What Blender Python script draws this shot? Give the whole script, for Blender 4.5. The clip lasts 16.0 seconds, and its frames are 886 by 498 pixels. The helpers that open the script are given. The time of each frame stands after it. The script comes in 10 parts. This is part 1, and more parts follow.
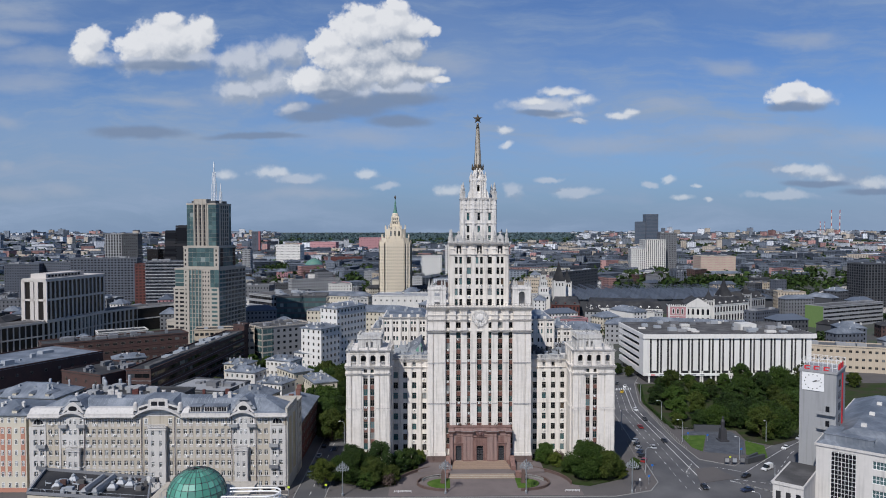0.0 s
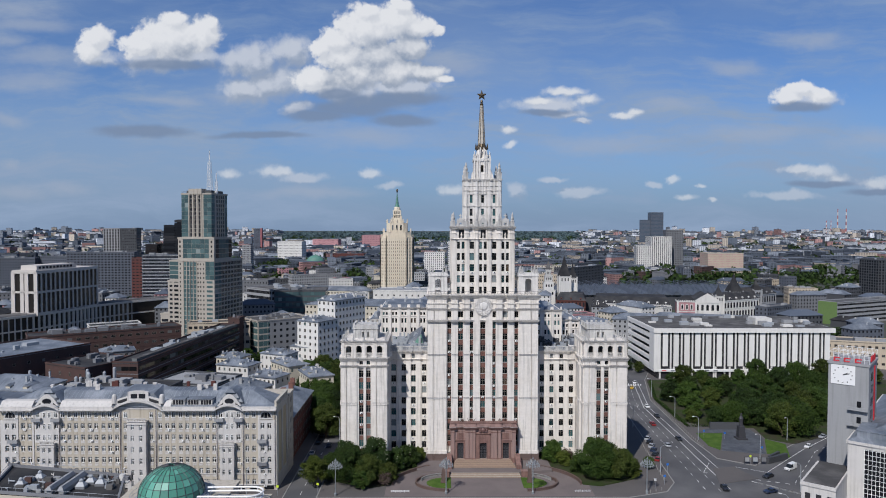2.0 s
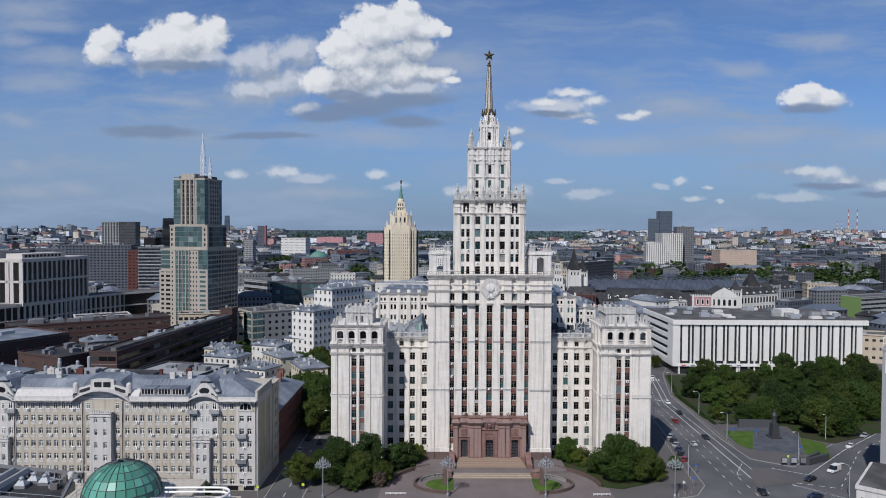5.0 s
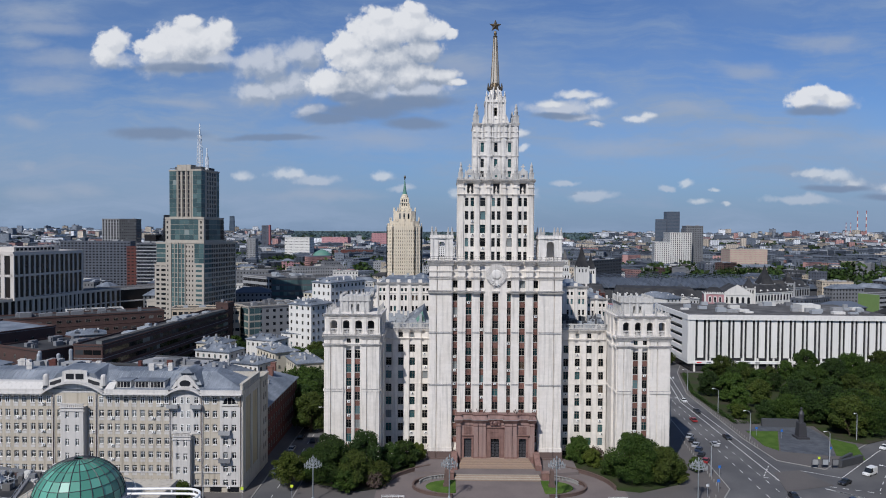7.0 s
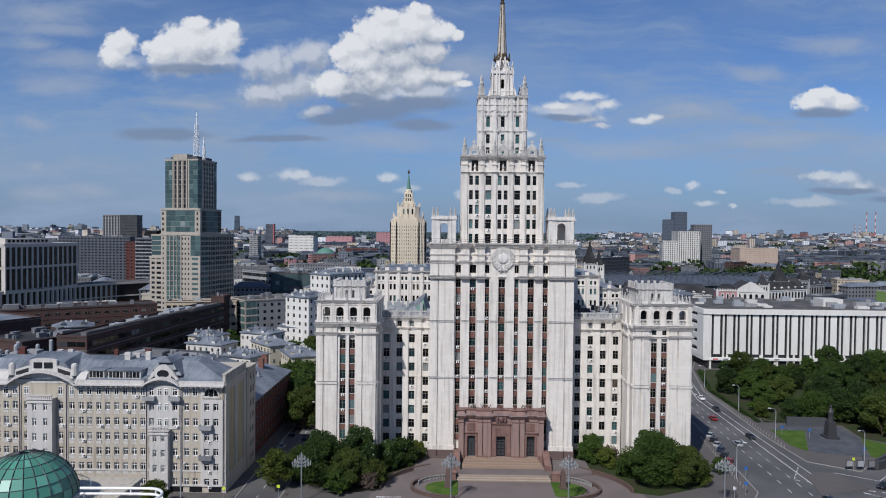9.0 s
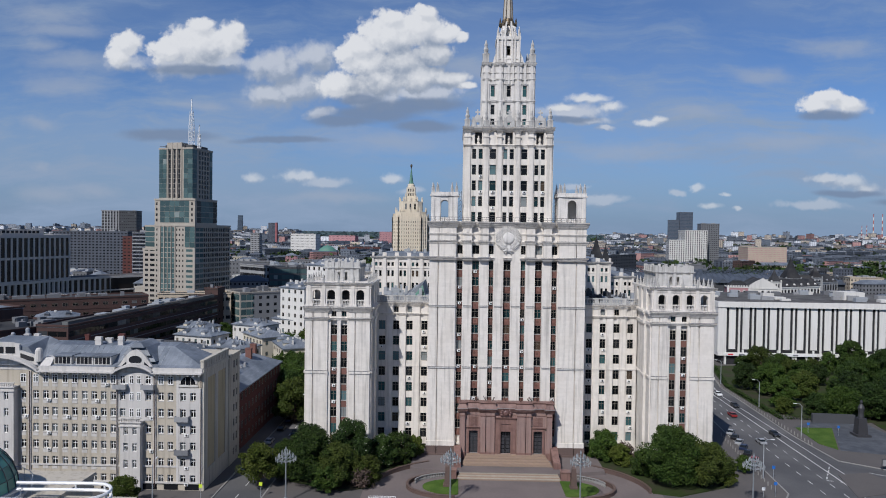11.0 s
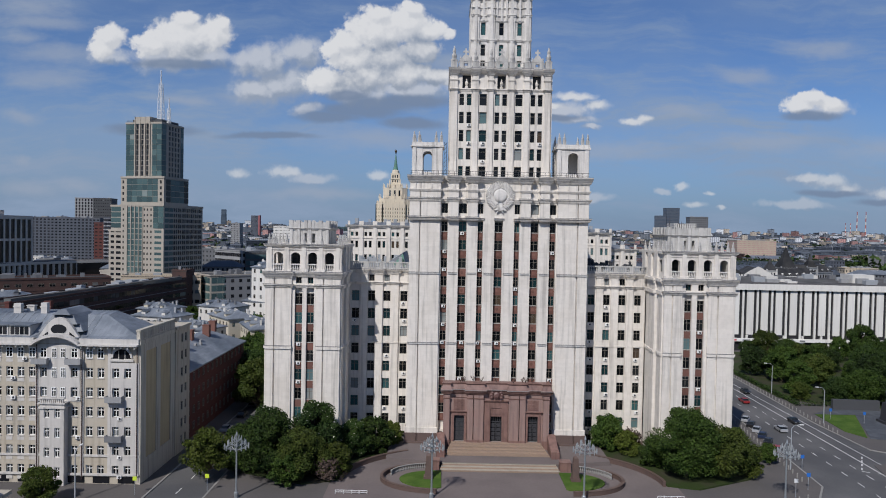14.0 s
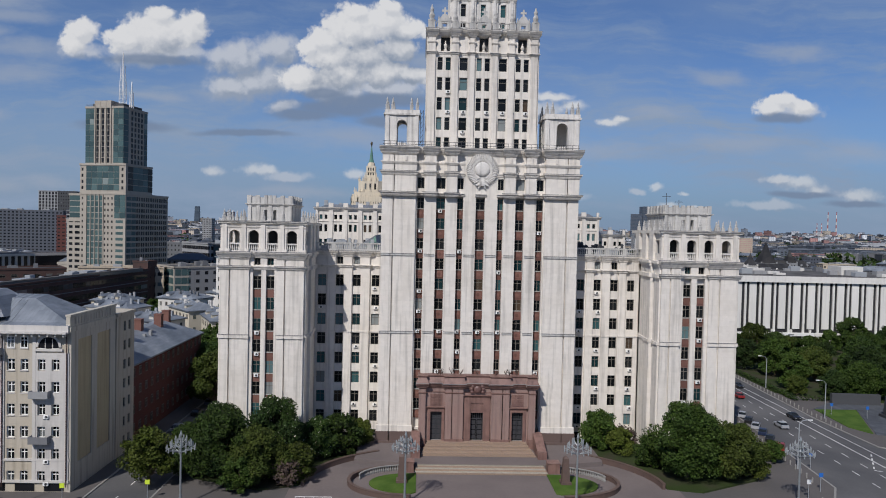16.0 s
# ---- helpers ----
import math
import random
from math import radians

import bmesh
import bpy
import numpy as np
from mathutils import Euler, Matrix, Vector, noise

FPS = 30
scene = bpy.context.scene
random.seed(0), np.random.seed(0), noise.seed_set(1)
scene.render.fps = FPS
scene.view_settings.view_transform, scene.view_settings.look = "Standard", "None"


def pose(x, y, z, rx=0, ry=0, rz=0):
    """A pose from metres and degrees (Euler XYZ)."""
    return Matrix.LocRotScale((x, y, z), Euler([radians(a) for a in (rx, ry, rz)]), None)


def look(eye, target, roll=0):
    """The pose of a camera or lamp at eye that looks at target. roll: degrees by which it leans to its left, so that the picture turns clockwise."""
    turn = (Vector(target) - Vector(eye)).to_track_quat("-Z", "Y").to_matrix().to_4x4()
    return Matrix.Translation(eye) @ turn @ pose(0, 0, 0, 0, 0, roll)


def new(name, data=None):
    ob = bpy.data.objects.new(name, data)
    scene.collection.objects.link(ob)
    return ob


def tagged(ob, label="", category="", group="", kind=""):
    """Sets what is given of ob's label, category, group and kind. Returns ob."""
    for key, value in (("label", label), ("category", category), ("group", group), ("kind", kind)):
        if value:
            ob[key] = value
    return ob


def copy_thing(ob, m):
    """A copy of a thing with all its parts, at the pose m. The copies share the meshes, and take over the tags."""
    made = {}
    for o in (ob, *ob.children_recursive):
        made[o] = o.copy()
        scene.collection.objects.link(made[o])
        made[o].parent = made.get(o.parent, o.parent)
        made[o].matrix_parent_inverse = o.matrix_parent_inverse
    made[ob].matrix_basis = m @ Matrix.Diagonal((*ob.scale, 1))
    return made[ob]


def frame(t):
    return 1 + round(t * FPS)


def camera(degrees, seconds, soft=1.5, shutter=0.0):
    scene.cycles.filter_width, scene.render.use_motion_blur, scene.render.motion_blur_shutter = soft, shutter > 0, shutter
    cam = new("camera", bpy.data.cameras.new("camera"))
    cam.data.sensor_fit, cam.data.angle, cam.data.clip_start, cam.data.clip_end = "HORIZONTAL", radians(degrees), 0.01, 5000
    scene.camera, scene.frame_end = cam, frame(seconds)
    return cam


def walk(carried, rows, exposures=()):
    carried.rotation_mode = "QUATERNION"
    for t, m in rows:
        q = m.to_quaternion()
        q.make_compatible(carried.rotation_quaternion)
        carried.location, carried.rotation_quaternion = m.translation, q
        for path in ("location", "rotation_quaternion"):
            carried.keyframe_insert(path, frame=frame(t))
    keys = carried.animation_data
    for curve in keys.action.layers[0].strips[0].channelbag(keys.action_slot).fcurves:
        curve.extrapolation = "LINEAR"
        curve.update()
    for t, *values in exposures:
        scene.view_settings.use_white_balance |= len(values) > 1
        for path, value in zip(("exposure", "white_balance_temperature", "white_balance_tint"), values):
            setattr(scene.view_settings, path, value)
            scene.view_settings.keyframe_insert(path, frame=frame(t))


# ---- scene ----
cam = camera(65.3, 16.0, soft=1.0)
METRES, EYE, TILT, LEAN, TURN = 137.75, 93.1, 0.0, 0.0, -0.8
ROWS = [
    (0.0, 0.0, 0.0, 0.0, -0.0, -1.74, 0.05),
    (0.5, 0.0016, 0.0302, -0.0116, 0.07, -1.75, 0.02),
    (1.0, 0.0029, 0.0609, -0.023, 0.13, -1.75, -0.0),
    (1.5, 0.0045, 0.0917, -0.0345, 0.22, -1.76, -0.05),
    (2.0, 0.0058, 0.1227, -0.0457, 0.29, -1.78, -0.09),
    (2.5, 0.0072, 0.1538, -0.0571, 0.37, -1.76, -0.12),
    (3.0, 0.0087, 0.1846, -0.0684, 0.45, -1.76, -0.15),
    (3.5, 0.0102, 0.2158, -0.0797, 0.53, -1.75, -0.17),
    (4.0, 0.0113, 0.2465, -0.0912, 0.61, -1.75, -0.2),
    (6.5, 0.0185, 0.3999, -0.1485, 1.16, -1.57, -0.35),
    (7.0, 0.0199, 0.4293, -0.1596, 1.27, -1.54, -0.37),
    (7.5, 0.0213, 0.458, -0.1708, 1.38, -1.5, -0.4),
    (8.0, 0.0226, 0.4871, -0.1819, 1.49, -1.45, -0.43),
    (8.5, 0.0235, 0.5163, -0.193, 1.61, -1.44, -0.48),
    (9.0, 0.0243, 0.5457, -0.2036, 1.72, -1.43, -0.55),
    (11.5, 0.0287, 0.6851, -0.2618, 2.06, -1.3, -0.77),
    (12.0, 0.0288, 0.7133, -0.2737, 1.38, -1.3, -0.87),
    (12.5, 0.0284, 0.741, -0.2854, 1.3, -1.33, -0.93),
    (13.0, 0.0284, 0.769, -0.2972, 1.19, -1.41, -0.99),
    (13.5, 0.0286, 0.7971, -0.3081, 0.94, -1.46, -1.04),
    (14.0, 0.0294, 0.8257, -0.3183, 0.89, -1.53, -1.09),
    (14.5, 0.0288, 0.8532, -0.3294, -0.18, -1.5, -1.15),
    (15.0, 0.0292, 0.8806, -0.3378, -1.12, -1.54, -1.22),
    (15.5, 0.0293, 0.908, -0.3444, -1.1, -1.57, -1.25),
    (16.0, 0.03, 0.9349, -0.3515, -1.02, -1.57, -1.32),
]
walk(cam, [(t, pose(0, 0, EYE, TILT, LEAN, TURN) @ pose(METRES * x, METRES * y, METRES * z, 90 + pitch, roll, yaw)) for t, x, y, z, yaw, pitch, roll in ROWS], exposures=[(0.0, 0.04, 6430, 11), (9.0, 0.01, 6390, 11), (12.5, -0.05, 6440, 11), (16.0, -0.11, 6600, 11)])

# ---- sky, sun ----
AZ, EL = radians(26.5), radians(44)
SUN_DIR = Vector((math.sin(AZ) * math.cos(EL), math.cos(AZ) * math.cos(EL), -math.sin(EL)))
sun = new("sun", bpy.data.lights.new("sun", "SUN"))
sun.data.energy, sun.data.angle, sun.data.color = 4.0, radians(0.6), (1.0, 0.97, 0.935)
sun.matrix_world = look(-300 * SUN_DIR, (0, 0, 0))

world = bpy.data.worlds.new("sky")
scene.world = world
world.use_nodes = True
wn, wl = world.node_tree.nodes, world.node_tree.links
wn.clear()


def wnode(kind, **values):
    n = wn.new(kind)
    for k, v in values.items():
        setattr(n, k, v)
    return n


def wmath(op, a, b=None, c=None, clamp=False):
    n = wnode("ShaderNodeMath", operation=op, use_clamp=clamp)
    for i, v in enumerate((a, b, c)):
        if v is None:
            continue
        if isinstance(v, (int, float)):
            n.inputs[i].default_value = v
        else:
            wl.new(v, n.inputs[i])
    return n.outputs[0]


def wvec(op, a, b):
    n = wnode("ShaderNodeVectorMath", operation=op)
    for i, v in enumerate((a, b)):
        if isinstance(v, tuple):
            n.inputs[i].default_value = v
        else:
            wl.new(v, n.inputs[i])
    return n.outputs["Value"] if op in ("LENGTH", "DOT_PRODUCT") else n.outputs["Vector"]


# clouds: centre across and up, half width, half height, in tangents of the angle from north
GREAT_HEAPS = [(-0.103, 0.280, 0.047, 0.034), (-0.060, 0.290, 0.042, 0.029), (-0.102, 0.305, 0.025, 0.015), (-0.052, 0.312, 0.020, 0.012), (-0.145, 0.262, 0.029, 0.023),
               (-0.167, 0.252, 0.018, 0.013), (-0.026, 0.282, 0.026, 0.016), (-0.002, 0.278, 0.015, 0.007), (-0.085, 0.239, 0.039, 0.028), (-0.062, 0.220, 0.051, 0.023),
               (-0.171, 0.207, 0.042, 0.020), (-0.119, 0.214, 0.049, 0.025), (-0.020, 0.217, 0.036, 0.014), (0.009, 0.208, 0.015, 0.006), (-0.128, 0.240, 0.045, 0.026), (-0.040, 0.252, 0.034, 0.020)]
WEST_HEAPS = [(-0.383, 0.265, 0.054, 0.031), (-0.332, 0.271, 0.025, 0.029), (-0.424, 0.256, 0.034, 0.020), (-0.376, 0.291, 0.021, 0.015), (-0.485, 0.264, 0.026, 0.020),
               (-0.496, 0.248, 0.021, 0.016), (-0.324, 0.285, 0.013, 0.013)]
SMALL_HEAPS = [(0.183, 0.192, 0.034, 0.008), (0.214, 0.180, 0.023, 0.009), (0.149, 0.179, 0.029, 0.007), (0.268, 0.160, 0.026, 0.007), (0.284, 0.165, 0.015, 0.006),
               (0.104, 0.137, 0.014, 0.007), (0.106, 0.116, 0.013, 0.006), (0.524, 0.196, 0.029, 0.014), (0.508, 0.185, 0.026, 0.011), (0.551, 0.188, 0.021, 0.011),
               (0.553, 0.077, 0.038, 0.012), (0.526, 0.082, 0.029, 0.007), (0.579, 0.069, 0.023, 0.010), (0.640, 0.061, 0.038, 0.012), (0.341, 0.065, 0.011, 0.007),
               (0.363, 0.041, 0.016, 0.006), (-0.233, 0.076, 0.028, 0.011), (-0.095, 0.076, 0.020, 0.009), (-0.298, 0.071, 0.018, 0.009), (0.023, 0.050, 0.025, 0.010),
               (0.400, 0.038, 0.010, 0.004), (0.384, 0.058, 0.010, 0.003)]
MIDDLES = [(-0.264, 0.233, 0.045, 0.026), (-0.212, 0.245, 0.033, 0.020), (-0.276, 0.196, 0.036, 0.020), (-0.236, 0.205, 0.054, 0.026), (-0.204, 0.167, 0.021, 0.009),
               (-0.401, 0.235, 0.052, 0.016), (-0.485, 0.238, 0.033, 0.013), (-0.344, 0.240, 0.038, 0.012), (0.157, 0.174, 0.051, 0.011), (0.178, 0.161, 0.033, 0.007),
               (0.206, 0.150, 0.011, 0.005), (0.551, 0.182, 0.036, 0.010), (0.504, 0.044, 0.047, 0.007), (0.207, 0.046, 0.034, 0.007), (0.170, 0.063, 0.021, 0.004),
               (0.113, 0.052, 0.014, 0.012), (-0.193, 0.070, 0.031, 0.009), (-0.067, 0.056, 0.016, 0.005), (0.314, 0.060, 0.011, 0.005), (-0.135, 0.193, 0.049, 0.016),
               (-0.054, 0.198, 0.054, 0.015)]
VEILS = [(-0.599, 0.306, 0.057, 0.013), (-0.584, 0.286, 0.065, 0.010), (-0.612, 0.262, 0.028, 0.011), (-0.568, 0.241, 0.065, 0.015), (-0.585, 0.204, 0.069, 0.020),
               (-0.612, 0.148, 0.023, 0.010), (-0.607, 0.085, 0.014, 0.007), (-0.532, 0.052, 0.041, 0.011), (-0.596, 0.048, 0.054, 0.011), (0.419, 0.230, 0.046, 0.011),
               (0.541, 0.266, 0.051, 0.011), (0.337, 0.174, 0.046, 0.010), (0.019, 0.232, 0.049, 0.016), (0.635, 0.126, 0.074, 0.016), (0.461, 0.134, 0.090, 0.013),
               (0.239, 0.116, 0.090, 0.013), (-0.103, 0.125, 0.114, 0.018), (-0.281, 0.181, 0.049, 0.011), (-0.377, 0.177, 0.049, 0.007), (-0.168, 0.048, 0.074, 0.008)]
BASES = [(-0.050, 0.182, 0.049, 0.007), (-0.095, 0.177, 0.042, 0.009), (-0.126, 0.167, 0.046, 0.010), (-0.168, 0.156, 0.034, 0.007), (-0.143, 0.188, 0.025, 0.007),
               (-0.050, 0.150, 0.039, 0.007), (-0.422, 0.134, 0.054, 0.007), (-0.385, 0.229, 0.049, 0.006), (0.526, 0.172, 0.034, 0.006), (0.557, 0.060, 0.033, 0.004),
               (0.157, 0.163, 0.036, 0.004), (-0.253, 0.128, 0.054, 0.004), (0.640, 0.048, 0.038, 0.004)]
coord = wnode("ShaderNodeTexCoord").outputs["Generated"]
sep = wnode("ShaderNodeSeparateXYZ")
wl.new(coord, sep.inputs[0])
ahead = wmath("MAXIMUM", wmath("ABSOLUTE", sep.outputs["Y"]), 0.05)
plane = wnode("ShaderNodeCombineXYZ")
wl.new(wmath("DIVIDE", sep.outputs["X"], ahead), plane.inputs[0])
wl.new(wmath("DIVIDE", sep.outputs["Z"], ahead), plane.inputs[1])
flat_sky = wvec("ADD", plane.outputs[0], (0, -0.0035, 0))


def fbm(vec, scale, detail, stretch=(1, 1, 1), rough=0.55):
    n = wnode("ShaderNodeTexNoise")
    n.inputs["Scale"].default_value, n.inputs["Detail"].default_value, n.inputs["Roughness"].default_value = scale, detail, rough
    wl.new(wvec("MULTIPLY", vec, stretch), n.inputs["Vector"])
    return n


def ramp(v, lo, hi):
    n = wnode("ShaderNodeMapRange", interpolation_type="SMOOTHSTEP")
    wl.new(v, n.inputs["Value"])
    n.inputs["From Min"].default_value, n.inputs["From Max"].default_value = lo, hi
    return n.outputs["Result"]


def lobes(vec, shapes, blend):
    total = None
    for cx, cy, rx, ry in shapes:
        d = wvec("LENGTH", wvec("MULTIPLY", wvec("SUBTRACT", vec, (cx, cy, 0)), (1 / rx, 1 / ry, 0)), (0, 0, 0))
        v = wmath("SUBTRACT", 1.0, d)
        total = v if total is None else wmath("SMOOTH_MAX", total, v, blend)
    return total


def warped(vec, scale, across, up, rough=0.55):
    w = wvec("SUBTRACT", fbm(vec, scale, 4, rough=rough).outputs["Color"], (0.5, 0.5, 0.5))
    return wvec("ADD", vec, wvec("MULTIPLY", w, (across, up, 0)))


def billow(vec, body, weights):
    for scale, weight in weights:
        puff = wnode("ShaderNodeTexVoronoi")
        puff.inputs["Scale"].default_value = scale
        wl.new(vec, puff.inputs["Vector"])
        body = wmath("MULTIPLY_ADD", wmath("SUBTRACT", 0.42, puff.outputs["Distance"]), weight, body)
    return body


def heap_density(vec, shapes):
    p = warped(vec, 30, 0.026, 0.018)
    body = lobes(p, shapes, 0.22)
    body = billow(p, body, ((34, 0.30), (80, 0.26), (170, 0.14)))
    return wmath("MULTIPLY_ADD", wmath("SUBTRACT", fbm(vec, 120, 5, rough=0.6).outputs["Fac"], 0.5), 0.45, body)


def middle_density(vec):
    p = warped(vec, 18, 0.05, 0.03)
    body = billow(p, lobes(p, MIDDLES, 0.25), ((30, 0.35), (75, 0.35)))
    return wmath("MULTIPLY_ADD", wmath("SUBTRACT", fbm(vec, 45, 6, rough=0.62).outputs["Fac"], 0.5), 0.9, body)


def soft_density(vec, shapes, stretch, tear=1.0):
    p = warped(vec, 10, 0.10 * tear, 0.035 * tear, 0.6)
    return wmath("MULTIPLY_ADD", wmath("SUBTRACT", fbm(vec, 20, 7, stretch, rough=0.62).outputs["Fac"], 0.5), 1.5 * tear, lobes(p, shapes, 0.35))


def colour_mix(fac, a, b):
    n = wnode("ShaderNodeMix", data_type="RGBA")
    wl.new(fac, n.inputs["Factor"])
    n.inputs["A"].default_value, n.inputs["B"].default_value = (*a, 1), (*b, 1)
    return n.outputs["Result"]


def layer(under, cover, colour):
    bg = wnode("ShaderNodeBackground")
    if isinstance(colour, tuple):
        bg.inputs["Color"].default_value = (*colour, 1)
    else:
        wl.new(colour, bg.inputs["Color"])
    m = wnode("ShaderNodeMixShader")
    wl.new(cover, m.inputs[0])
    wl.new(under, m.inputs[1])
    wl.new(bg.outputs[0], m.inputs[2])
    return m.outputs[0]


sky = wnode("ShaderNodeTexSky", sky_type="NISHITA", sun_disc=False, sun_elevation=EL, sun_rotation=radians(180) + AZ, air_density=1.0, dust_density=0.15, ozone_density=3.5)
hue = wnode("ShaderNodeMix", data_type="RGBA", blend_type="MULTIPLY")
hue.inputs["Factor"].default_value, hue.inputs["B"].default_value = 1.0, (0.625, 0.875, 1.26, 1)
wl.new(sky.outputs[0], hue.inputs["A"])
blue = wnode("ShaderNodeBackground")
wl.new(hue.outputs["Result"], blue.inputs["Color"])
blue.inputs["Strength"].default_value = 0.068
height = sep.outputs["Z"]
# haze at the horizon, streaked cirrus, thin grey veils, then the heaped clouds with their grey undersides
upon = layer(blue.outputs[0], wmath("MULTIPLY", wmath("SUBTRACT", 1.0, ramp(height, -0.02, 0.16)), 0.9), (0.158, 0.238, 0.385))
thin = ramp(fbm(warped(flat_sky, 4, 0.25, 0.08), 5.5, 9, (0.7, 3.6, 1), 0.66).outputs["Fac"], 0.42, 0.74)
broad = wmath("MULTIPLY_ADD", ramp(fbm(flat_sky, 2.6, 5, (0.8, 2.4, 1), 0.5).outputs["Fac"], 0.36, 0.64), 0.75, 0.25)
low_veil = wmath("SUBTRACT", 1.0, wmath("MULTIPLY", ramp(height, 0.10, 0.42), 0.6))
upon = layer(upon, wmath("MULTIPLY", wmath("ADD", wmath("MULTIPLY", thin, 0.7), wmath("MULTIPLY", broad, 0.6), clamp=True), low_veil), (0.262, 0.352, 0.495))
upon = layer(upon, wmath("MULTIPLY", ramp(soft_density(flat_sky, VEILS, (0.6, 2.2, 1)), -0.6, 1.0), 0.62), (0.335, 0.395, 0.50))
low_fade = wmath("MULTIPLY_ADD", ramp(height, 0.03, 0.20), 0.38, 0.58)
mid_here = middle_density(flat_sky)
mid_lit = ramp(wmath("SUBTRACT", mid_here, middle_density(wvec("ADD", flat_sky, (-0.007, 0.014, 0)))), -0.35, 0.5)
upon = layer(upon, wmath("MULTIPLY", ramp(mid_here, -0.45, 0.45), wmath("MULTIPLY", low_fade, 0.92)), colour_mix(mid_lit, (0.30, 0.36, 0.46), (0.54, 0.58, 0.65)))
EAST_HEAPS = SMALL_HEAPS[7:10]
PUFFS = SMALL_HEAPS[:7] + SMALL_HEAPS[10:]
puff = heap_density(flat_sky, PUFFS)
puff_lit = ramp(wmath("SUBTRACT", puff, heap_density(wvec("ADD", flat_sky, (-0.004, 0.009, 0)), PUFFS)), -0.6, 0.5)
upon = layer(upon, wmath("MULTIPLY", ramp(puff, -0.25, 0.65), wmath("MULTIPLY", low_fade, 0.92)), colour_mix(puff_lit, (0.36, 0.42, 0.51), (0.70, 0.72, 0.74)))
BIG_HEAPS = GREAT_HEAPS + WEST_HEAPS + EAST_HEAPS
here = heap_density(flat_sky, BIG_HEAPS)
near_lit = ramp(wmath("SUBTRACT", here, heap_density(wvec("ADD", flat_sky, (-0.006, 0.010, 0)), BIG_HEAPS)), -0.40, 0.34)
far_lit = ramp(wmath("SUBTRACT", here, heap_density(wvec("ADD", flat_sky, (-0.014, 0.046, 0)), BIG_HEAPS)), -0.75, 0.90)
lit = wmath("ADD", wmath("MULTIPLY", near_lit, 0.28), wmath("MULTIPLY", far_lit, 0.72))
upon = layer(upon, wmath("MULTIPLY", ramp(here, -0.20, 0.22), low_fade), colour_mix(lit, (0.26, 0.32, 0.42), (0.74, 0.755, 0.775)))
upon = layer(upon, wmath("MULTIPLY", ramp(soft_density(flat_sky, BASES, (0.7, 1.8, 1), 0.55), -0.75, 0.35), 0.85), (0.185, 0.25, 0.37))
out = wnode("ShaderNodeOutputWorld")
wl.new(upon, out.inputs[0])


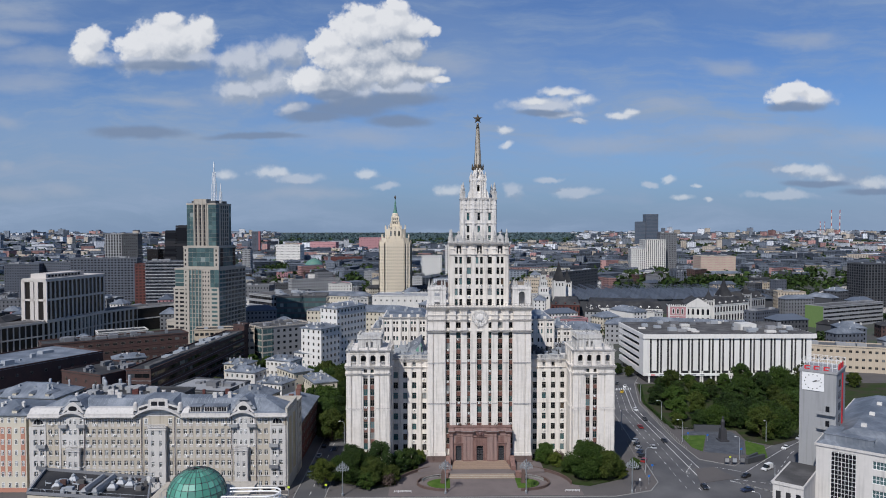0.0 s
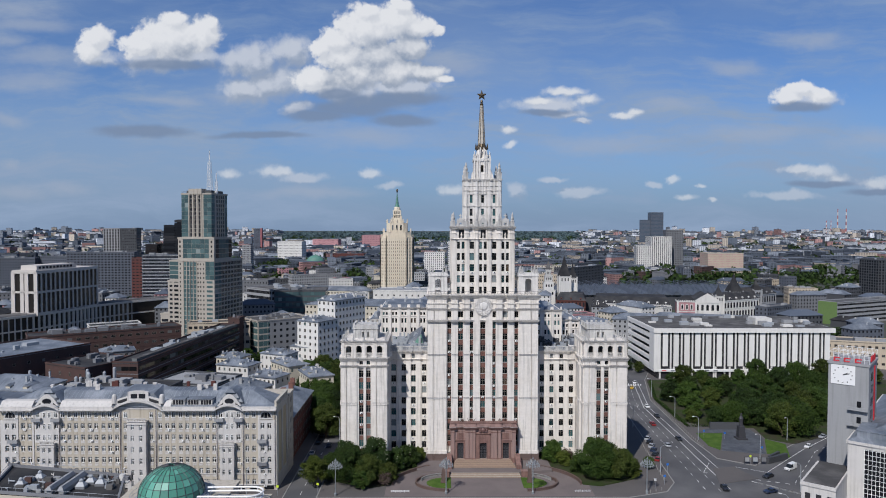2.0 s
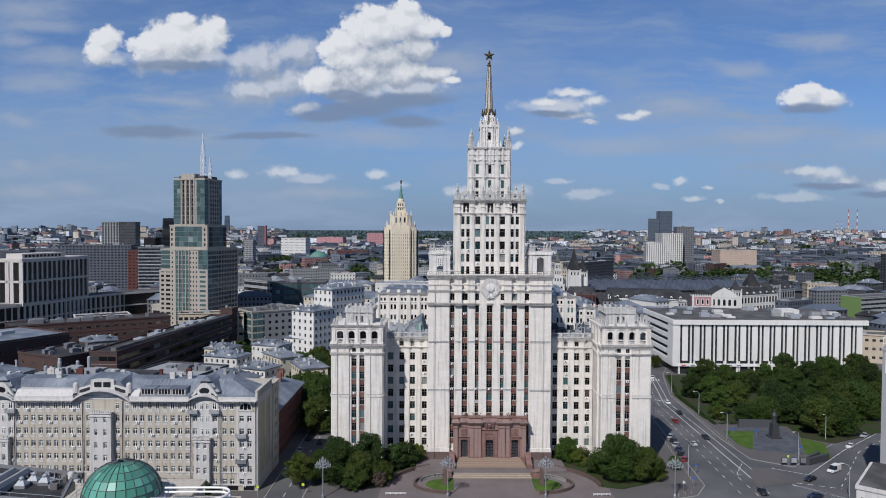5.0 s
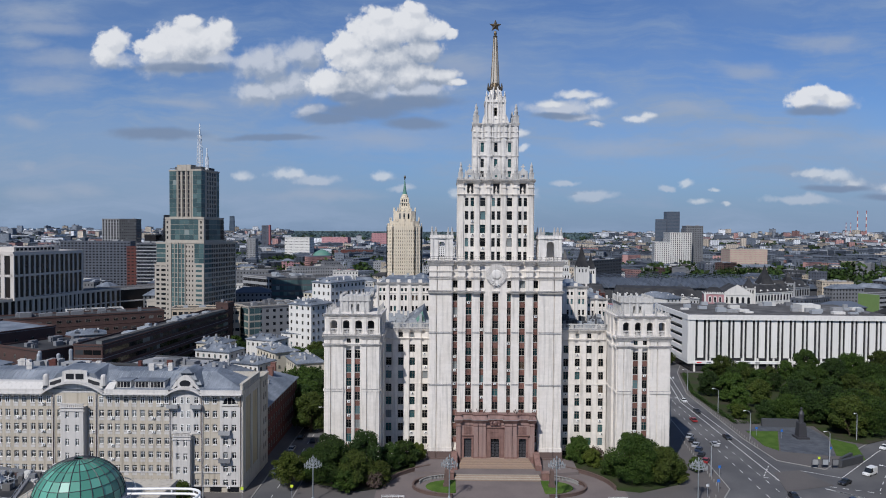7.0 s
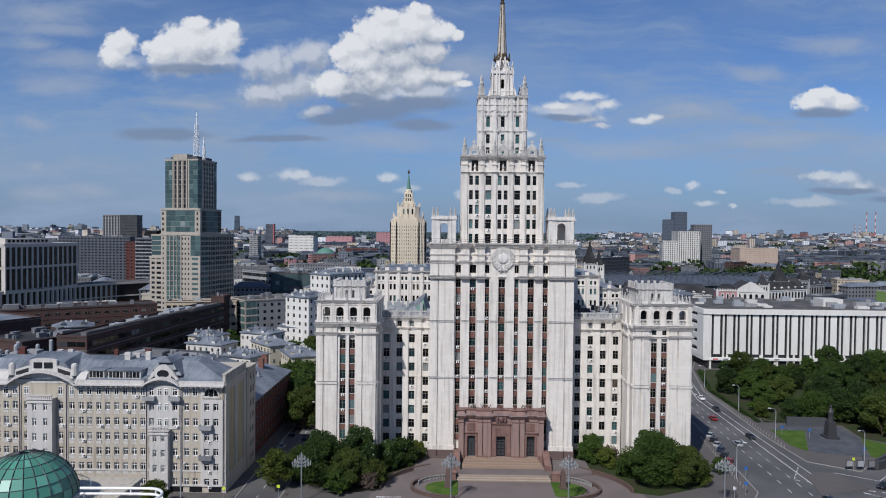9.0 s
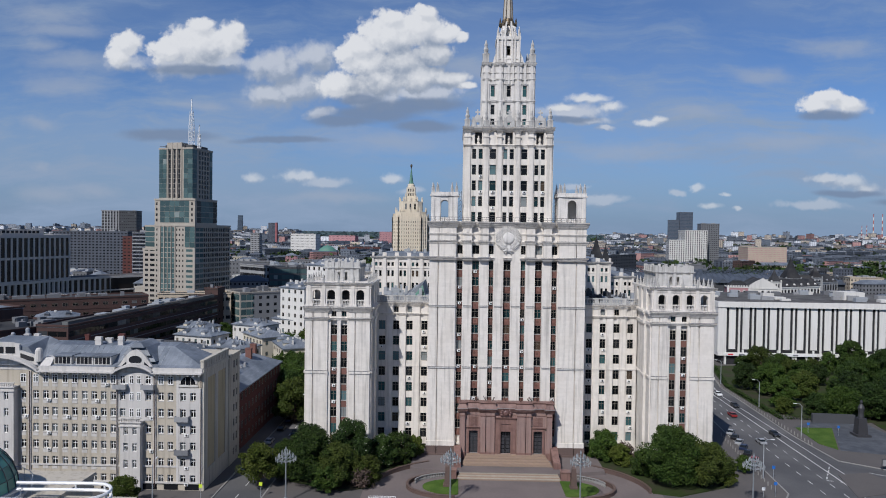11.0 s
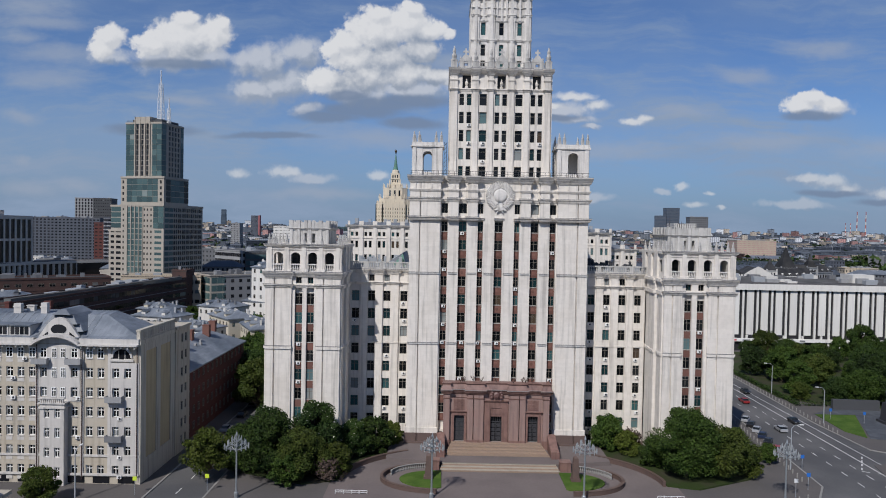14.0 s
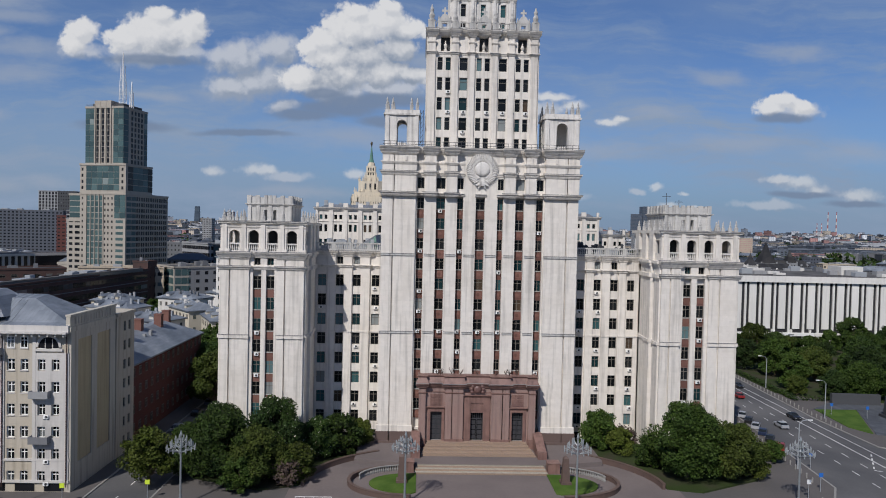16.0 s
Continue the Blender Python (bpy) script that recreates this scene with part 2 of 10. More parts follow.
# ---- materials ----
def mat(name, color, rough=0.8, vary=0.15, scale=0.5, fine=6.0, bump=0.0, metal=0.0, streak=0.0, each=0.0, tint=None, spec=None, band=None):
    """Two scales of noise on the base colour; streak: vertical stains; each: change from piece to piece; tint: a second colour that the
    large noise mixes in; band: (width, height, joint colour) of courses."""
    m = bpy.data.materials.new(name)
    m.use_nodes = True
    t = m.node_tree
    b = t.nodes["Principled BSDF"]
    b.inputs["Roughness"].default_value, b.inputs["Metallic"].default_value = rough, metal
    b.inputs["Specular IOR Level"].default_value = (0.2 if rough > 0.7 else 0.45) if spec is None else spec
    co = t.nodes.new("ShaderNodeTexCoord").outputs["Object"]

    def tex(s, detail, stretch=None):
        n = t.nodes.new("ShaderNodeTexNoise")
        n.inputs["Scale"].default_value, n.inputs["Detail"].default_value = s, detail
        if stretch:
            mp = t.nodes.new("ShaderNodeMapping")
            mp.inputs["Scale"].default_value = stretch
            t.links.new(co, mp.inputs[0])
            t.links.new(mp.outputs[0], n.inputs["Vector"])
        else:
            t.links.new(co, n.inputs["Vector"])
        return n.outputs["Fac"]

    def num(op, a, bb):
        n = t.nodes.new("ShaderNodeMath")
        n.operation = op
        for i, v in enumerate((a, bb)):
            if isinstance(v, (int, float)):
                n.inputs[i].default_value = v
            else:
                t.links.new(v, n.inputs[i])
        return n.outputs[0]

    big, small = tex(scale, 4), tex(fine, 3)
    f = num("ADD", num("MULTIPLY", num("SUBTRACT", big, 0.5), 2 * vary), num("MULTIPLY", num("SUBTRACT", small, 0.5), vary))
    if streak:
        st = t.nodes.new("ShaderNodeMapRange")
        t.links.new(tex(1.0, 6, (1.3, 1.3, 0.07)), st.inputs["Value"])
        st.inputs["From Min"].default_value, st.inputs["From Max"].default_value = 0.50, 0.74
        f = num("SUBTRACT", f, num("MULTIPLY", st.outputs[0], 1.3 * streak))
    if each:
        r = t.nodes.new("ShaderNodeObjectInfo").outputs["Random"]
        isl = t.nodes.new("ShaderNodeNewGeometry").outputs["Random Per Island"]
        f = num("ADD", f, num("MULTIPLY", num("SUBTRACT", num("FRACT", num("ADD", r, isl), 0), 0.5), 2 * each))
    if "leaves" in name:
        whole = t.nodes.new("ShaderNodeObjectInfo").outputs["Random"]
        f = num("ADD", f, num("MULTIPLY", num("SUBTRACT", whole, 0.56), 0.6))
    f = num("ADD", f, 1.0)
    base = t.nodes.new("ShaderNodeMix")
    base.data_type = "RGBA"
    base.inputs["A"].default_value = (*color, 1)
    base.inputs["B"].default_value = (*(tint or color), 1)
    sp = t.nodes.new("ShaderNodeMapRange")
    t.links.new(big, sp.inputs["Value"])
    sp.inputs["From Min"].default_value, sp.inputs["From Max"].default_value = 0.4, 0.65
    t.links.new(sp.outputs[0], base.inputs["Factor"])
    src = base.outputs["Result"]
    if band:
        br = t.nodes.new("ShaderNodeTexBrick")
        br.inputs["Scale"].default_value = 1.0
        br.inputs["Brick Width"].default_value, br.inputs["Row Height"].default_value, br.inputs["Mortar Size"].default_value = band[0], band[1], 0.02
        br.inputs["Color2"].default_value = (0.76, 0.78, 0.80, 1) if len(band) > 3 else (0.94, 0.94, 0.94, 1)
        br.inputs["Color1"].default_value = (1, 1, 1, 1)
        br.inputs["Mortar"].default_value = (*band[2], 1)
        sw = t.nodes.new("ShaderNodeSeparateXYZ")
        cb = t.nodes.new("ShaderNodeCombineXYZ")
        t.links.new(co, sw.inputs[0])
        if len(band) > 3:
            t.links.new(sw.outputs[1], cb.inputs[0])
            t.links.new(sw.outputs[0], cb.inputs[1])
        else:
            t.links.new(num("ADD", sw.outputs[0], sw.outputs[1]), cb.inputs[0])
            t.links.new(sw.outputs[2], cb.inputs[1])
        t.links.new(cb.outputs[0], br.inputs["Vector"])
        mb = t.nodes.new("ShaderNodeMix")
        mb.data_type, mb.blend_type = "RGBA", "MULTIPLY"
        mb.inputs["Factor"].default_value = 1.0
        t.links.new(src, mb.inputs["A"])
        t.links.new(br.outputs["Color"], mb.inputs["B"])
        src = mb.outputs["Result"]
    mul = t.nodes.new("ShaderNodeVectorMath")
    mul.operation = "SCALE"
    t.links.new(src, mul.inputs[0])
    t.links.new(f, mul.inputs["Scale"])
    t.links.new(mul.outputs[0], b.inputs["Base Color"])
    if bump:
        bn = t.nodes.new("ShaderNodeBump")
        bn.inputs["Strength"].default_value, bn.inputs["Distance"].default_value = bump, 0.1
        t.links.new(small, bn.inputs["Height"])
        t.links.new(bn.outputs[0], b.inputs["Normal"])
    return m


def glass_mat(name, colors, rough=0.08, spec=0.22):
    """Window glass over dark rooms, blinds and curtains: a colour for each window."""
    m = bpy.data.materials.new(name)
    m.use_nodes = True
    t = m.node_tree
    b = t.nodes["Principled BSDF"]
    b.inputs["Roughness"].default_value, b.inputs["Specular IOR Level"].default_value = rough, spec
    r = t.nodes.new("ShaderNodeObjectInfo").outputs["Random"]
    isl = t.nodes.new("ShaderNodeNewGeometry").outputs["Random Per Island"]
    add = t.nodes.new("ShaderNodeMath")
    t.links.new(r, add.inputs[0])
    t.links.new(isl, add.inputs[1])
    fr = t.nodes.new("ShaderNodeMath")
    fr.operation = "FRACT"
    t.links.new(add.outputs[0], fr.inputs[0])
    cr = t.nodes.new("ShaderNodeValToRGB")
    cr.color_ramp.interpolation = "CONSTANT"
    e = cr.color_ramp.elements
    e[0].position, e[0].color = 0, (*colors[0][1], 1)
    e[1].position, e[1].color = colors[1][0], (*colors[1][1], 1)
    for p, c in colors[2:]:
        e.new(p).color = (*c, 1)
    t.links.new(fr.outputs[0], cr.inputs[0])
    t.links.new(cr.outputs[0], b.inputs["Base Color"])
    return m


STONE = mat("pale_limestone", (0.735, 0.692, 0.635), 0.85, 0.18, 0.22, 1.3, 0.25, streak=0.26, tint=(0.635, 0.592, 0.535), band=(2.6, 1.06, (0.93, 0.92, 0.90)))
# colour of the strips that draw dirt and shadow lines along ledges
LEDGE_DARK = mat("weathered_zinc", (0.21, 0.205, 0.20), 0.7, 0.3, 0.5, 4.0, 0.1)
STONE_T = mat("pale_limestone_trim", (0.635, 0.61, 0.575), 0.85, 0.24, 0.4, 3.0, 0.2, streak=0.36)
STONE_G = mat("weathered_limestone", (0.47, 0.46, 0.44), 0.88, 0.3, 0.5, 4.0, 0.25, streak=0.35)
GRANITE = mat("red_granite", (0.235, 0.138, 0.115), 0.5, 0.32, 0.6, 5.0, 0.08, streak=0.32, tint=(0.145, 0.082, 0.070))
GRANITE_L = mat("pale_red_granite", (0.295, 0.202, 0.176), 0.5, 0.32, 0.5, 4.0, 0.08, streak=0.3, tint=(0.24, 0.155, 0.135))
WALL_BR = mat("brown_granite_wall", (0.115, 0.075, 0.062), 0.6, 0.25, 0.8, 7.0, 0.08, tint=(0.085, 0.058, 0.05))
GRANITE_D = mat("dark_red_granite", (0.13, 0.07, 0.062), 0.5, 0.15, 0.5, 9.0)
SPANDREL = mat("red_spandrel", (0.165, 0.082, 0.066), 0.75, 0.18, 0.6, 6.0, each=0.25)
STEP = mat("granite_step", (0.305, 0.225, 0.167), 0.75, 0.24, 0.5, 5.0, each=0.16, tint=(0.26, 0.19, 0.145), band=(1.8, 5.0, (0.6, 0.6, 0.6)))
STEP_G = mat("pale_step", (0.36, 0.324, 0.27), 0.8, 0.2, 0.6, 5.0, band=(1.8, 5.0, (0.6, 0.6, 0.6)))
PLINTH = mat("brown_granite_plinth", (0.12, 0.085, 0.075), 0.5, 0.15, 0.5, 8.0)
METAL_ROOF = mat("grey_sheet_roof", (0.135, 0.155, 0.182), 0.55, 0.28, 0.12, 1.2, 0.15, each=0.14, tint=(0.215, 0.235, 0.262), band=(2.2, 0.62, (0.72, 0.72, 0.74), "plan"))
ROOF_DARK = mat("bitumen_roof", (0.07, 0.068, 0.067), 0.95, 0.3, 0.12, 2.0, 0.1, tint=(0.12, 0.116, 0.112))
ROOF_BLACK = mat("black_roofing_felt", (0.028, 0.029, 0.032), 0.9, 0.3, 0.12, 1.5, 0.1, each=0.3, tint=(0.048, 0.047, 0.047))
ROOF_MID = mat("grey_flat_roof", (0.125, 0.126, 0.128), 0.95, 0.3, 0.12, 1.5, each=0.25, tint=(0.085, 0.085, 0.086))
SLATE = mat("dark_slate_sheet", (0.075, 0.09, 0.115), 0.6, 0.2, 0.1, 1.0, each=0.2)
ROOF_GREEN = mat("green_copper_roof", (0.08, 0.22, 0.17), 0.6, 0.2, 0.3, 3.0, tint=(0.11, 0.19, 0.15))
ROOF_RED = mat("red_sheet_roof", (0.30, 0.06, 0.05), 0.6, 0.15, 0.3, 3.0)
BRONZE = mat("dark_bronze", (0.13, 0.10, 0.065), 0.45, 0.2, 1.0, 6.0, metal=0.7)
SPIRE = mat("grey_gilt_spire", (0.46, 0.42, 0.36), 0.55, 0.15, 0.5, 6.0, metal=0.1)
ASPHALT = mat("asphalt", (0.090, 0.090, 0.094), 0.9, 0.22, 0.06, 2.5, 0.1, tint=(0.120, 0.118, 0.119))
PAVE = mat("pavement", (0.118, 0.108, 0.104), 0.9, 0.22, 0.08, 2.0, 0.1, tint=(0.090, 0.084, 0.082))
PLAZA = mat("plaza_paving", (0.170, 0.143, 0.137), 0.9, 0.2, 0.12, 2.0, 0.1, tint=(0.130, 0.110, 0.106))
EARTH = mat("city_ground", (0.085, 0.083, 0.08), 0.95, 0.3, 0.02, 0.3, tint=(0.050, 0.066, 0.04))
KERB = mat("granite_kerb", (0.25, 0.243, 0.23), 0.85, 0.1, 0.5, 4.0)
PAINT = mat("road_paint", (0.62, 0.62, 0.60), 0.7, 0.2, 0.6, 5.0)
GRASS = mat("lawn_grass", (0.050, 0.100, 0.014), 0.95, 0.25, 0.3, 5.0, 0.4, tint=(0.068, 0.115, 0.020))
LEAF = mat("green_leaves", (0.036, 0.063, 0.009), 0.7, 0.2, 0.3, 1.6, each=0.5, tint=(0.026, 0.052, 0.009), spec=0.2)
LEAF_Y = mat("yellow_green_leaves", (0.052, 0.072, 0.009), 0.7, 0.2, 0.3, 1.6, each=0.45, tint=(0.056, 0.070, 0.012), spec=0.2)
LEAF_D = mat("dark_leaves", (0.023, 0.046, 0.010), 0.7, 0.2, 0.15, 0.8, each=0.5, tint=(0.034, 0.060, 0.010), spec=0.2)
LEAF_M = mat("olive_leaves", (0.047, 0.063, 0.010), 0.7, 0.2, 0.3, 1.6, each=0.5, tint=(0.036, 0.056, 0.010), spec=0.2)
# grass mixed with soil, darkened to hold the shade under trees
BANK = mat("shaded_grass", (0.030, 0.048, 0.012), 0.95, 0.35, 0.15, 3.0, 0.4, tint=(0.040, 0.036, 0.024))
BLOSSOM = mat("white_blossom", (0.62, 0.60, 0.52), 0.8, 0.1)
# the woods' blue-grey holds distance haze in the base colour
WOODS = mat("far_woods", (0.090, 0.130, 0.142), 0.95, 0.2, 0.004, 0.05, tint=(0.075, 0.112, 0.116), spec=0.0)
BARK = mat("bark", (0.10, 0.075, 0.055), 0.95, 0.25, 2.0, 12.0, 0.5)
HEDGE_B = mat("brown_twigs", (0.09, 0.065, 0.055), 0.9, 0.2, 0.5, 4.0, each=0.3)
FRAME_W = mat("white_frame", (0.78, 0.78, 0.76), 0.5, 0.05)
FRAME_D = mat("dark_frame", (0.15, 0.135, 0.115), 0.5, 0.1)
GLASS = glass_mat("window_glass", [(0, (0.006, 0.007, 0.008)), (0.46, (0.016, 0.018, 0.020)), (0.64, (0.010, 0.03, 0.034)), (0.77, (0.035, 0.095, 0.10)), (0.87, (0.10, 0.17, 0.18)), (0.94, (0.22, 0.24, 0.24)), (0.975, (0.07, 0.05, 0.035))])
GLASS_H = glass_mat("flat_glass", [(0, (0.008, 0.009, 0.010)), (0.5, (0.018, 0.020, 0.022)), (0.75, (0.045, 0.05, 0.055)), (0.92, (0.14, 0.15, 0.15))])
GLASS_T = glass_mat("teal_glass", [(0, (0.060, 0.102, 0.106)), (0.30, (0.075, 0.125, 0.128)), (0.62, (0.048, 0.082, 0.088)), (0.85, (0.095, 0.150, 0.150)), (0.96, (0.22, 0.26, 0.25))], 0.1)
GLASS_B = glass_mat("black_glass", [(0, (0.012, 0.013, 0.016)), (0.5, (0.02, 0.022, 0.026)), (0.8, (0.035, 0.035, 0.038))], 0.12)
GLASS_N = glass_mat("slate_blue_glass", [(0, (0.060, 0.082, 0.110)), (0.5, (0.068, 0.090, 0.120)), (0.85, (0.080, 0.105, 0.135))], 0.15)
CREAM = mat("cream_plaster", (0.46, 0.41, 0.33), 0.9, 0.14, 0.2, 3.0, 0.1, streak=0.25, tint=(0.44, 0.40, 0.335))
GREYP = mat("pale_grey_plaster", (0.525, 0.505, 0.478), 0.9, 0.12, 0.25, 3.0, 0.1, streak=0.18)
WHITEP = mat("white_plaster", (0.60, 0.585, 0.55), 0.9, 0.1, 0.15, 2.0, each=0.08, streak=0.12)
ENDWALL = mat("beige_grey_plaster", (0.50, 0.465, 0.395), 0.9, 0.14, 0.2, 3.0, 0.1, streak=0.3, tint=(0.43, 0.40, 0.345))
OCHRE = mat("ochre_plaster", (0.44, 0.365, 0.235), 0.9, 0.12, 0.2, 3.0, streak=0.2)
ORANGE = mat("salmon_plaster", (0.42, 0.205, 0.145), 0.9, 0.12, 0.3, 3.0)
YELLOW = mat("yellow_plaster", (0.51, 0.465, 0.375), 0.9, 0.1, 0.1, 2.0, each=0.08)
HOTEL = mat("ochre_tile", (0.62, 0.545, 0.425), 0.8, 0.1, 0.08, 1.0, streak=0.1)
BRICK = mat("red_brick", (0.115, 0.044, 0.038), 0.9, 0.18, 0.3, 5.0, 0.2, each=0.05, tint=(0.095, 0.04, 0.035))
BROWN = mat("dark_brown_brick", (0.090, 0.054, 0.048), 0.9, 0.2, 0.2, 4.0, tint=(0.066, 0.044, 0.041), band=(0.9, 0.9, (0.82, 0.82, 0.82)))
PINK = mat("pink_plaster", (0.42, 0.225, 0.235), 0.9, 0.12, 0.1, 2.0, each=0.1)
BEIGE = mat("beige_tile", (0.46, 0.39, 0.30), 0.85, 0.1, 0.1, 2.0, each=0.08, streak=0.1)
PALE = mat("pale_stone_panel", (0.68, 0.665, 0.63), 0.85, 0.08, 0.1, 2.0, each=0.05, streak=0.1)
GREYB = mat("grey_block_wall", (0.165, 0.17, 0.18), 0.9, 0.14, 0.08, 1.0, each=0.2, streak=0.08)
SLABS = mat("dark_granite_slabs", (0.085, 0.092, 0.105), 0.75, 0.2, 0.3, 2.0, 0.1, tint=(0.105, 0.112, 0.125), band=(1.6, 1.6, (0.7, 0.7, 0.7), "plan"))
# blue-grey for towers; on the slab blocks it paints in cloud shadow
SLAB_W = mat("blue_grey_panel_wall", (0.095, 0.106, 0.13), 0.85, 0.15, 0.08, 1.0, streak=0.1)
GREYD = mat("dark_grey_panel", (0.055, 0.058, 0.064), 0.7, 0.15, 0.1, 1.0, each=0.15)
GREYC = mat("grey_concrete_wall", (0.285, 0.29, 0.295), 0.85, 0.1, 0.12, 2.0, streak=0.12)
GREENP = mat("green_panel", (0.13, 0.20, 0.07), 0.8, 0.1)
STRIPE_D = mat("bronze_glass_panel", (0.02, 0.017, 0.016), 0.2, 0.2, 0.2, 1.0)
STRIPE_P = mat("warm_grey_stone", (0.50, 0.465, 0.43), 0.85, 0.1, 0.1, 2.0)
TOWER_P = mat("beige_tower_stone", (0.385, 0.35, 0.30), 0.85, 0.1, 0.1, 1.2, streak=0.08, band=(2.4, 1.7, (0.9, 0.9, 0.9)))
COPPER = glass_mat("green_dome_panel", [(0, (0.065, 0.225, 0.165)), (0.3, (0.085, 0.27, 0.20)), (0.6, (0.055, 0.19, 0.145)), (0.8, (0.11, 0.32, 0.245))], 0.4, 0.4)
STEEL_W = mat("white_painted_steel", (0.72, 0.72, 0.71), 0.45, 0.05)
STEEL_G = mat("grey_painted_steel", (0.30, 0.32, 0.34), 0.5, 0.1)
STEEL_D = mat("dark_steel", (0.04, 0.04, 0.045), 0.5, 0.1)
FAR_RED = mat("faded_red_paint", (0.36, 0.13, 0.13), 0.8, 0.1)
RED = mat("red_letters", (0.55, 0.02, 0.03), 0.5, 0.05)
GALV = mat("aluminium_lamp", (0.30, 0.325, 0.34), 0.4, 0.1, metal=0.5)
LAMP_GLASS = mat("frosted_lamp_globe", (0.26, 0.28, 0.29), 0.3, 0.03)
RUBBER = mat("tyre_rubber", (0.02, 0.02, 0.02), 0.9, 0.1)
CARGLASS = mat("car_glass", (0.015, 0.018, 0.02), 0.08, 0.05)
CARS = [mat("car_paint_" + n, c, 0.3, 0.03, spec=0.7) for n, c in (("black", (0.012, 0.012, 0.014)), ("white", (0.68, 0.68, 0.67)), ("silver", (0.33, 0.34, 0.36)), ("dark_blue", (0.015, 0.025, 0.06)), ("red", (0.25, 0.02, 0.02)), ("yellow", (0.62, 0.40, 0.02)))]


# ---- mesh building ----
class Geo:
    """Collects boxes, prisms and turned shapes for one mesh; m moves what is added."""

    def __init__(self, m=None):
        self.v, self.f, self.k, self.m = [], [], [], m or Matrix()

    def add(self, verts, faces, k=0):
        n = len(self.v)
        self.v += [tuple(self.m @ Vector(p)) for p in verts]
        self.f += [tuple(n + i for i in q) for q in faces]
        self.k += [k] * len(faces)

    def box(self, x0, x1, y0, y1, z0, z1, k=0):
        x0, x1, y0, y1 = min(x0, x1), max(x0, x1), min(y0, y1), max(y0, y1)
        self.add([(x0, y0, z0), (x1, y0, z0), (x1, y1, z0), (x0, y1, z0), (x0, y0, z1), (x1, y0, z1), (x1, y1, z1), (x0, y1, z1)],
                 [(0, 3, 2, 1), (4, 5, 6, 7), (0, 1, 5, 4), (1, 2, 6, 5), (2, 3, 7, 6), (3, 0, 4, 7)], k)

    def frustum(self, x0, x1, y0, y1, z0, z1, inset, k=0, inset_y=None):
        iy = inset if inset_y is None else inset_y
        self.add([(x0, y0, z0), (x1, y0, z0), (x1, y1, z0), (x0, y1, z0), (x0 + inset, y0 + iy, z1), (x1 - inset, y0 + iy, z1), (x1 - inset, y1 - iy, z1), (x0 + inset, y1 - iy, z1)],
                 [(0, 3, 2, 1), (4, 5, 6, 7), (0, 1, 5, 4), (1, 2, 6, 5), (2, 3, 7, 6), (3, 0, 4, 7)], k)

    def prism(self, pts, z0, z1, k=0):
        n = len(pts)
        self.add([(x, y, z0) for x, y in pts] + [(x, y, z1) for x, y in pts],
                 [tuple(range(n))[::-1], tuple(range(n, 2 * n))] + [(i, (i + 1) % n, n + (i + 1) % n, n + i) for i in range(n)], k)

    def slab(self, pts, y0, y1, k=0):
        """A shape drawn in x and z, with thickness along y."""
        n = len(pts)
        self.add([(x, y0, z) for x, z in pts] + [(x, y1, z) for x, z in pts],
                 [tuple(range(n)), tuple(range(n, 2 * n))[::-1]] + [(i, n + i, n + (i + 1) % n, (i + 1) % n) for i in range(n)], k)

    def lathe(self, prof, x, y, n=10, k=0, turn=0.0):
        v, f = [], []
        for r, z in prof:
            v += [(x + r * math.cos(turn + 2 * math.pi * i / n), y + r * math.sin(turn + 2 * math.pi * i / n), z) for i in range(n)]
        for j in range(len(prof) - 1):
            f += [(j * n + i, j * n + (i + 1) % n, (j + 1) * n + (i + 1) % n, (j + 1) * n + i) for i in range(n)]
        f += [tuple(range(n))[::-1], tuple(range((len(prof) - 1) * n, len(prof) * n))]
        self.add(v, f, k)

    def rod(self, a, b, r, n=6, k=0, r2=None):
        a, b = Vector(a), Vector(b)
        q = (b - a).to_track_quat("Z", "Y").to_matrix()
        v = []
        for p, rr in ((a, r), (b, r if r2 is None else r2)):
            v += [tuple(p + q @ Vector((rr * math.cos(2 * math.pi * i / n), rr * math.sin(2 * math.pi * i / n), 0))) for i in range(n)]
        self.add(v, [(i, (i + 1) % n, n + (i + 1) % n, n + i) for i in range(n)] + [tuple(range(n))[::-1], tuple(range(n, 2 * n))], k)

    def mesh(self, name, mats, smooth=False):
        me = bpy.data.meshes.new(name)
        me.from_pydata(self.v, [], self.f)
        for m in mats if isinstance(mats, (list, tuple)) else [mats]:
            me.materials.append(m)
        me.polygons.foreach_set("material_index", self.k)
        if smooth:
            me.polygons.foreach_set("use_smooth", [True] * len(self.f))
        me.update()
        return me


def thing(name, label, category, at=(0, 0, 0), group="", kind=""):
    ob = new(name)
    ob.location = at
    return tagged(ob, label, category, group, kind)


def part(name, geo, mats, parent=None, label="", kind="", smooth=False, m=None):
    me = geo if isinstance(geo, bpy.types.Mesh) else geo.mesh(name, mats, smooth)
    ob = new(name, me)
    if parent:
        ob.parent = parent
        if parent.type == "EMPTY":
            ob.matrix_parent_inverse = Matrix.Translation(-parent.location)
    if m is not None:
        ob.matrix_basis = m
    return tagged(ob, label, kind=kind)


def solid(name, geo, mats, label, category, kind="structure", smooth=False):
    return tagged(part(name, geo, mats, smooth=smooth), label, category, kind=kind)


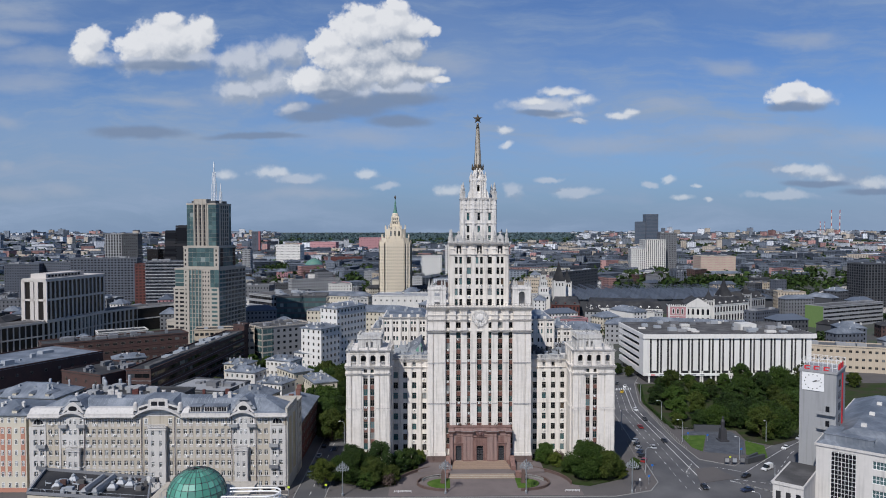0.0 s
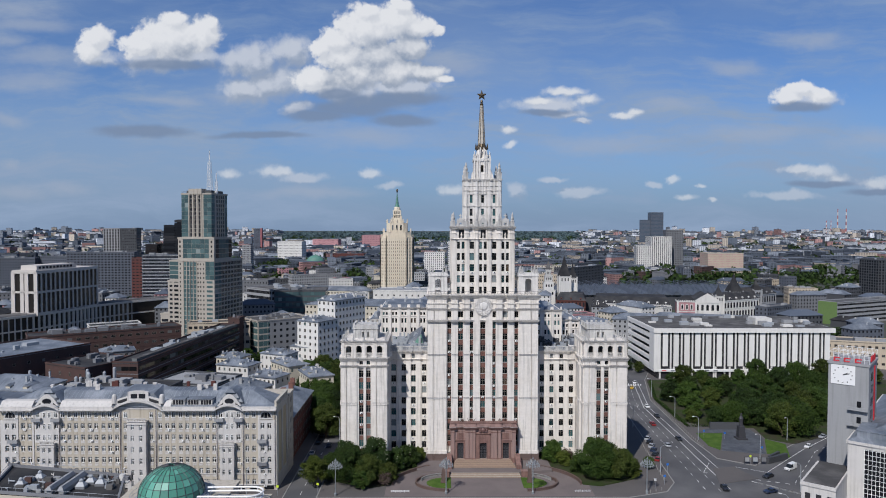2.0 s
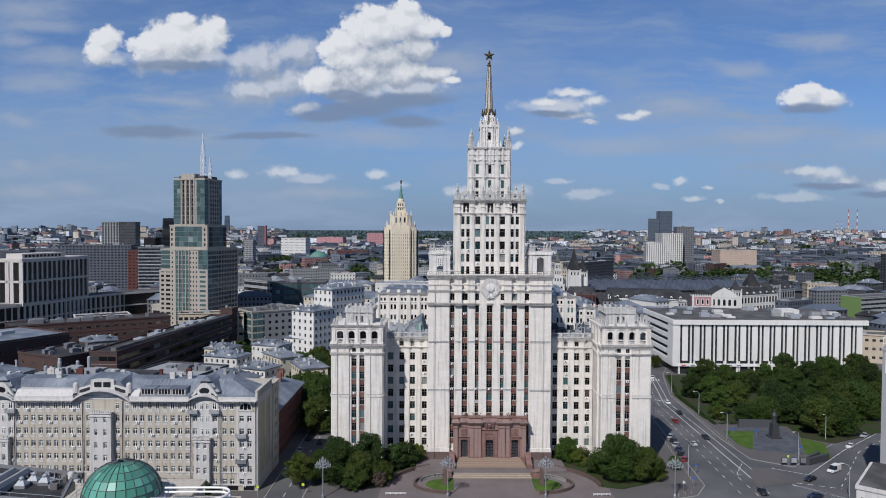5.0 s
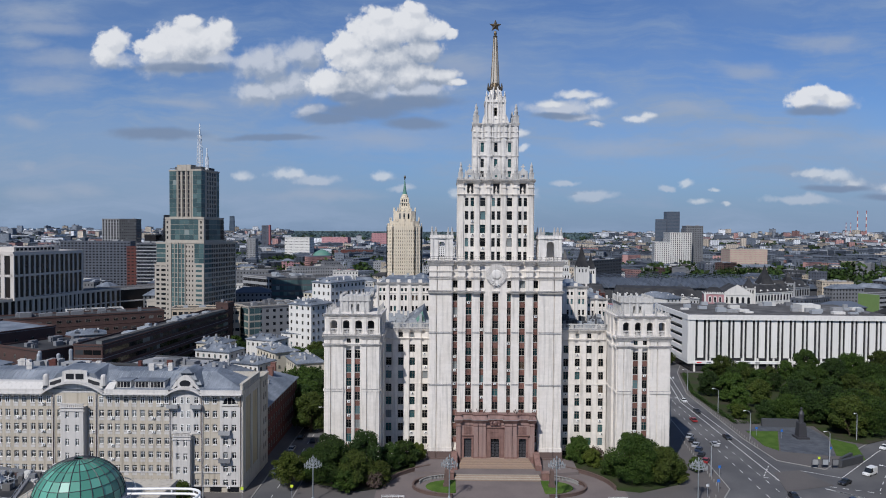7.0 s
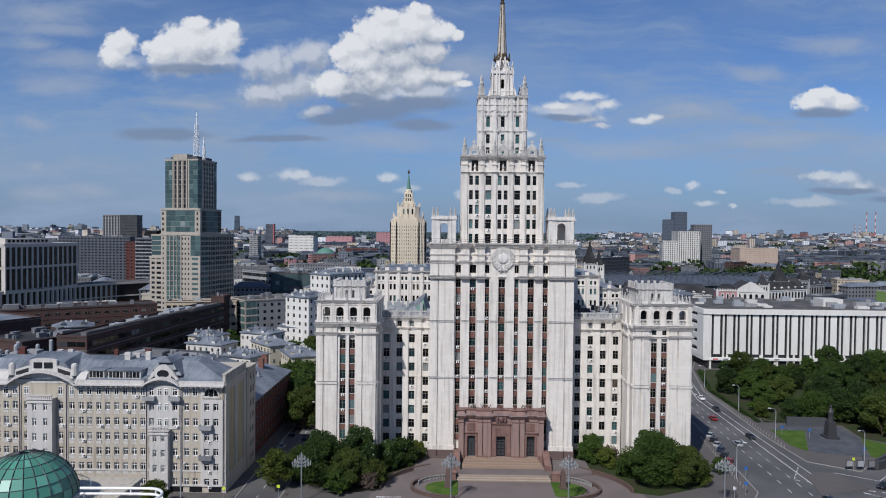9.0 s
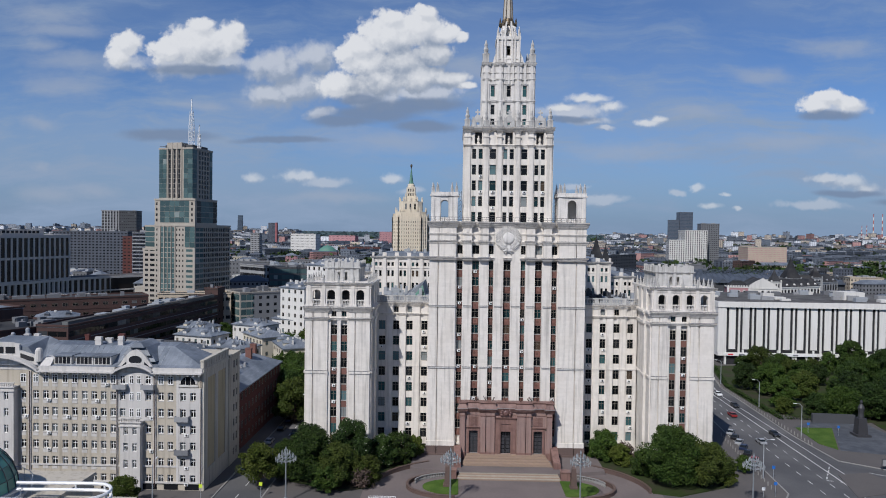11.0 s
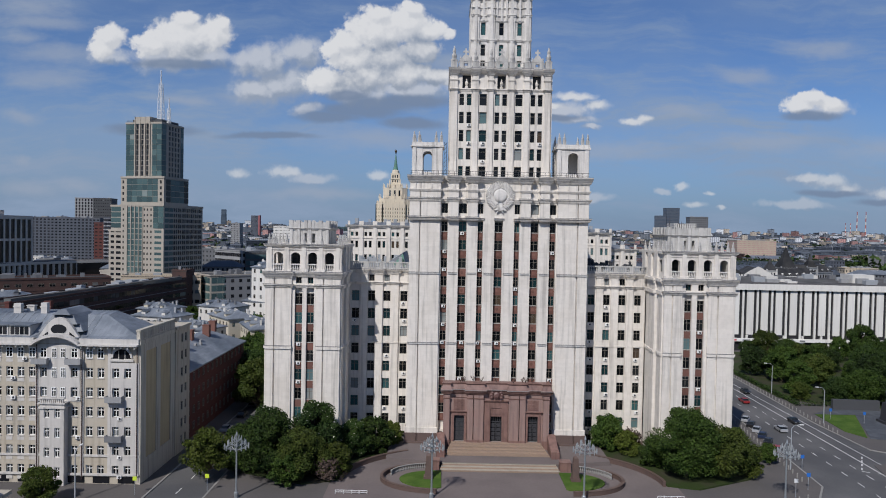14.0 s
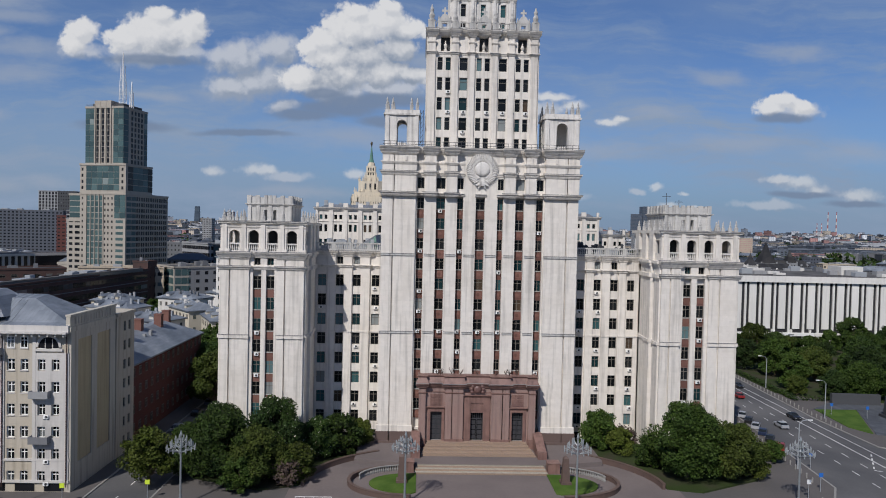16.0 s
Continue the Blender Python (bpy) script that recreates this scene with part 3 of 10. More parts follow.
def wall_grid(g, u0, u1, w0, w1, cols, rows, thick, k=0):
    """A wall in x and z, front at y = 0, with openings where a column (a, b) and a row (c, d) cross."""
    z = w0
    for c, d in sorted(rows):
        if c > z:
            g.box(u0, u1, 0, thick, z, c, k)
        x = u0
        for a, b in sorted(cols):
            if a > x:
                g.box(x, a, 0, thick, c, d, k)
            x = b
        if x < u1:
            g.box(x, u1, 0, thick, c, d, k)
        z = d
    if z < w1:
        g.box(u0, u1, 0, thick, z, w1, k)


MADE = {}


def window_mesh(w, h, frame_mat=FRAME_D, glass=GLASS, bars=1, cross=0.68):
    """A window as one welded piece, frame, mullions and transom proud of the panes: its lower middle at the origin, the room behind +y."""
    key = ("window", round(w, 2), round(h, 2), frame_mat.name, glass.name, bars, cross)
    if key not in MADE:
        bar = 0.125 if frame_mat is FRAME_W else 0.09
        x, t = w / 2, bar * 0.5
        xs = [-x, -x + bar]
        for i in range(bars):
            c = -x + w * (i + 1) / (bars + 1)
            xs += [c - t, c + t]
        xs += [x - bar, x]
        zs = [0, bar] + ([h * cross - t, h * cross + t] if cross else []) + [h - bar, h]
        verts, index, faces, kinds = [], {}, [], []

        def vert(i, j, y):
            if (i, j, y) not in index:
                index[i, j, y] = len(verts)
                verts.append((xs[i], y, zs[j]))
            return index[i, j, y]

        def deep(i, j):
            if not (0 <= i < len(xs) - 1 and 0 <= j < len(zs) - 1):
                return 0.14
            return 0.07 if i % 2 and j % 2 else 0.0

        for i in range(len(xs) - 1):
            for j in range(len(zs) - 1):
                y = deep(i, j)
                faces.append((vert(i, j, y), vert(i + 1, j, y), vert(i + 1, j + 1, y), vert(i, j + 1, y)))
                kinds.append(1 if y else 0)
                for di, dj, a, b in ((1, 0, (i + 1, j), (i + 1, j + 1)), (-1, 0, (i, j + 1), (i, j)), (0, 1, (i + 1, j + 1), (i, j + 1)), (0, -1, (i, j), (i + 1, j))):
                    q = deep(i + di, j + dj)
                    if q > y:
                        faces.append((vert(*a, y), vert(*a, q), vert(*b, q), vert(*b, y)))
                        kinds.append(0)
        g = Geo()
        g.add(verts, faces)
        g.k = kinds
        MADE[key] = g.mesh("window", [frame_mat, glass])
    return MADE[key]


def aircon_mesh():
    if "aircon" not in MADE:
        g = Geo()
        g.box(-0.42, 0.42, -0.38, -0.02, 0, 0.58, 0)
        g.m = Matrix.Translation((0.1, -0.385, 0.29)) @ Matrix.Rotation(radians(90), 4, "X")
        g.lathe([(0.23, 0), (0.23, 0.02), (0.05, 0.03)], 0, 0, 10, 1)
        g.m = Matrix()
        g.box(-0.36, -0.32, -0.34, 0, -0.12, 0, 1)
        g.box(0.32, 0.36, -0.34, 0, -0.12, 0, 1)
        MADE["aircon"] = g.mesh("air_conditioner", [FRAME_W, STEEL_D])
    return MADE["aircon"]


# ---- ground ----
G0 = -1.15


def ground_z(x, y):
    r = math.hypot(x, y - 250)
    return G0 + 62 * max(0.0, min(1.0, (r - 1300) / 3500)) ** 1.4


def build_ground():
    g = Geo()
    rings = [0, 100, 300, 600, 1000, 1300, 1600, 2000, 2400, 2800, 3200, 3600, 4000, 4400, 4800, 5400]
    n = 96
    v = [(r * math.cos(2 * math.pi * i / n), 250 + r * math.sin(2 * math.pi * i / n), 0) for r in rings for i in range(n)]
    v = [(x, y, ground_z(x, y)) for x, y, _ in v]
    g.add(v, [(j * n + i, (j + 1) * n + i, (j + 1) * n + (i + 1) % n, j * n + (i + 1) % n) for j in range(len(rings) - 1) for i in range(n)])
    solid("ground", g, EARTH, "grey-brown city ground reaching to the horizon", "ground")


build_ground()
g = Geo()
g.box(-330, 420, 20, 445, -3, -1.10)
solid("road", g, ASPHALT, "dark asphalt carriageways with worn patches", "road")

BLOCKS = [
    ("main", [(-38, 239), (64, 239), (78, 244), (83, 252), (92, 352), (104, 412), (112, 444), (-38, 444)]),
    ("flats", [(-330, 238), (-49, 238), (-48.5, 444), (-330, 444)]),
    ("park", [(108, 277), (119, 269), (138, 287), (170, 315), (235, 366), (330, 425), (330, 444), (134, 444), (121, 412), (110, 366), (107, 300)]),
    ("corner", [(420, 420), (330, 383), (226, 326), (165, 284), (143, 258), (121, 240), (103, 212), (96, 20), (420, 20)]),
    ("front", [(-330, 20), (-38, 20), (-40, 200), (-52, 219), (-330, 221)]),
]
for name, pts in BLOCKS:
    g = Geo()
    g.prism(pts, -1.2, -0.95)
    pv = solid("pavement_" + name, g, PAVE, "grey paved footway with a raised kerb", "pavement")
    g = Geo()
    for (ax, ay), (bx, by) in zip(pts, pts[1:] + pts[:1]):
        d = Vector((bx - ax, by - ay, 0))
        L = d.length
        g.m = Matrix.Translation((ax, ay, 0)) @ d.to_track_quat("X", "Z").to_matrix().to_4x4()
        g.box(0, L, -0.18, 0.18, -1.19, -0.93)
    part("kerb", g, KERB, pv, "pale granite kerb")


def arc(cx, cy, rx, ry, a0, a1, n):
    return [(cx + rx * math.cos(radians(a0 + (a1 - a0) * i / n)), cy + ry * math.sin(radians(a0 + (a1 - a0) * i / n))) for i in range(n + 1)]


def strip(g, pts, w, z0, z1, k=0):
    """A wall of width w along a line of points, joined without gaps."""
    left, right = [], []
    for i, p in enumerate(pts):
        a, b = Vector(pts[max(i - 1, 0)]), Vector(pts[min(i + 1, len(pts) - 1)])
        d = (b - a).normalized()
        nrm = Vector((-d.y, d.x)) * w / 2
        left.append((p[0] + nrm.x, p[1] + nrm.y))
        right.append((p[0] - nrm.x, p[1] - nrm.y))
    n = len(pts)
    v = [(x, y, z) for z in (z0, z1) for x, y in left + right]
    f = [(0, n, 3 * n, 2 * n), (n - 1, 3 * n - 1, 4 * n - 1, 2 * n - 1)]
    for i in range(n - 1):
        f += [(i, i + 1, n + i + 1, n + i), (2 * n + i, 3 * n + i, 3 * n + i + 1, 2 * n + i + 1), (i, 2 * n + i, 2 * n + i + 1, i + 1), (n + i, n + i + 1, 3 * n + i + 1, 3 * n + i)]
    g.add(v, f, k)


# lane markings
def dashes(name, pts, dash, gap, w, label):
    g = Geo()
    for (ax, ay), (bx, by) in zip(pts, pts[1:]):
        d = Vector((bx - ax, by - ay, 0))
        g.m = Matrix.Translation((ax, ay, 0)) @ d.to_track_quat("X", "Z").to_matrix().to_4x4()
        s = 0.0
        while s < d.length:
            g.box(s, min(s + dash, d.length), -w / 2, w / 2, -1.11, -1.092)
            s += dash + gap
    solid(name, g, PAINT, label, "road marking")


dashes("lane_line", [(100, 246), (102.5, 352), (113.5, 410)], 999, 0, 0.25, "long white line along the carriageway")
dashes("lane_line", [(96, 244), (99.5, 352), (110.5, 410)], 2.5, 4, 0.18, "worn white lane dashes")
dashes("lane_line", [(91.5, 246), (96.3, 352), (108, 410)], 2.5, 4, 0.18, "worn white lane dashes")
dashes("lane_line", [(104, 262), (105, 352), (115.5, 408)], 999, 0, 0.2, "long white line along the carriageway")
dashes("lane_line", [(125, 252), (150, 285), (200, 326)], 2.5, 4, 0.18, "worn white lane dashes")
dashes("lane_line", [(111, 268), (120, 262), (146, 287), (178, 314)], 999, 0, 0.2, "curved white edge line")
dashes("lane_line", [(103, 272), (97, 262), (110, 256), (124, 250)], 1.5, 1.5, 0.3, "white dashes across the junction")
dashes("lane_line", [(-43.8, 242), (-43.4, 313), (-45, 420)], 3, 5, 0.18, "worn white lane dashes")
for y in (228, 212):
    dashes("lane_line", [(-240, y), (260, y)], 3, 5, 0.2, "worn white lane dashes")
g = Geo()
for i in range(9):
    g.m = Matrix.Translation((104.5 + i * 1.35, 400 + i * 0.1, 0)) @ Matrix.Rotation(radians(-14), 4, "Z")
    g.box(-0.3, 0.3, -2, 2, -1.11, -1.09)
g.m = Matrix()
for i in range(12):
    g.m = Matrix.Translation((112 + i * 0.9, 252 - i * 0.95, 0)) @ Matrix.Rotation(radians(50), 4, "Z")
    g.box(-0.3, 0.3, -2, 2, -1.11, -1.09)
solid("zebra_crossing", g, PAINT, "white zebra crossing stripes on the asphalt", "road marking")

# ---- square in front of the high-rise ----
XC = 18.25
g = Geo()
g.prism([(-16, 240), (53, 240), (53, 262), (47, 273), (-10.5, 273), (-16, 262)], -1.0, -0.90)
solid("square_paving", g, PLAZA, "brownish asphalt forecourt", "pavement")
g = Geo()
g.prism([(-6, 273.4), (-6, 262), (6, 259.5), (30.5, 259.5), (42.5, 262), (42.5, 273.4)], -1.0, 0.0)
terrace = solid("terrace", g, PLAZA, "raised brown terrace before the entrance", "terrace")
steps_low = thing("lower_steps", "wide pale granite steps up to the terrace", "steps", (XC, 258, -1))
for i in range(6):
    g = Geo()
    g.box(XC - 12.0 - 0.1 * (6 - i), XC + 12.0 + 0.1 * (6 - i), 256.4 + i * 0.52, 256.95 + i * 0.52 + (0.0 if i < 5 else 0.02), -0.99, -0.90 + 0.15 * (i + 1) - 0.005)
    part("step", g, STEP_G if i % 2 else STEP, steps_low)
for s in (-1, 1):
    g = Geo()
    g.box(XC + s * 12.7, XC + s * 14.9, 257.2, 259.4, -0.98, 1.0)
    g.box(XC + s * 12.6, XC + s * 15.0, 257.1, 259.45, 1.0, 1.15)
    part("cheek_block", g, GRANITE, steps_low, "red granite block")
steps_up = thing("upper_steps", "flight of worn brown granite steps to the doors", "steps", (XC, 266, 0))
for i in range(9):
    g = Geo()
    e = 0.17 * (9 - i)
    g.box(XC - 10.0 - e, XC + 10.0 + e, 264.0 + i * 0.62, 264.64 + i * 0.62 + (0.4 if i == 8 else 0), 0.001, 0.155 * (i + 1))
    part("step", g, STEP, steps_up)
for s in (-1, 1):
    g = Geo()
    x0, x1 = XC + s * 11.6, XC + s * 13.4
    v = [(x, y, z) for x in (x0, x1) for y, z in ((262.6, 0.0), (270.2, 0.0), (270.2, 3.3), (268.8, 3.3), (263.6, 1.5), (262.6, 1.5))]
    g.add(v, [(0, 1, 2, 3, 4, 5), (11, 10, 9, 8, 7, 6)] + [(i, 6 + i, 6 + (i + 1) % 6, (i + 1) % 6) for i in range(6)])
    part("cheek_wall", g, GRANITE, steps_up, "sloping red granite side wall")

for s, cx in ((-1, 5.2), (1, 31.3)):
    a0, a1 = (95, 270) if s < 0 else (85, -90)
    bed = thing("lawn_bed", "round lawn bed ringed by a low granite wall", "flower bed", (cx, 252, -1), "lawn beds")
    g = Geo()
    lawn = [(cx + 0.8 * (-s), 247.2)] + arc(cx, 251.6, 7.6 * 1.0, 4.9, 270 if s > 0 else 270, 270 + s * 180, 18) + [(cx + 0.8 * (-s), 256.6)]
    g.prism(lawn if s > 0 else lawn[::-1], -0.95, -0.72)
    part("lawn", g, GRASS, bed, "bright green mown grass")
    g = Geo()
    strip(g, arc(cx, 251.6, 11.2, 7.4, a0, a1, 28), 0.5, -0.95, -0.1)
    strip(g, arc(cx, 251.6, 11.2, 7.4, a0, a1, 28), 0.62, -0.1, 0.02)
    part("ring_wall", g, WALL_BR, bed, "low red granite wall")
    g = Geo()
    for x, y in arc(cx, 252.2, 9.6, 6.4, a0, a0 + (a1 - a0) * 0.42, 26):
        g.lathe([(0.16, -0.93), (0.2, -0.6), (0.1, -0.3), (0.16, 0.05)], x, y, 6)
    strip(g, arc(cx, 252.2, 9.6, 6.4, a0, a0 + (a1 - a0) * 0.42, 20), 0.36, 0.05, 0.17)
    part("balustrade", g, KERB, bed, "grey stone balusters")
    ob = thing("obelisk", "tapered red granite obelisk on the lawn", "obelisk", (cx - s * (-1.8), 252, -0.8), "obelisks")
    ox = cx + s * 1.8
    g = Geo()
    g.frustum(ox - 0.75, ox + 0.75, 251.4, 252.9, -0.8, 3.9, 0.28)
    part("shaft", g, WALL_BR, ob)
    g = Geo()
    g.box(ox - 0.95, ox + 0.95, 251.2, 253.1, -0.8, -0.3)
    part("base", g, WALL_BR, ob)
    g = Geo()
    g.frustum(ox - 0.47, ox + 0.47, 251.68, 252.62, 3.9, 4.3, 0.4)
    part("cap", g, WALL_BR, ob)
    # drive wall and planted bank outside it
    line = arc(XC, 250, 32.2, 21.5, 180, 128, 22) if s < 0 else arc(XC, 250, 32.2, 21.5, 0, 52, 22)
    g = Geo()
    strip(g, line, 0.5, -0.95, 0.05)
    strip(g, line, 0.64, 0.05, 0.18)
    solid("drive_wall", g, WALL_BR, "low curved granite wall beside the drive", "wall", "")
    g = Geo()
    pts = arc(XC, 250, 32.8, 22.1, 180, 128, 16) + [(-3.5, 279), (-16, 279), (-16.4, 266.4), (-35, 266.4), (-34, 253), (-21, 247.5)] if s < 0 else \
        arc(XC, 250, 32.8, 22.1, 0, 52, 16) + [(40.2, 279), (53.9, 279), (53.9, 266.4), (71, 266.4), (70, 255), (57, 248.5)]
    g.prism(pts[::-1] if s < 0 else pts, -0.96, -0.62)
    solid("planted_bank", g, BANK, "grassy bank toned dark for shade under the trees", "lawn", "")
for x0, x1, y in ((-14, -8, 243.2), (47, 52, 243.2)):
    g = Geo()
    for z in (-0.55, -0.2):
        g.rod((x0, y, z), (x1, y, z), 0.05)
    for i in range(5):
        g.rod((x0 + (x1 - x0) * i / 4, y, -0.92), (x0 + (x1 - x0) * i / 4, y, -0.15), 0.05)
    solid("barrier_rail", g, STEEL_W, "low white tubular barrier on the forecourt", "barrier", "")

# ---- the white high-rise ----
PITCH = 4.24
hi = thing("high_rise", "pale stone stepped high-rise with a spire and a red granite portal", "high-rise", (XC, 285, -0.9))


def place_windows(parent, cols, rows, y, w=None, h=None, m=None, frame_mat=FRAME_D, glass=GLASS, bars=1, name="window", cross=0.68):
    for a, b in cols:
        for c, d in rows:
            me = window_mesh((b - a) if w is None else w, (d - c) if h is None else h, frame_mat, glass, bars, cross)
            at = Matrix.Translation(((a + b) / 2, y, c))
            part(name, me, None, parent, m=(m @ at) if m else at)


def aircons(spots, m=None):
    for x, y, z in spots:
        at = Matrix.Translation((x, y, z))
        tagged(part("air_conditioner", aircon_mesh(), None, m=(m @ at) if m else at), "small white air-conditioning unit on the facade", "air conditioner", "air conditioners")


rnd = random.Random(7)


COURSES = 0
# thin dark strips added on ledges to draw their dirt and shadow lines
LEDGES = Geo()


def cornice(g, x0, x1, y, zs, k=0, back=0.0, ends=True):
    """Courses stepping out: zs holds (z0, z1, how far it stands out)."""
    global COURSES
    COURSES += 1
    j = 0.004 * (COURSES % 9)
    last, under = None, 0.0
    for z0, z1, o in zs:
        o *= 1.25
        e = min(o, 0.6) if ends else 0
        # each course swells out from the one below it, over a thin square lip
        low = under if last is not None and abs(z0 - last) < 0.06 else 0.0
        el = min(low, 0.6) if ends else 0
        zl = z1 - min(0.16, 0.4 * (z1 - z0))
        a0, a1, b0, b1 = x0 - el - j, x1 + el + j, x0 - e - j, x1 + e + j
        f0, f1, rear = y - low - 0.3 * (o - low) - j, y - o - j, y + 0.3 + back
        g.add([(a0, f0, z0), (a1, f0, z0), (b1, f1, zl), (b0, f1, zl), (b1, f1, z1 + j), (b0, f1, z1 + j),
               (a0, rear, z0), (a1, rear, z0), (b1, rear, zl), (b0, rear, zl), (b1, rear, z1 + j), (b0, rear, z1 + j)],
              [(0, 1, 2, 3), (3, 2, 4, 5), (5, 4, 10, 11), (0, 6, 7, 1), (0, 3, 9, 6), (3, 5, 11, 9), (1, 7, 8, 2), (2, 8, 10, 4), (6, 9, 8, 7), (9, 11, 10, 8)], k)
        last, under = z1, o
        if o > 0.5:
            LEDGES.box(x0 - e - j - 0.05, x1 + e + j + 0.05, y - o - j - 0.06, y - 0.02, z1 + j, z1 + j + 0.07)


def pinnacle(g, x, y, z, s=1.0, k=0):
    g.box(x - 0.42 * s, x + 0.42 * s, y - 0.42 * s, y + 0.42 * s, z, z + 1.1 * s, k)
    g.lathe([(0.5 * s, z + 1.1 * s), (0.5 * s, z + 1.25 * s), (0.28 * s, z + 1.35 * s), (0.36 * s, z + 1.8 * s), (0.2 * s, z + 2.2 * s), (0.24 * s, z + 2.45 * s), (0.05 * s, z + 3.1 * s)], x, y, 7, k)


def pinn(parent, x, y, z, s=1.0, m=None):
    """A pinnacle as a piece of its own."""
    m = m or STONE_G
    if ("pinnacle", m.name) not in MADE:
        q = Geo()
        pinnacle(q, 0, 0, 0)
        MADE["pinnacle", m.name] = q.mesh("pinnacle", m)
    part("pinnacle", MADE["pinnacle", m.name], None, parent, m=Matrix.Translation((x, y, z)) @ Matrix.Scale(s, 4))


# centre block
YC = 273.6
CU = [(-13.25, -11.8), (-9.25, -7.4), (-4.85, -3.6), (-0.95, 0.95), (3.6, 4.85), (7.4, 9.25), (11.8, 13.25)]
CCOL = [(XC + a, XC + b) for a, b in CU]
CROWS = [(51.4 - PITCH * i - 2.3, 51.4 - PITCH * i) for i in range(11)]
g = Geo()
x0, x1 = XC - 20.6, XC + 20.6
prev = x0
for a, b in CCOL + [(x1, x1)]:
    g.box(prev, a, YC, YC + 1.3, 2.8, 52.0)
    prev = b
g.box(x0, x1, YC + 0.9, YC + 1.3, 0, 2.8)
g.box(x0, x1, YC + 1.3, 301, 0, 61.4)
for s in (-1, 1):
    a, b = sorted((XC + s * 13.55, XC + s * 18.05))
    g.box(a, b, YC - 0.45, YC, 2.8, 52.0)
    g.box(*sorted((XC + s * 18.35, XC + s * 20.6)), YC - 0.45, YC, 2.8, 52.0)
    g.box(*sorted((XC + s * 13.3, XC + s * 18.15)), YC - 0.75, YC, 2.3, 3.5)
    g.box(*sorted((XC + s * 18.25, XC + s * 20.9)), YC - 0.75, YC, 2.3, 3.5)
# attic zone: rows of small windows between ressauts
AT = [(a, b) for i, (a, b) in enumerate(CCOL) if i != 3]
g.m = Matrix.Translation((0, YC, 0))
wall_grid(g, x0, x1, 52.0, 61.4, AT, [(53.3, 55.6)], 1.3)
g.m = Matrix()
bays = [(XC + a, XC + b) for a, b in ((-20.6, -18.2), (-18.0, -13.5), (-11.6, -9.4), (-7.2, -5.0), (5.0, 7.2), (9.4, 11.6), (13.5, 18.0), (18.2, 20.6))]
for a, b in bays:
    g.box(a, b, YC - 0.95, YC, 52.0, 61.4)
    cornice(g, a, b, YC - 0.95, [(51.6, 52.1, 0.25), (52.1, 52.5, 0.5), (55.9, 56.4, 0.2), (56.4, 56.8, 0.42), (58.2, 58.8, 0.25), (60.2, 60.8, 0.35), (60.8, 61.3, 0.65), (61.3, 61.8, 0.95)])
    g.box((a + b) / 2 - 0.22, (a + b) / 2 + 0.22, YC - 1.15, YC - 0.95, 58.95, 60.0)
for a, b in CCOL:
    cornice(g, a - 0.2, b + 0.2, YC, [(51.7, 52.1, 0.2), (52.1, 52.4, 0.4), (55.9, 56.3, 0.15), (56.3, 56.7, 0.3), (58.3, 58.8, 0.15), (60.4, 60.9, 0.3), (60.9, 61.6, 0.6)], ends=False)
cornice(g, XC - 5, XC + 5, YC, [(60.3, 60.8, 0.3), (60.8, 61.3, 0.6), (61.3, 61.75, 0.9)])
g.box(x0 - 0.5, x1 + 0.5, YC - 0.5, 301.4, 61.6, 61.9)
centre = part("centre_block", g, STONE, hi)
# courses in grey stone under dark strips, for their dirt and shadow lines
prev = x0
for a, b in CCOL + [(x1, x1)]:
    for z in (39.4, 23.1):
        if prev != x0 and b != x1:
            g = Geo()
            g.box(prev + 0.25, a - 0.25, YC - 0.16, YC + 0.01, z - 0.18, z + 0.18)
            part("string_course", g, STONE_G, centre)
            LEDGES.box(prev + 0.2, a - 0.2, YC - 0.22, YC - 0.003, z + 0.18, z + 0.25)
    prev = b
for s in (-1, 1):
    for z in (39.4, 23.1):
        g = Geo()
        g.box(*sorted((XC + s * 13.5, XC + s * 20.65)), YC - 0.65, YC - 0.4, z - 0.2, z + 0.2)
        part("string_course", g, STONE_G, centre)
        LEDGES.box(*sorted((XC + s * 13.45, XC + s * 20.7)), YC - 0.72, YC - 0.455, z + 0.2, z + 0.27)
place_windows(centre, CCOL, CROWS, YC + 1.08)
place_windows(centre, AT, [(53.3, 55.6)], YC + 0.45, cross=0)
for a, b in CCOL:
    for c, d in CROWS:
        key = ("sp", round(b - a, 2))
        if key not in MADE:
            q = Geo()
            w = (b - a) / 2
            q.box(-w, w, 0, 0.3, 0, PITCH - 2.3)
            q.box(-w + 0.25, w - 0.25, -0.06, 0, 0.35, PITCH - 2.65)
            q.m = Matrix.Translation((0, -0.06, (PITCH - 2.3) / 2)) @ Matrix.Rotation(radians(90), 4, "X")
            q.lathe([(0.36, 0), (0.36, 0.05), (0.2, 0.07)], 0, 0, 10)
            q.m = Matrix()
            q.box(-w, w, -0.12, 0.3, PITCH - 2.42, PITCH - 2.3, 1)
            MADE[key] = q.mesh("spandrel", [SPANDREL, STONE_G])
        part("spandrel", MADE[key], None, centre, m=Matrix.Translation(((a + b) / 2, YC + 0.99, c - PITCH + 2.3)))
aircons([((a + b) / 2 + rnd.uniform(-0.2, 0.2), YC + 0.87, CROWS[i][0] - 0.75) for a, b in CCOL for i in range(9) if rnd.random() < 0.26])
# emblem as a plain wreath relief
g = Geo(Matrix.Translation((XC + 0.2, YC - 0.1, 57.5)) @ Matrix.Rotation(radians(90), 4, "X"))
g.lathe([(3.3, 0), (3.3, 0.12), (2.9, 0.2)], 0, 0, 36)
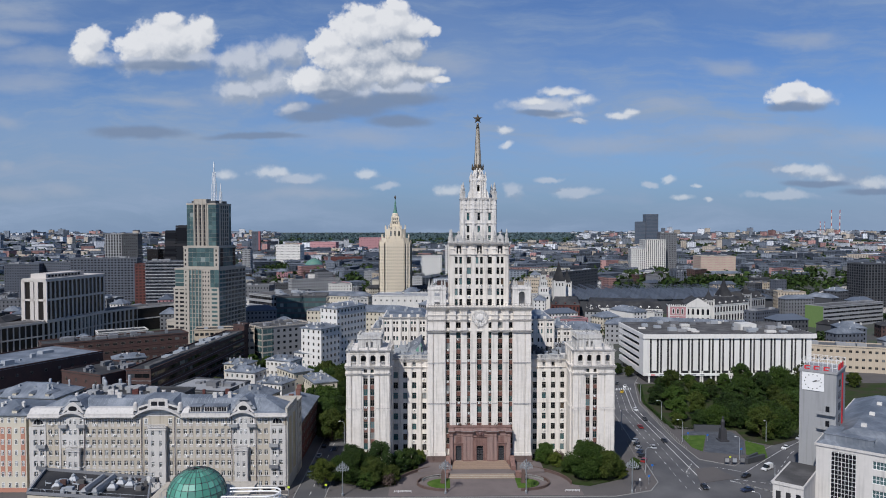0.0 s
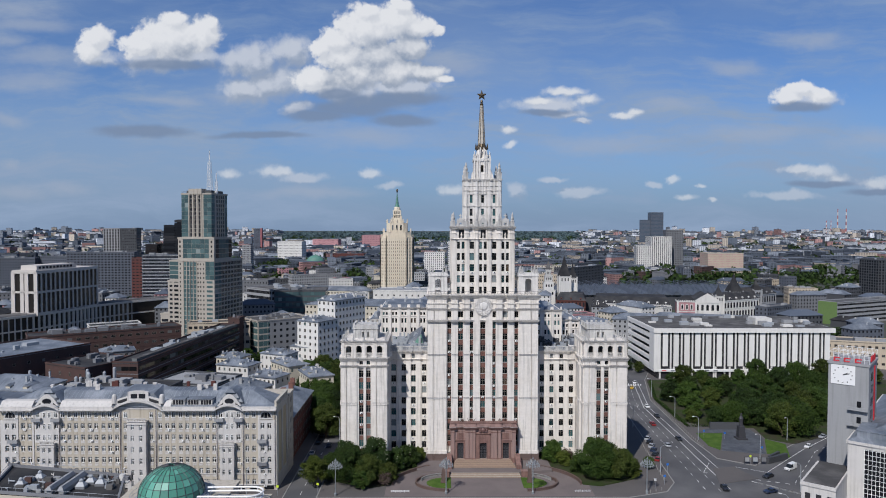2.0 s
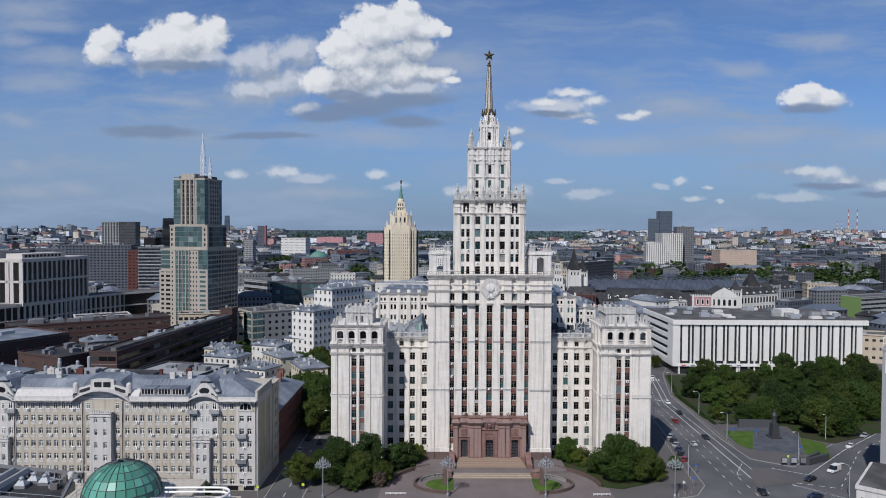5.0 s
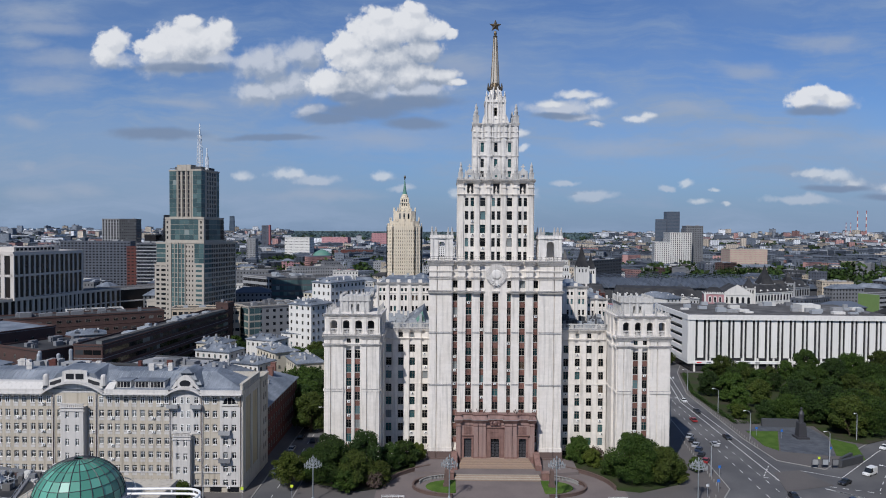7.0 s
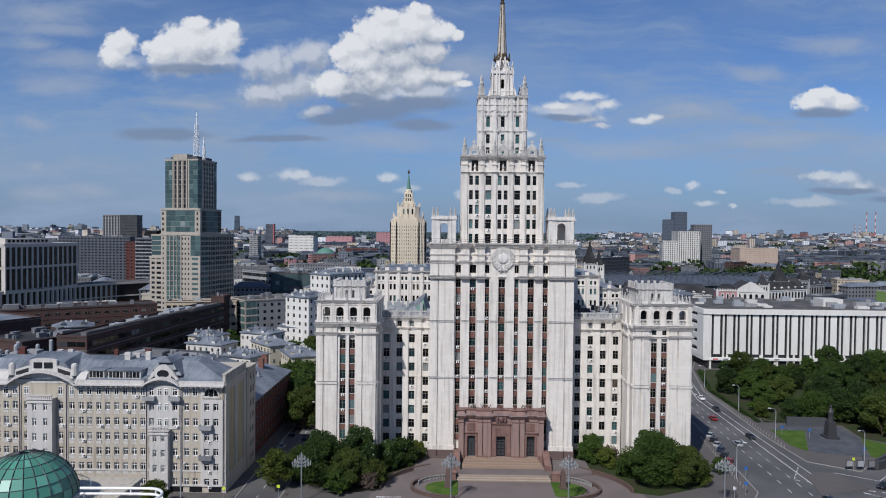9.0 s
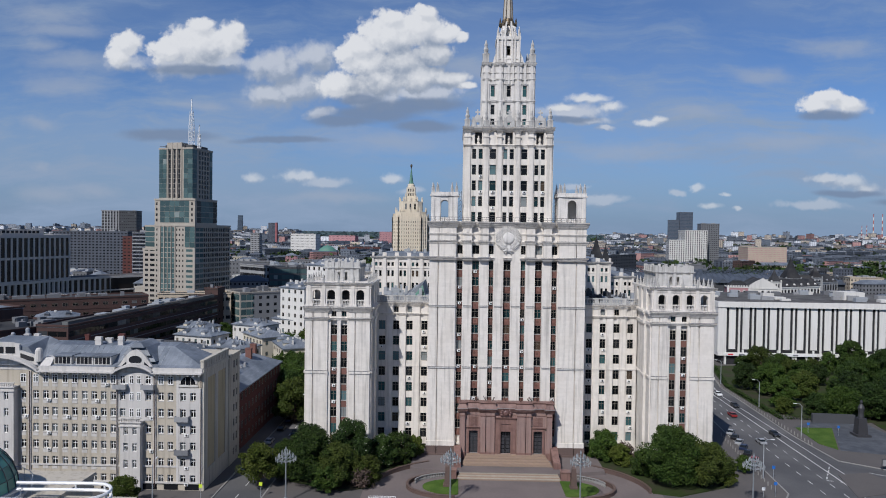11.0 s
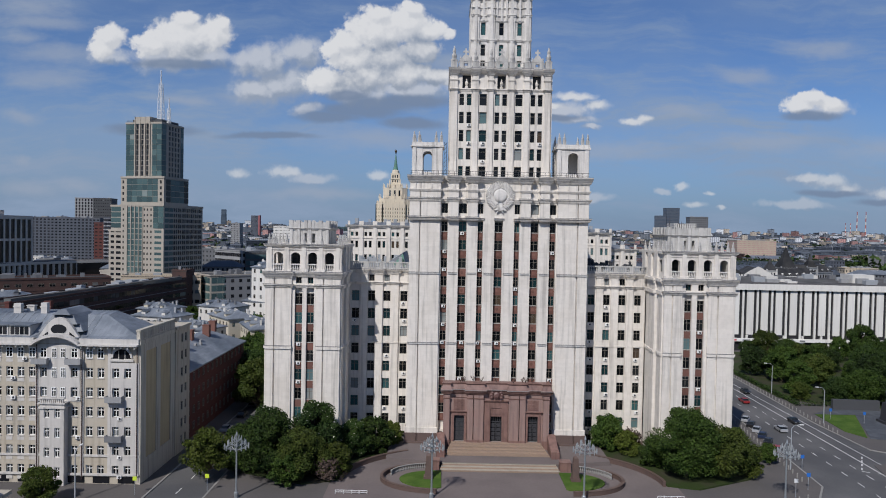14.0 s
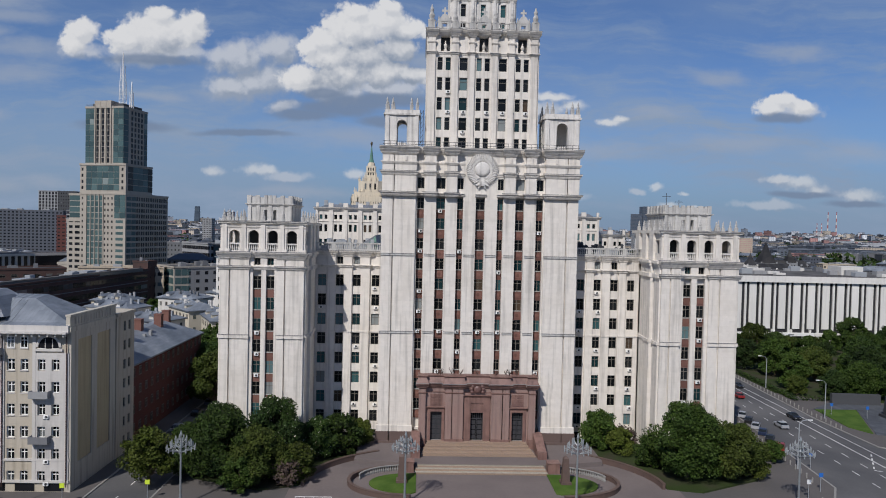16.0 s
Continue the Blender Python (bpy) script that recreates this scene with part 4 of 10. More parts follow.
g.lathe([(1.55, 0.1), (1.5, 0.45), (1.15, 0.62), (0.5, 0.7), (0.1, 0.7)], 0, 0.1, 24)
for i in range(42):
    a = radians(-66 + i * 312 / 41)
    u = Vector((math.cos(a), math.sin(a), 0))
    w = Vector((-u.y, u.x, 0)) * (0.2 if i < 21 else -0.2)
    for r0, r1, fat in ((1.75, 2.55, 0.17), (2.45, 3.35, 0.2)):
        p, q = u * r0 - w, u * r1 + w * 1.6
        g.rod((p.x, p.y, 0.22), (q.x, q.y, 0.34 + 0.08 * (i % 2)), fat, 6, r2=fat * 0.45)
for s in (-1, 1):
    g.rod((0, -2.9, 0.3), (s * 1.3, -3.35, 0.3), 0.34, 6, r2=0.2)
    g.rod((s * 0.2, -3.0, 0.3), (s * 0.75, -4.0, 0.25), 0.25, 6, r2=0.15)
g.box(-0.55, 0.55, -3.4, -2.5, 0, 0.55)
part("round_relief", g, STONE_T, centre, "round wreath relief in pale stone")
# plinth
for s in (-1, 1):
    g = Geo()
    g.box(*sorted((XC + s * 12.2, XC + s * 18.1)), YC - 1.0, YC + 1, -0.9, 2.3)
    g.box(*sorted((XC + s * 18.3, XC + s * 21.0)), YC - 1.0, YC + 8, -0.9, 2.3)
    g.box(*sorted((XC + s * 12.2, XC + s * 21.2)), YC - 1.5, YC - 1.0, -0.9, 0.4)
    part("plinth", g, PLINTH, hi, "dark polished granite plinth")
# roof rail of the centre block
g = Geo()
for i in range(34):
    x = x0 + 0.3 + i * 40.6 / 33
    g.rod((x, YC - 0.2, 61.9), (x, YC - 0.2, 63.0), 0.04, 4)
for z in (62.4, 63.0):
    g.rod((x0, YC - 0.2, z), (x1, YC - 0.2, z), 0.045, 4)
part("roof_rail", g, STEEL_D, hi, "thin dark roof railing")

# portal
portal = part("portal", Geo(), GRANITE, hi, "red granite entrance portal")
YP = 270.0
g = Geo()
PU = [(-9.55, -7.25), (-1.3, 1.3), (7.25, 9.55)]
PROW = [(1.4, 7.2)]
g.m = Matrix.Translation((XC, YP, 0))
wall_grid(g, -12, 12, 0, 13.0, PU, PROW, 1.2)
g.m = Matrix()
g.k = [2] * len(g.k)
g.box(XC - 12, XC + 12, YP + 1.2, YC - 0.5, 0, 14.6)
for a, b in ((-12, -10.6), (-6.6, -5.3), (-5.1, -2.9), (2.9, 5.1), (5.3, 6.6), (10.6, 12)):
    g.box(XC + a, XC + b, YP - 0.75, YP, 0.0, 12.2, 2)
    g.box(XC + a - 0.12, XC + b + 0.12, YP - 0.88, YP, 0.0, 1.9)
    cornice(g, XC + a, XC + b, YP - 0.75, [(11.2, 11.5, 0.1), (12.2, 12.6, 0.25), (12.6, 13.0, 0.5), (13.0, 13.3, 0.7), (13.3, 14.6, 0.12), (14.6, 14.9, 0.3)])
cornice(g, XC - 12, XC + 12, YP, [(11.3, 11.5, 0.08), (12.2, 12.6, 0.2), (12.6, 13.0, 0.4), (13.0, 13.3, 0.6), (13.3, 14.6, 0.05), (14.6, 14.9, 0.2)])
for s in (-1, 1):
    g.box(*sorted((XC + s * 12, XC + s * 12.3)), YP + 0.4, YC - 0.6, 12.6, 14.9)
for a, b in PU:
    big = a > -2 and b < 2
    zt = 10.4 if big else 7.9
    o = 1.35 if big else 0.55
    g.box(XC + a - o, XC + a, YP - 0.28, YP, 0.0, zt)
    g.box(XC + b, XC + b + o, YP - 0.28, YP, 0.0, zt)
    g.box(XC + a, XC + b, YP - 0.27, YP, zt - (1.2 if big else 0.5), zt - 0.005)
    cornice(g, XC + a - o, XC + b + o, YP - 0.25, [(zt, zt + 0.25, 0.1), (zt + 0.25, zt + 0.5, 0.3)])
    if not big:
        g.box(XC + a - 0.1, XC + b + 0.1, YP - 0.08, YP, 8.6, 11.0)
        for i in range(3):
            for j in range(3):
                g.box(XC + a + 0.15 + i * 0.75, XC + a + 0.65 + i * 0.75, YP - 0.16, YP - 0.08, 8.8 + j * 0.75, 9.35 + j * 0.75)
    else:
        g.box(XC + a, XC + b, YP - 0.1, YP, 7.2, 9.2)
        g.box(XC + a + 0.25, XC + b - 0.25, YP - 0.2, YP - 0.1, 7.7, 8.8)
for s in (-1, 1):
    g.m = Matrix.Translation((XC + s * 4.0, YP - 0.4, 5.4)) @ Matrix.Rotation(radians(90), 4, "X")
    g.lathe([(0.4, 0), (0.4, 0.06), (0.25, 0.1)], 0, 0, 12, 1)
g.m = Matrix.Translation((XC, YP - 0.1, 12.1)) @ Matrix.Rotation(radians(90), 4, "X")
g.lathe([(0.75, 0), (0.75, 0.5), (0.4, 0.7)], 0, 0, 12, 1)
for s in (-1, 1):
    for r, z in ((1.1, -0.5), (1.2, 0.1), (0.95, 0.6)):
        g.lathe([(0.45, 0), (0.35, 0.5), (0.1, 0.6)], s * r, z, 8, 1)
g.m = Matrix()
portal.data = g.mesh("portal", [GRANITE, GRANITE_D, GRANITE_L])
for a, b in PU:
    key = ("door", round(b - a, 1))
    if key not in MADE:
        q = Geo()
        w = (b - a) / 2
        q.box(-w, w, 0.1, 0.2, 0, 5.8, 1)
        q.box(-w, w, 0, 0.1, 4.3, 4.55)
        q.box(-w, -w + 0.14, 0, 0.1, 0, 5.8)
        q.box(w - 0.14, w, 0, 0.1, 0, 5.8)
        q.box(-0.06, 0.06, -0.02, 0.1, 0, 4.3)
        for s in (-1, 1):
            for j in range(4):
                q.box(s * w / 2 - w * 0.34, s * w / 2 + w * 0.34, 0.03, 0.1, 0.25 + j * 1.0, 1.05 + j * 1.0)
        for i in range(5):
            x = -w + (i + 1) * 2 * w / 6
            q.box(x - 0.035, x + 0.035, 0.02, 0.1, 4.55, 5.8)
        q.box(-w, w, -0.25, 0.1, -0.14, 0.01, 2)
        MADE[key] = q.mesh("door", [STEEL_D, GLASS_H, KERB])
    part("door", MADE[key], None, portal, "tall dark panelled door with a glazed fanlight", m=Matrix.Translation((XC + (a + b) / 2, YP + 0.5, 1.4)))
g = Geo()
for i in range(11):
    x, y, s = XC + rnd.uniform(-11, 11), YP + rnd.uniform(0.5, 2), rnd.uniform(0.3, 0.6)
    for j in range(7):
        a = rnd.uniform(0, 6.28)
        g.rod((x, y, 14.88), (x + s * math.cos(a), y + s * math.sin(a), 14.9 + rnd.uniform(0.5, 1.3)), 0.05, 3)
part("roof_weeds", g, HEDGE_B, hi, "dry weeds on the portal roof", kind="stuff")

# wings between the centre and the pavilions
YW = 280.0
WROWS = [(34.5 - PITCH * i - 2.5, 34.5 - PITCH * i) for i in range(9)]
for s, wx0, wx1, cols in ((-1, -17.2, -2.35, [(-16.3, -14.5), (-12.4, -10.7), (-8.7, -7.0), (-4.6, -2.9)]), (1, 38.85, 54.8, [(40.6, 42.2), (44.3, 45.9), (48.0, 49.7), (51.8, 53.4)])):
    g = Geo(Matrix.Translation((0, YW, 0)))
    small = [(cols[1][0] + 0.2, cols[1][1] - 0.2), (cols[2][0] + 0.2, cols[2][1] - 0.2)]
    wall_grid(g, wx0, wx1, -0.9, 36.2, cols, WROWS, 0.6)
    wall_grid(g, wx0, wx1, 36.2, 39.6, small, [(36.8, 38.4)], 0.6)
    g.m = Matrix()
    g.box(wx0, wx1, YW + 0.6, 300, -0.9, 39.2)
    for a, b in ((cols[0][1] + 0.35, cols[1][0] - 0.1), (cols[1][1] + 0.15, cols[2][0] - 0.15), (cols[2][1] + 0.1, cols[3][0] - 0.4)):
        g.box(a, b, YW - 0.45, YW, -0.9, 36.0)
        cornice(g, a, b, YW - 0.45, [(36.0, 36.4, 0.2), (36.4, 36.7, 0.4), (38.4, 38.8, 0.15), (38.8, 39.2, 0.35), (39.2, 39.7, 0.6)])
        g.box(a, b, YW - 0.45, YW, 36.0, 39.6)
        g.box(a, b, YW - 0.57, YW - 0.4, 21.9, 22.3)
    cornice(g, wx0, wx1, YW, [(36.0, 36.3, 0.15), (36.3, 36.6, 0.3), (38.6, 39.1, 0.2), (39.1, 39.7, 0.5)], ends=False)
    g.box(wx0, wx1, YW - 0.12, YW, 21.95, 22.25)
    wing = part("wing", g, STONE, hi)
    place_windows(wing, cols, WROWS, YW + 0.3)
    place_windows(wing, small, [(36.8, 38.4)], YW + 0.3, cross=0)
    aircons([((a + b) / 2 + rnd.uniform(-0.4, 0.4), YW, r[0] - 0.7) for a, b in cols for r in WROWS[:8] if rnd.random() < 0.3])
    g = Geo()
    g.box(wx0, wx1, YW - 0.3, YW + 0.1, 39.7, 40.1)
    g.box(wx0, wx1, YW - 0.35, YW + 0.15, 41.2, 41.5)
    n = int((wx1 - wx0) / 0.42)
    for i in range(n):
        x = wx0 + (i + 0.5) * (wx1 - wx0) / n
        if i % 9 < 2:
            g.box(x - 0.21, x + 0.21, YW - 0.3, YW + 0.1, 40.1, 41.2)
        else:
            g.lathe([(0.09, 40.1), (0.15, 40.4), (0.07, 40.8), (0.12, 41.2)], x, YW - 0.1, 5)
    part("balustrade", g, STONE_G, hi, "stone roof balustrade")
    g = Geo()
    g.box(wx0, wx1, YW + 2, 299, 39.2, 39.3)
    for i in range(14):
        x, y = rnd.uniform(wx0 + 1, wx1 - 1), rnd.uniform(YW + 3, 297)
        w, h = rnd.uniform(0.4, 1.2), rnd.uniform(0.6, 2.0)
        g.box(x - w, x + w, y - w, y + w, 39.3, 39.3 + h, 1)
    part("roof", g, [METAL_ROOF, STEEL_G], hi, "cluttered grey sheet roof", kind="")

# corner pavilions with an arched gallery
PROWS = [(34.7 - PITCH * i - 2.5, 34.7 - PITCH * i) for i in range(8)]
YV = 267.0
for s, px0, px1 in ((-1, -33.6, -17.1), (1, 54.7, 70.4)):
    u = (px1 - px0) / 16.5
    cols = [(px0 + 6.4 * u, px0 + 6.4 * u + 1.65), (px1 - 7.6 * u + (0.8 if s < 0 else 0.9) - 0.0, px1 - 7.6 * u + (0.8 if s < 0 else 0.9) + 1.65)]
    if s < 0:
        cols = [(-27.25, -25.6), (-24.65, -23.0)]
    else:
        cols = [(59.35, 61.0), (62.15, 63.8)]
    mid = (cols[0][0] + cols[1][1]) / 2
    g = Geo()
    prev = px0
    for a, b in cols + [(px1, px1)]:
        g.box(prev, a, YV, YV + 0.9, -0.9, 36.2)
        prev = b
    g.box(px0, px1, YV + 0.9, YV + 1.2, -0.9, 36.2)
    g.box(px0, px1, YV + 1.2, 296, -0.9, 39.2)
    g.m = Matrix.Translation((0, YV, 0))
    sm = [(a + 0.2, b - 0.2) for a, b in cols]
    wall_grid(g, px0, px1, 36.2, 39.2, sm, [(36.9, 38.3)], 1.2)
    g.m = Matrix()
    pieces = []
    for a, b in ((px0, px0 + 1.7), (px0 + 2.0, cols[0][0] - 0.7), (cols[1][1] + 0.7, px1 - 3.9 if s < 0 else px1 - 4.0), (px1 - 3.6, px1)):
        q = Geo()
        q.box(a, b, YV - 0.4, YV, -0.9, 39.2)
        cornice(q, a, b, YV - 0.4, [(35.9, 36.3, 0.2), (36.3, 36.7, 0.45), (38.0, 38.4, 0.2), (38.4, 38.9, 0.45), (38.9, 39.5, 0.8)])
        q.box(a - 0.1, b + 0.1, YV - 0.62, YV - 0.35, 22.3, 23.0)
        pieces.append(("pilaster", q))
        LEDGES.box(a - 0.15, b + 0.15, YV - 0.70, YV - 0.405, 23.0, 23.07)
    cornice(g, px0, px1, YV, [(35.95, 36.3, 0.12), (36.3, 36.7, 0.3), (38.3, 38.9, 0.3), (38.9, 39.45, 0.6)])
    # side faces stepping back in shallow pilasters
    for sx, e in ((px0, -1), (px1, 1)):
        for yy, deep in ((YV + 0.1, 0.3), (YV + 4.2, 0.75), (YV + 8.4, 0.45), (YV + 13, 0.3)):
            q = Geo()
            q.box(*sorted((sx, sx + e * deep)), yy, yy + 3.2, -0.9, 39.0)
            for z0, z1, o in ((35.9, 36.7, 0.35), (38.3, 38.85, 0.3), (38.85, 39.4, 0.6), (22.3, 22.9, 0.25)):
                q.box(*sorted((sx, sx + e * (deep + o))), yy - o * 0.4, yy + 3.2 + o * 0.4, z0, z1)
            pieces.append(("pilaster", q))
        for z0, z1, o in [(35.9, 36.7, 0.3), (38.4, 38.9, 0.3), (38.9, 39.45, 0.6), (22.3, 23.0, 0.25)]:
            g.box(*sorted((sx, sx + e * o)), YV + 0.3, 296, z0, z1)
    # gallery: piers, arches, floor, roof
    for i in range(5):
        x = px0 + 0.75 + i * (px1 - px0 - 1.5) / 4
        q = Geo()
        q.box(x - 0.85, x + 0.85, YV - 0.05, YV + 1.3, 39.5, 45.0)
        q.box(x - 0.45, x + 0.45, YV - 0.3, YV - 0.05, 39.5, 45.0)
        q.box(x - 1.0, x + 1.0, YV - 0.38, YV + 1.3, 39.5, 40.1)
        pieces.append(("pier", q))
    for j in range(1, 4):
        for sx in (px0, px1):
            yy = YV + 0.6 + j * 4.6
            q = Geo()
            q.box(sx - 0.5, sx + 0.5, yy - 1.3, yy + 1.3, 39.5, 45.0)
            pieces.append(("pier", q))
    n = (px1 - px0 - 1.5) / 4
    for i in range(4):
        a, b = px0 + 0.75 + i * n + 0.85, px0 + 0.75 + (i + 1) * n - 0.85
        c, r = (a + b) / 2, (b - a) / 2
        top = [(c + r * math.cos(radians(t)), 42.9 + 0.9 * math.sin(radians(t))) for t in range(180, -1, -20)]
        q = Geo()
        q.slab([(a, 42.9)] + top[1:-1] + [(b, 42.9), (b, 45.0), (a, 45.0)], YV, YV + 1.0)
        pieces.append(("arch", q))
    g.box(px0 + 2.2, px1 - 2.2, YV + 6.5, 285, 39.3, 45.0)
    g.box(px0 + 0.3, px1 - 0.3, YV + 9.0, YV + 9.5, 39.3, 45.0)
    for sx, e in ((px0, 1), (px1, -1)):
        g.box(*sorted((sx, sx + e * 0.8)), YV + 1.3, 285, 43.6, 45.0)
        g.box(*sorted((sx, sx + e * 0.7)), YV + 1.3, 285, 39.3, 40.9)
    cornice(g, px0, px1, YV, [(44.2, 44.6, 0.15), (44.9, 45.3, 0.4), (45.3, 45.6, 0.6)])
    g.box(px0 - 0.5, px1 + 0.5, YV, 285.5, 45.0, 45.6)
    pav = part("pavilion", g, STONE, hi)
    for nm, q in pieces:
        part(nm, q, STONE, pav)
    # dark panel added behind the arches in place of the gallery's shade
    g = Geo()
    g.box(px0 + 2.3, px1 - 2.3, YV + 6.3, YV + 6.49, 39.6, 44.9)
    part("gallery_infill", g, GREYD, pav, "added dark panel standing for the gallery's inner shade")
    place_windows(pav, cols, PROWS, YV + 0.55)
    place_windows(pav, sm, [(36.9, 38.3)], YV + 0.4, cross=0)
    for a, b in cols:
        for c, d in PROWS:
            key = ("sp", round(b - a, 2))
            if key not in MADE:
                q = Geo()
                w = (b - a) / 2
                q.box(-w, w, 0, 0.3, 0, PITCH - 2.5)
                q.box(-w + 0.2, w - 0.2, -0.06, 0, 0.3, PITCH - 2.8)
                q.box(-w, w, -0.12, 0.3, PITCH - 2.62, PITCH - 2.5, 1)
                MADE[key] = q.mesh("spandrel", [SPANDREL, STONE_G])
            part("spandrel", MADE[key], None, pav, m=Matrix.Translation(((a + b) / 2, YV + 0.55, c - PITCH + 2.5)))
    aircons([((a + b) / 2, YV + 0.5, r[0] - 0.7) for a, b in cols for r in PROWS[1:] if rnd.random() < 0.28])
    g = Geo()
    for i in range(4):
        a, b = px0 + 0.75 + i * n + 0.85, px0 + 0.75 + (i + 1) * n - 0.85
        g.box(a, b, YV + 0.1, YV + 0.5, 39.5, 39.75)
        part("balustrade_base", g, STONE_T, pav)
        g = Geo()
        g.box(a, b, YV + 0.05, YV + 0.55, 41.0, 41.25)
        part("balustrade_rail", g, STONE_T, pav)
        g = Geo()
        if "baluster" not in MADE:
            q = Geo()
            q.lathe([(0.1, 0), (0.17, 0.35), (0.08, 0.85), (0.14, 1.25)], 0, 0, 6)
            MADE["baluster"] = q.mesh("baluster", STONE_T)
        for j in range(5):
            part("baluster", MADE["baluster"], None, pav, m=Matrix.Translation((a + (j + 0.5) * (b - a) / 5, YV + 0.3, 39.75)))
    for i in range(5):
        x = px0 + 0.5 + i * (px1 - px0 - 1) / 4
        for dx in ((-0.0, 1.1) if i == 0 else (0.0,)):
            pinn(pav, x + dx, YV + 0.3, 45.6, 0.75)
    for j in range(5):
        pinn(pav, px0 + 0.5, YV + 3 + j * 3.4, 45.6, 0.72)
        pinn(pav, px1 - 0.5, YV + 3 + j * 3.4, 45.6, 0.72)
    # upper lantern block
    a, b = (-29.9, -20.9) if s < 0 else (57.2, 66.9)
    g = Geo(Matrix.Translation((0, 273, 0)))
    slots = [((a + b) / 2 - 0.9 - 0.35, (a + b) / 2 - 0.9 + 0.35), ((a + b) / 2 + 1.0 - 0.35, (a + b) / 2 + 1.0 + 0.35)]
    wall_grid(g, a, b, 45.5, 49.2, slots, [(45.9, 48.0)], 0.6)
    g.m = Matrix()
    g.box(a, b, 274.2, 284, 45.5, 50.2)
    for x in (a + 0.35, (a + b) / 2 - 2.4, (a + b) / 2 + 0.05, (a + b) / 2 + 2.5, b - 0.35):
        g.box(x - 0.35, x + 0.35, 272.75, 273, 45.5, 51.0)
    cornice(g, a, b, 273, [(48.7, 49.0, 0.15), (49.0, 49.3, 0.4)], back=11)
    for i in range(6):
        x = a + 0.2 + i * (b - a - 0.4) / 5
        g.box(x - 0.35, x + 0.35, 272.8, 273.4, 49.3, 51.0)
        g.box(x - 0.35, x + 0.35, 283.4, 284.0, 49.3, 51.0)
    g.box(a, b, 272.95, 273.3, 49.3, 50.6)
    for j in range(6):
        for x in (a, b):
            g.box(x - 0.3, x + 0.3, 273.2 + j * 2.0, 273.8 + j * 2.0, 49.3, 51.0)
    for x in (a + 0.1, b - 0.1):
        g.box(x - 0.15, x + 0.15, 273, 284, 49.3, 50.6)
    part("lantern_block", g, STONE_G, pav, "weathered crenellated upper block")
    if s > 0:
        g = Geo()
        for x, y, h in ((58.5, 276, 3.5), (62, 278, 2.2)):
            g.rod((x, y, 50.2), (x, y, 50.2 + h), 0.06, 4)
            g.rod((x - 0.9, y, 50.2 + h * 0.8), (x + 0.9, y, 50.2 + h * 0.8), 0.04, 4)
        part("aerial", g, STEEL_D, pav, "thin roof aerials")

# roof turrets beside the tower
for s, a, b in ((-1, -2.1, 5.0), (1, 31.6, 39.0)):
    c = (a + b) / 2
    g = Geo()
    g.box(a - 0.3, b + 0.3, 274.3, 281.5, 68.6, 69.0)
    g.box(a - 0.1, b + 0.1, 274.5, 281.3, 69.0, 69.7)
    turret = part("roof_turret", g, STONE_T, hi, "open arched stone roof turret")

    def pier(*box):
        q = Geo()
        q.box(*box)
        part("pier", q, STONE_T, turret)

    r = (b - a) / 2 - 2.5
    for y in (275.2, 280.6):
        for x in (a + 1.25, b - 1.25):
            pier(x - 1.25, x + 1.25, y - 0.6, y + 0.6, 61.8, 68.6)
        g = Geo()
        g.slab([(c - r, 66.6)] + [(c + r * math.cos(radians(t)), 66.6 + r * math.sin(radians(t))) for t in range(160, 10, -20)] + [(c + r, 66.6), (c + r, 68.6), (c - r, 68.6)], y - 0.5, y + 0.5)
        part("arch", g, STONE_T, turret)
        g = Geo()
        g.slab([(c - 1.0, 62.0), (c + 1.0, 62.0), (c + 1.0, 62.9), (c - 1.0, 62.9)], y - 0.2, y + 0.2)
        part("parapet", g, STONE_T, turret)
    for x in (a + 0.5, b - 0.5):
        pier(x - 0.45, x + 0.45, 275.81, 276.8, 61.8, 68.59)
        pier(x - 0.45, x + 0.45, 279.0, 279.99, 61.8, 68.59)
        pier(x - 0.4, x + 0.4, 276.8, 279.0, 66.9, 68.58)
        pier(x - 0.4, x + 0.4, 274.35, 274.6, 61.8, 68.4)
    if s > 0:
        pier(a + 0.6, b - 0.6, 279.2, 279.9, 61.8, 68.5)
    for x in (a + 0.4, a + 1.6, b - 1.6, b - 0.4):
        pinn(turret, x, 274.9, 69.7, 0.85)
        pinn(turret, x, 280.9, 69.7, 0.85)
    g = Geo()
    for dx in (-0.9, -0.45, 0, 0.45, 0.9):
        g.rod((c + dx, 275.0, 62.0), (c + dx, 275.0, 63.2), 0.04, 4)
    sx = b + 0.6 if s < 0 else a - 0.6
    for z in range(62, 70):
        g.rod((sx - 0.3, 276, z), (sx + 0.3, 276, z + 0.8), 0.04, 4)
    g.rod((sx - 0.3, 276, 61.8), (sx - 0.3, 276, 70), 0.05, 4)
    g.rod((sx + 0.3, 276, 61.8), (sx + 0.3, 276, 70), 0.05, 4)
    part("roof_ladder", g, STEEL_D, hi, "thin dark steel ladder")

# tower shaft
YT = 277.0
TX0, TX1 = XC - 11.6, XC + 11.8
TCOL = [(8.65, 9.75), (10.4, 11.5), (13.4, 15.1), (17.0, 18.1), (18.75, 19.85), (21.8, 23.5), (25.4, 26.5), (27.1, 28.2)]
TROWS = [(81.5 - PITCH * i - 2.7, 81.5 - PITCH * i) for i in range(5)]
g = Geo(Matrix.Translation((0, YT, 0)))
wall_grid(g, TX0, TX1, 61.8, 82.0, TCOL, TROWS, 0.6)
NICHE = [(9.3, 11.3), (17.5, 19.5), (25.8, 27.8)]
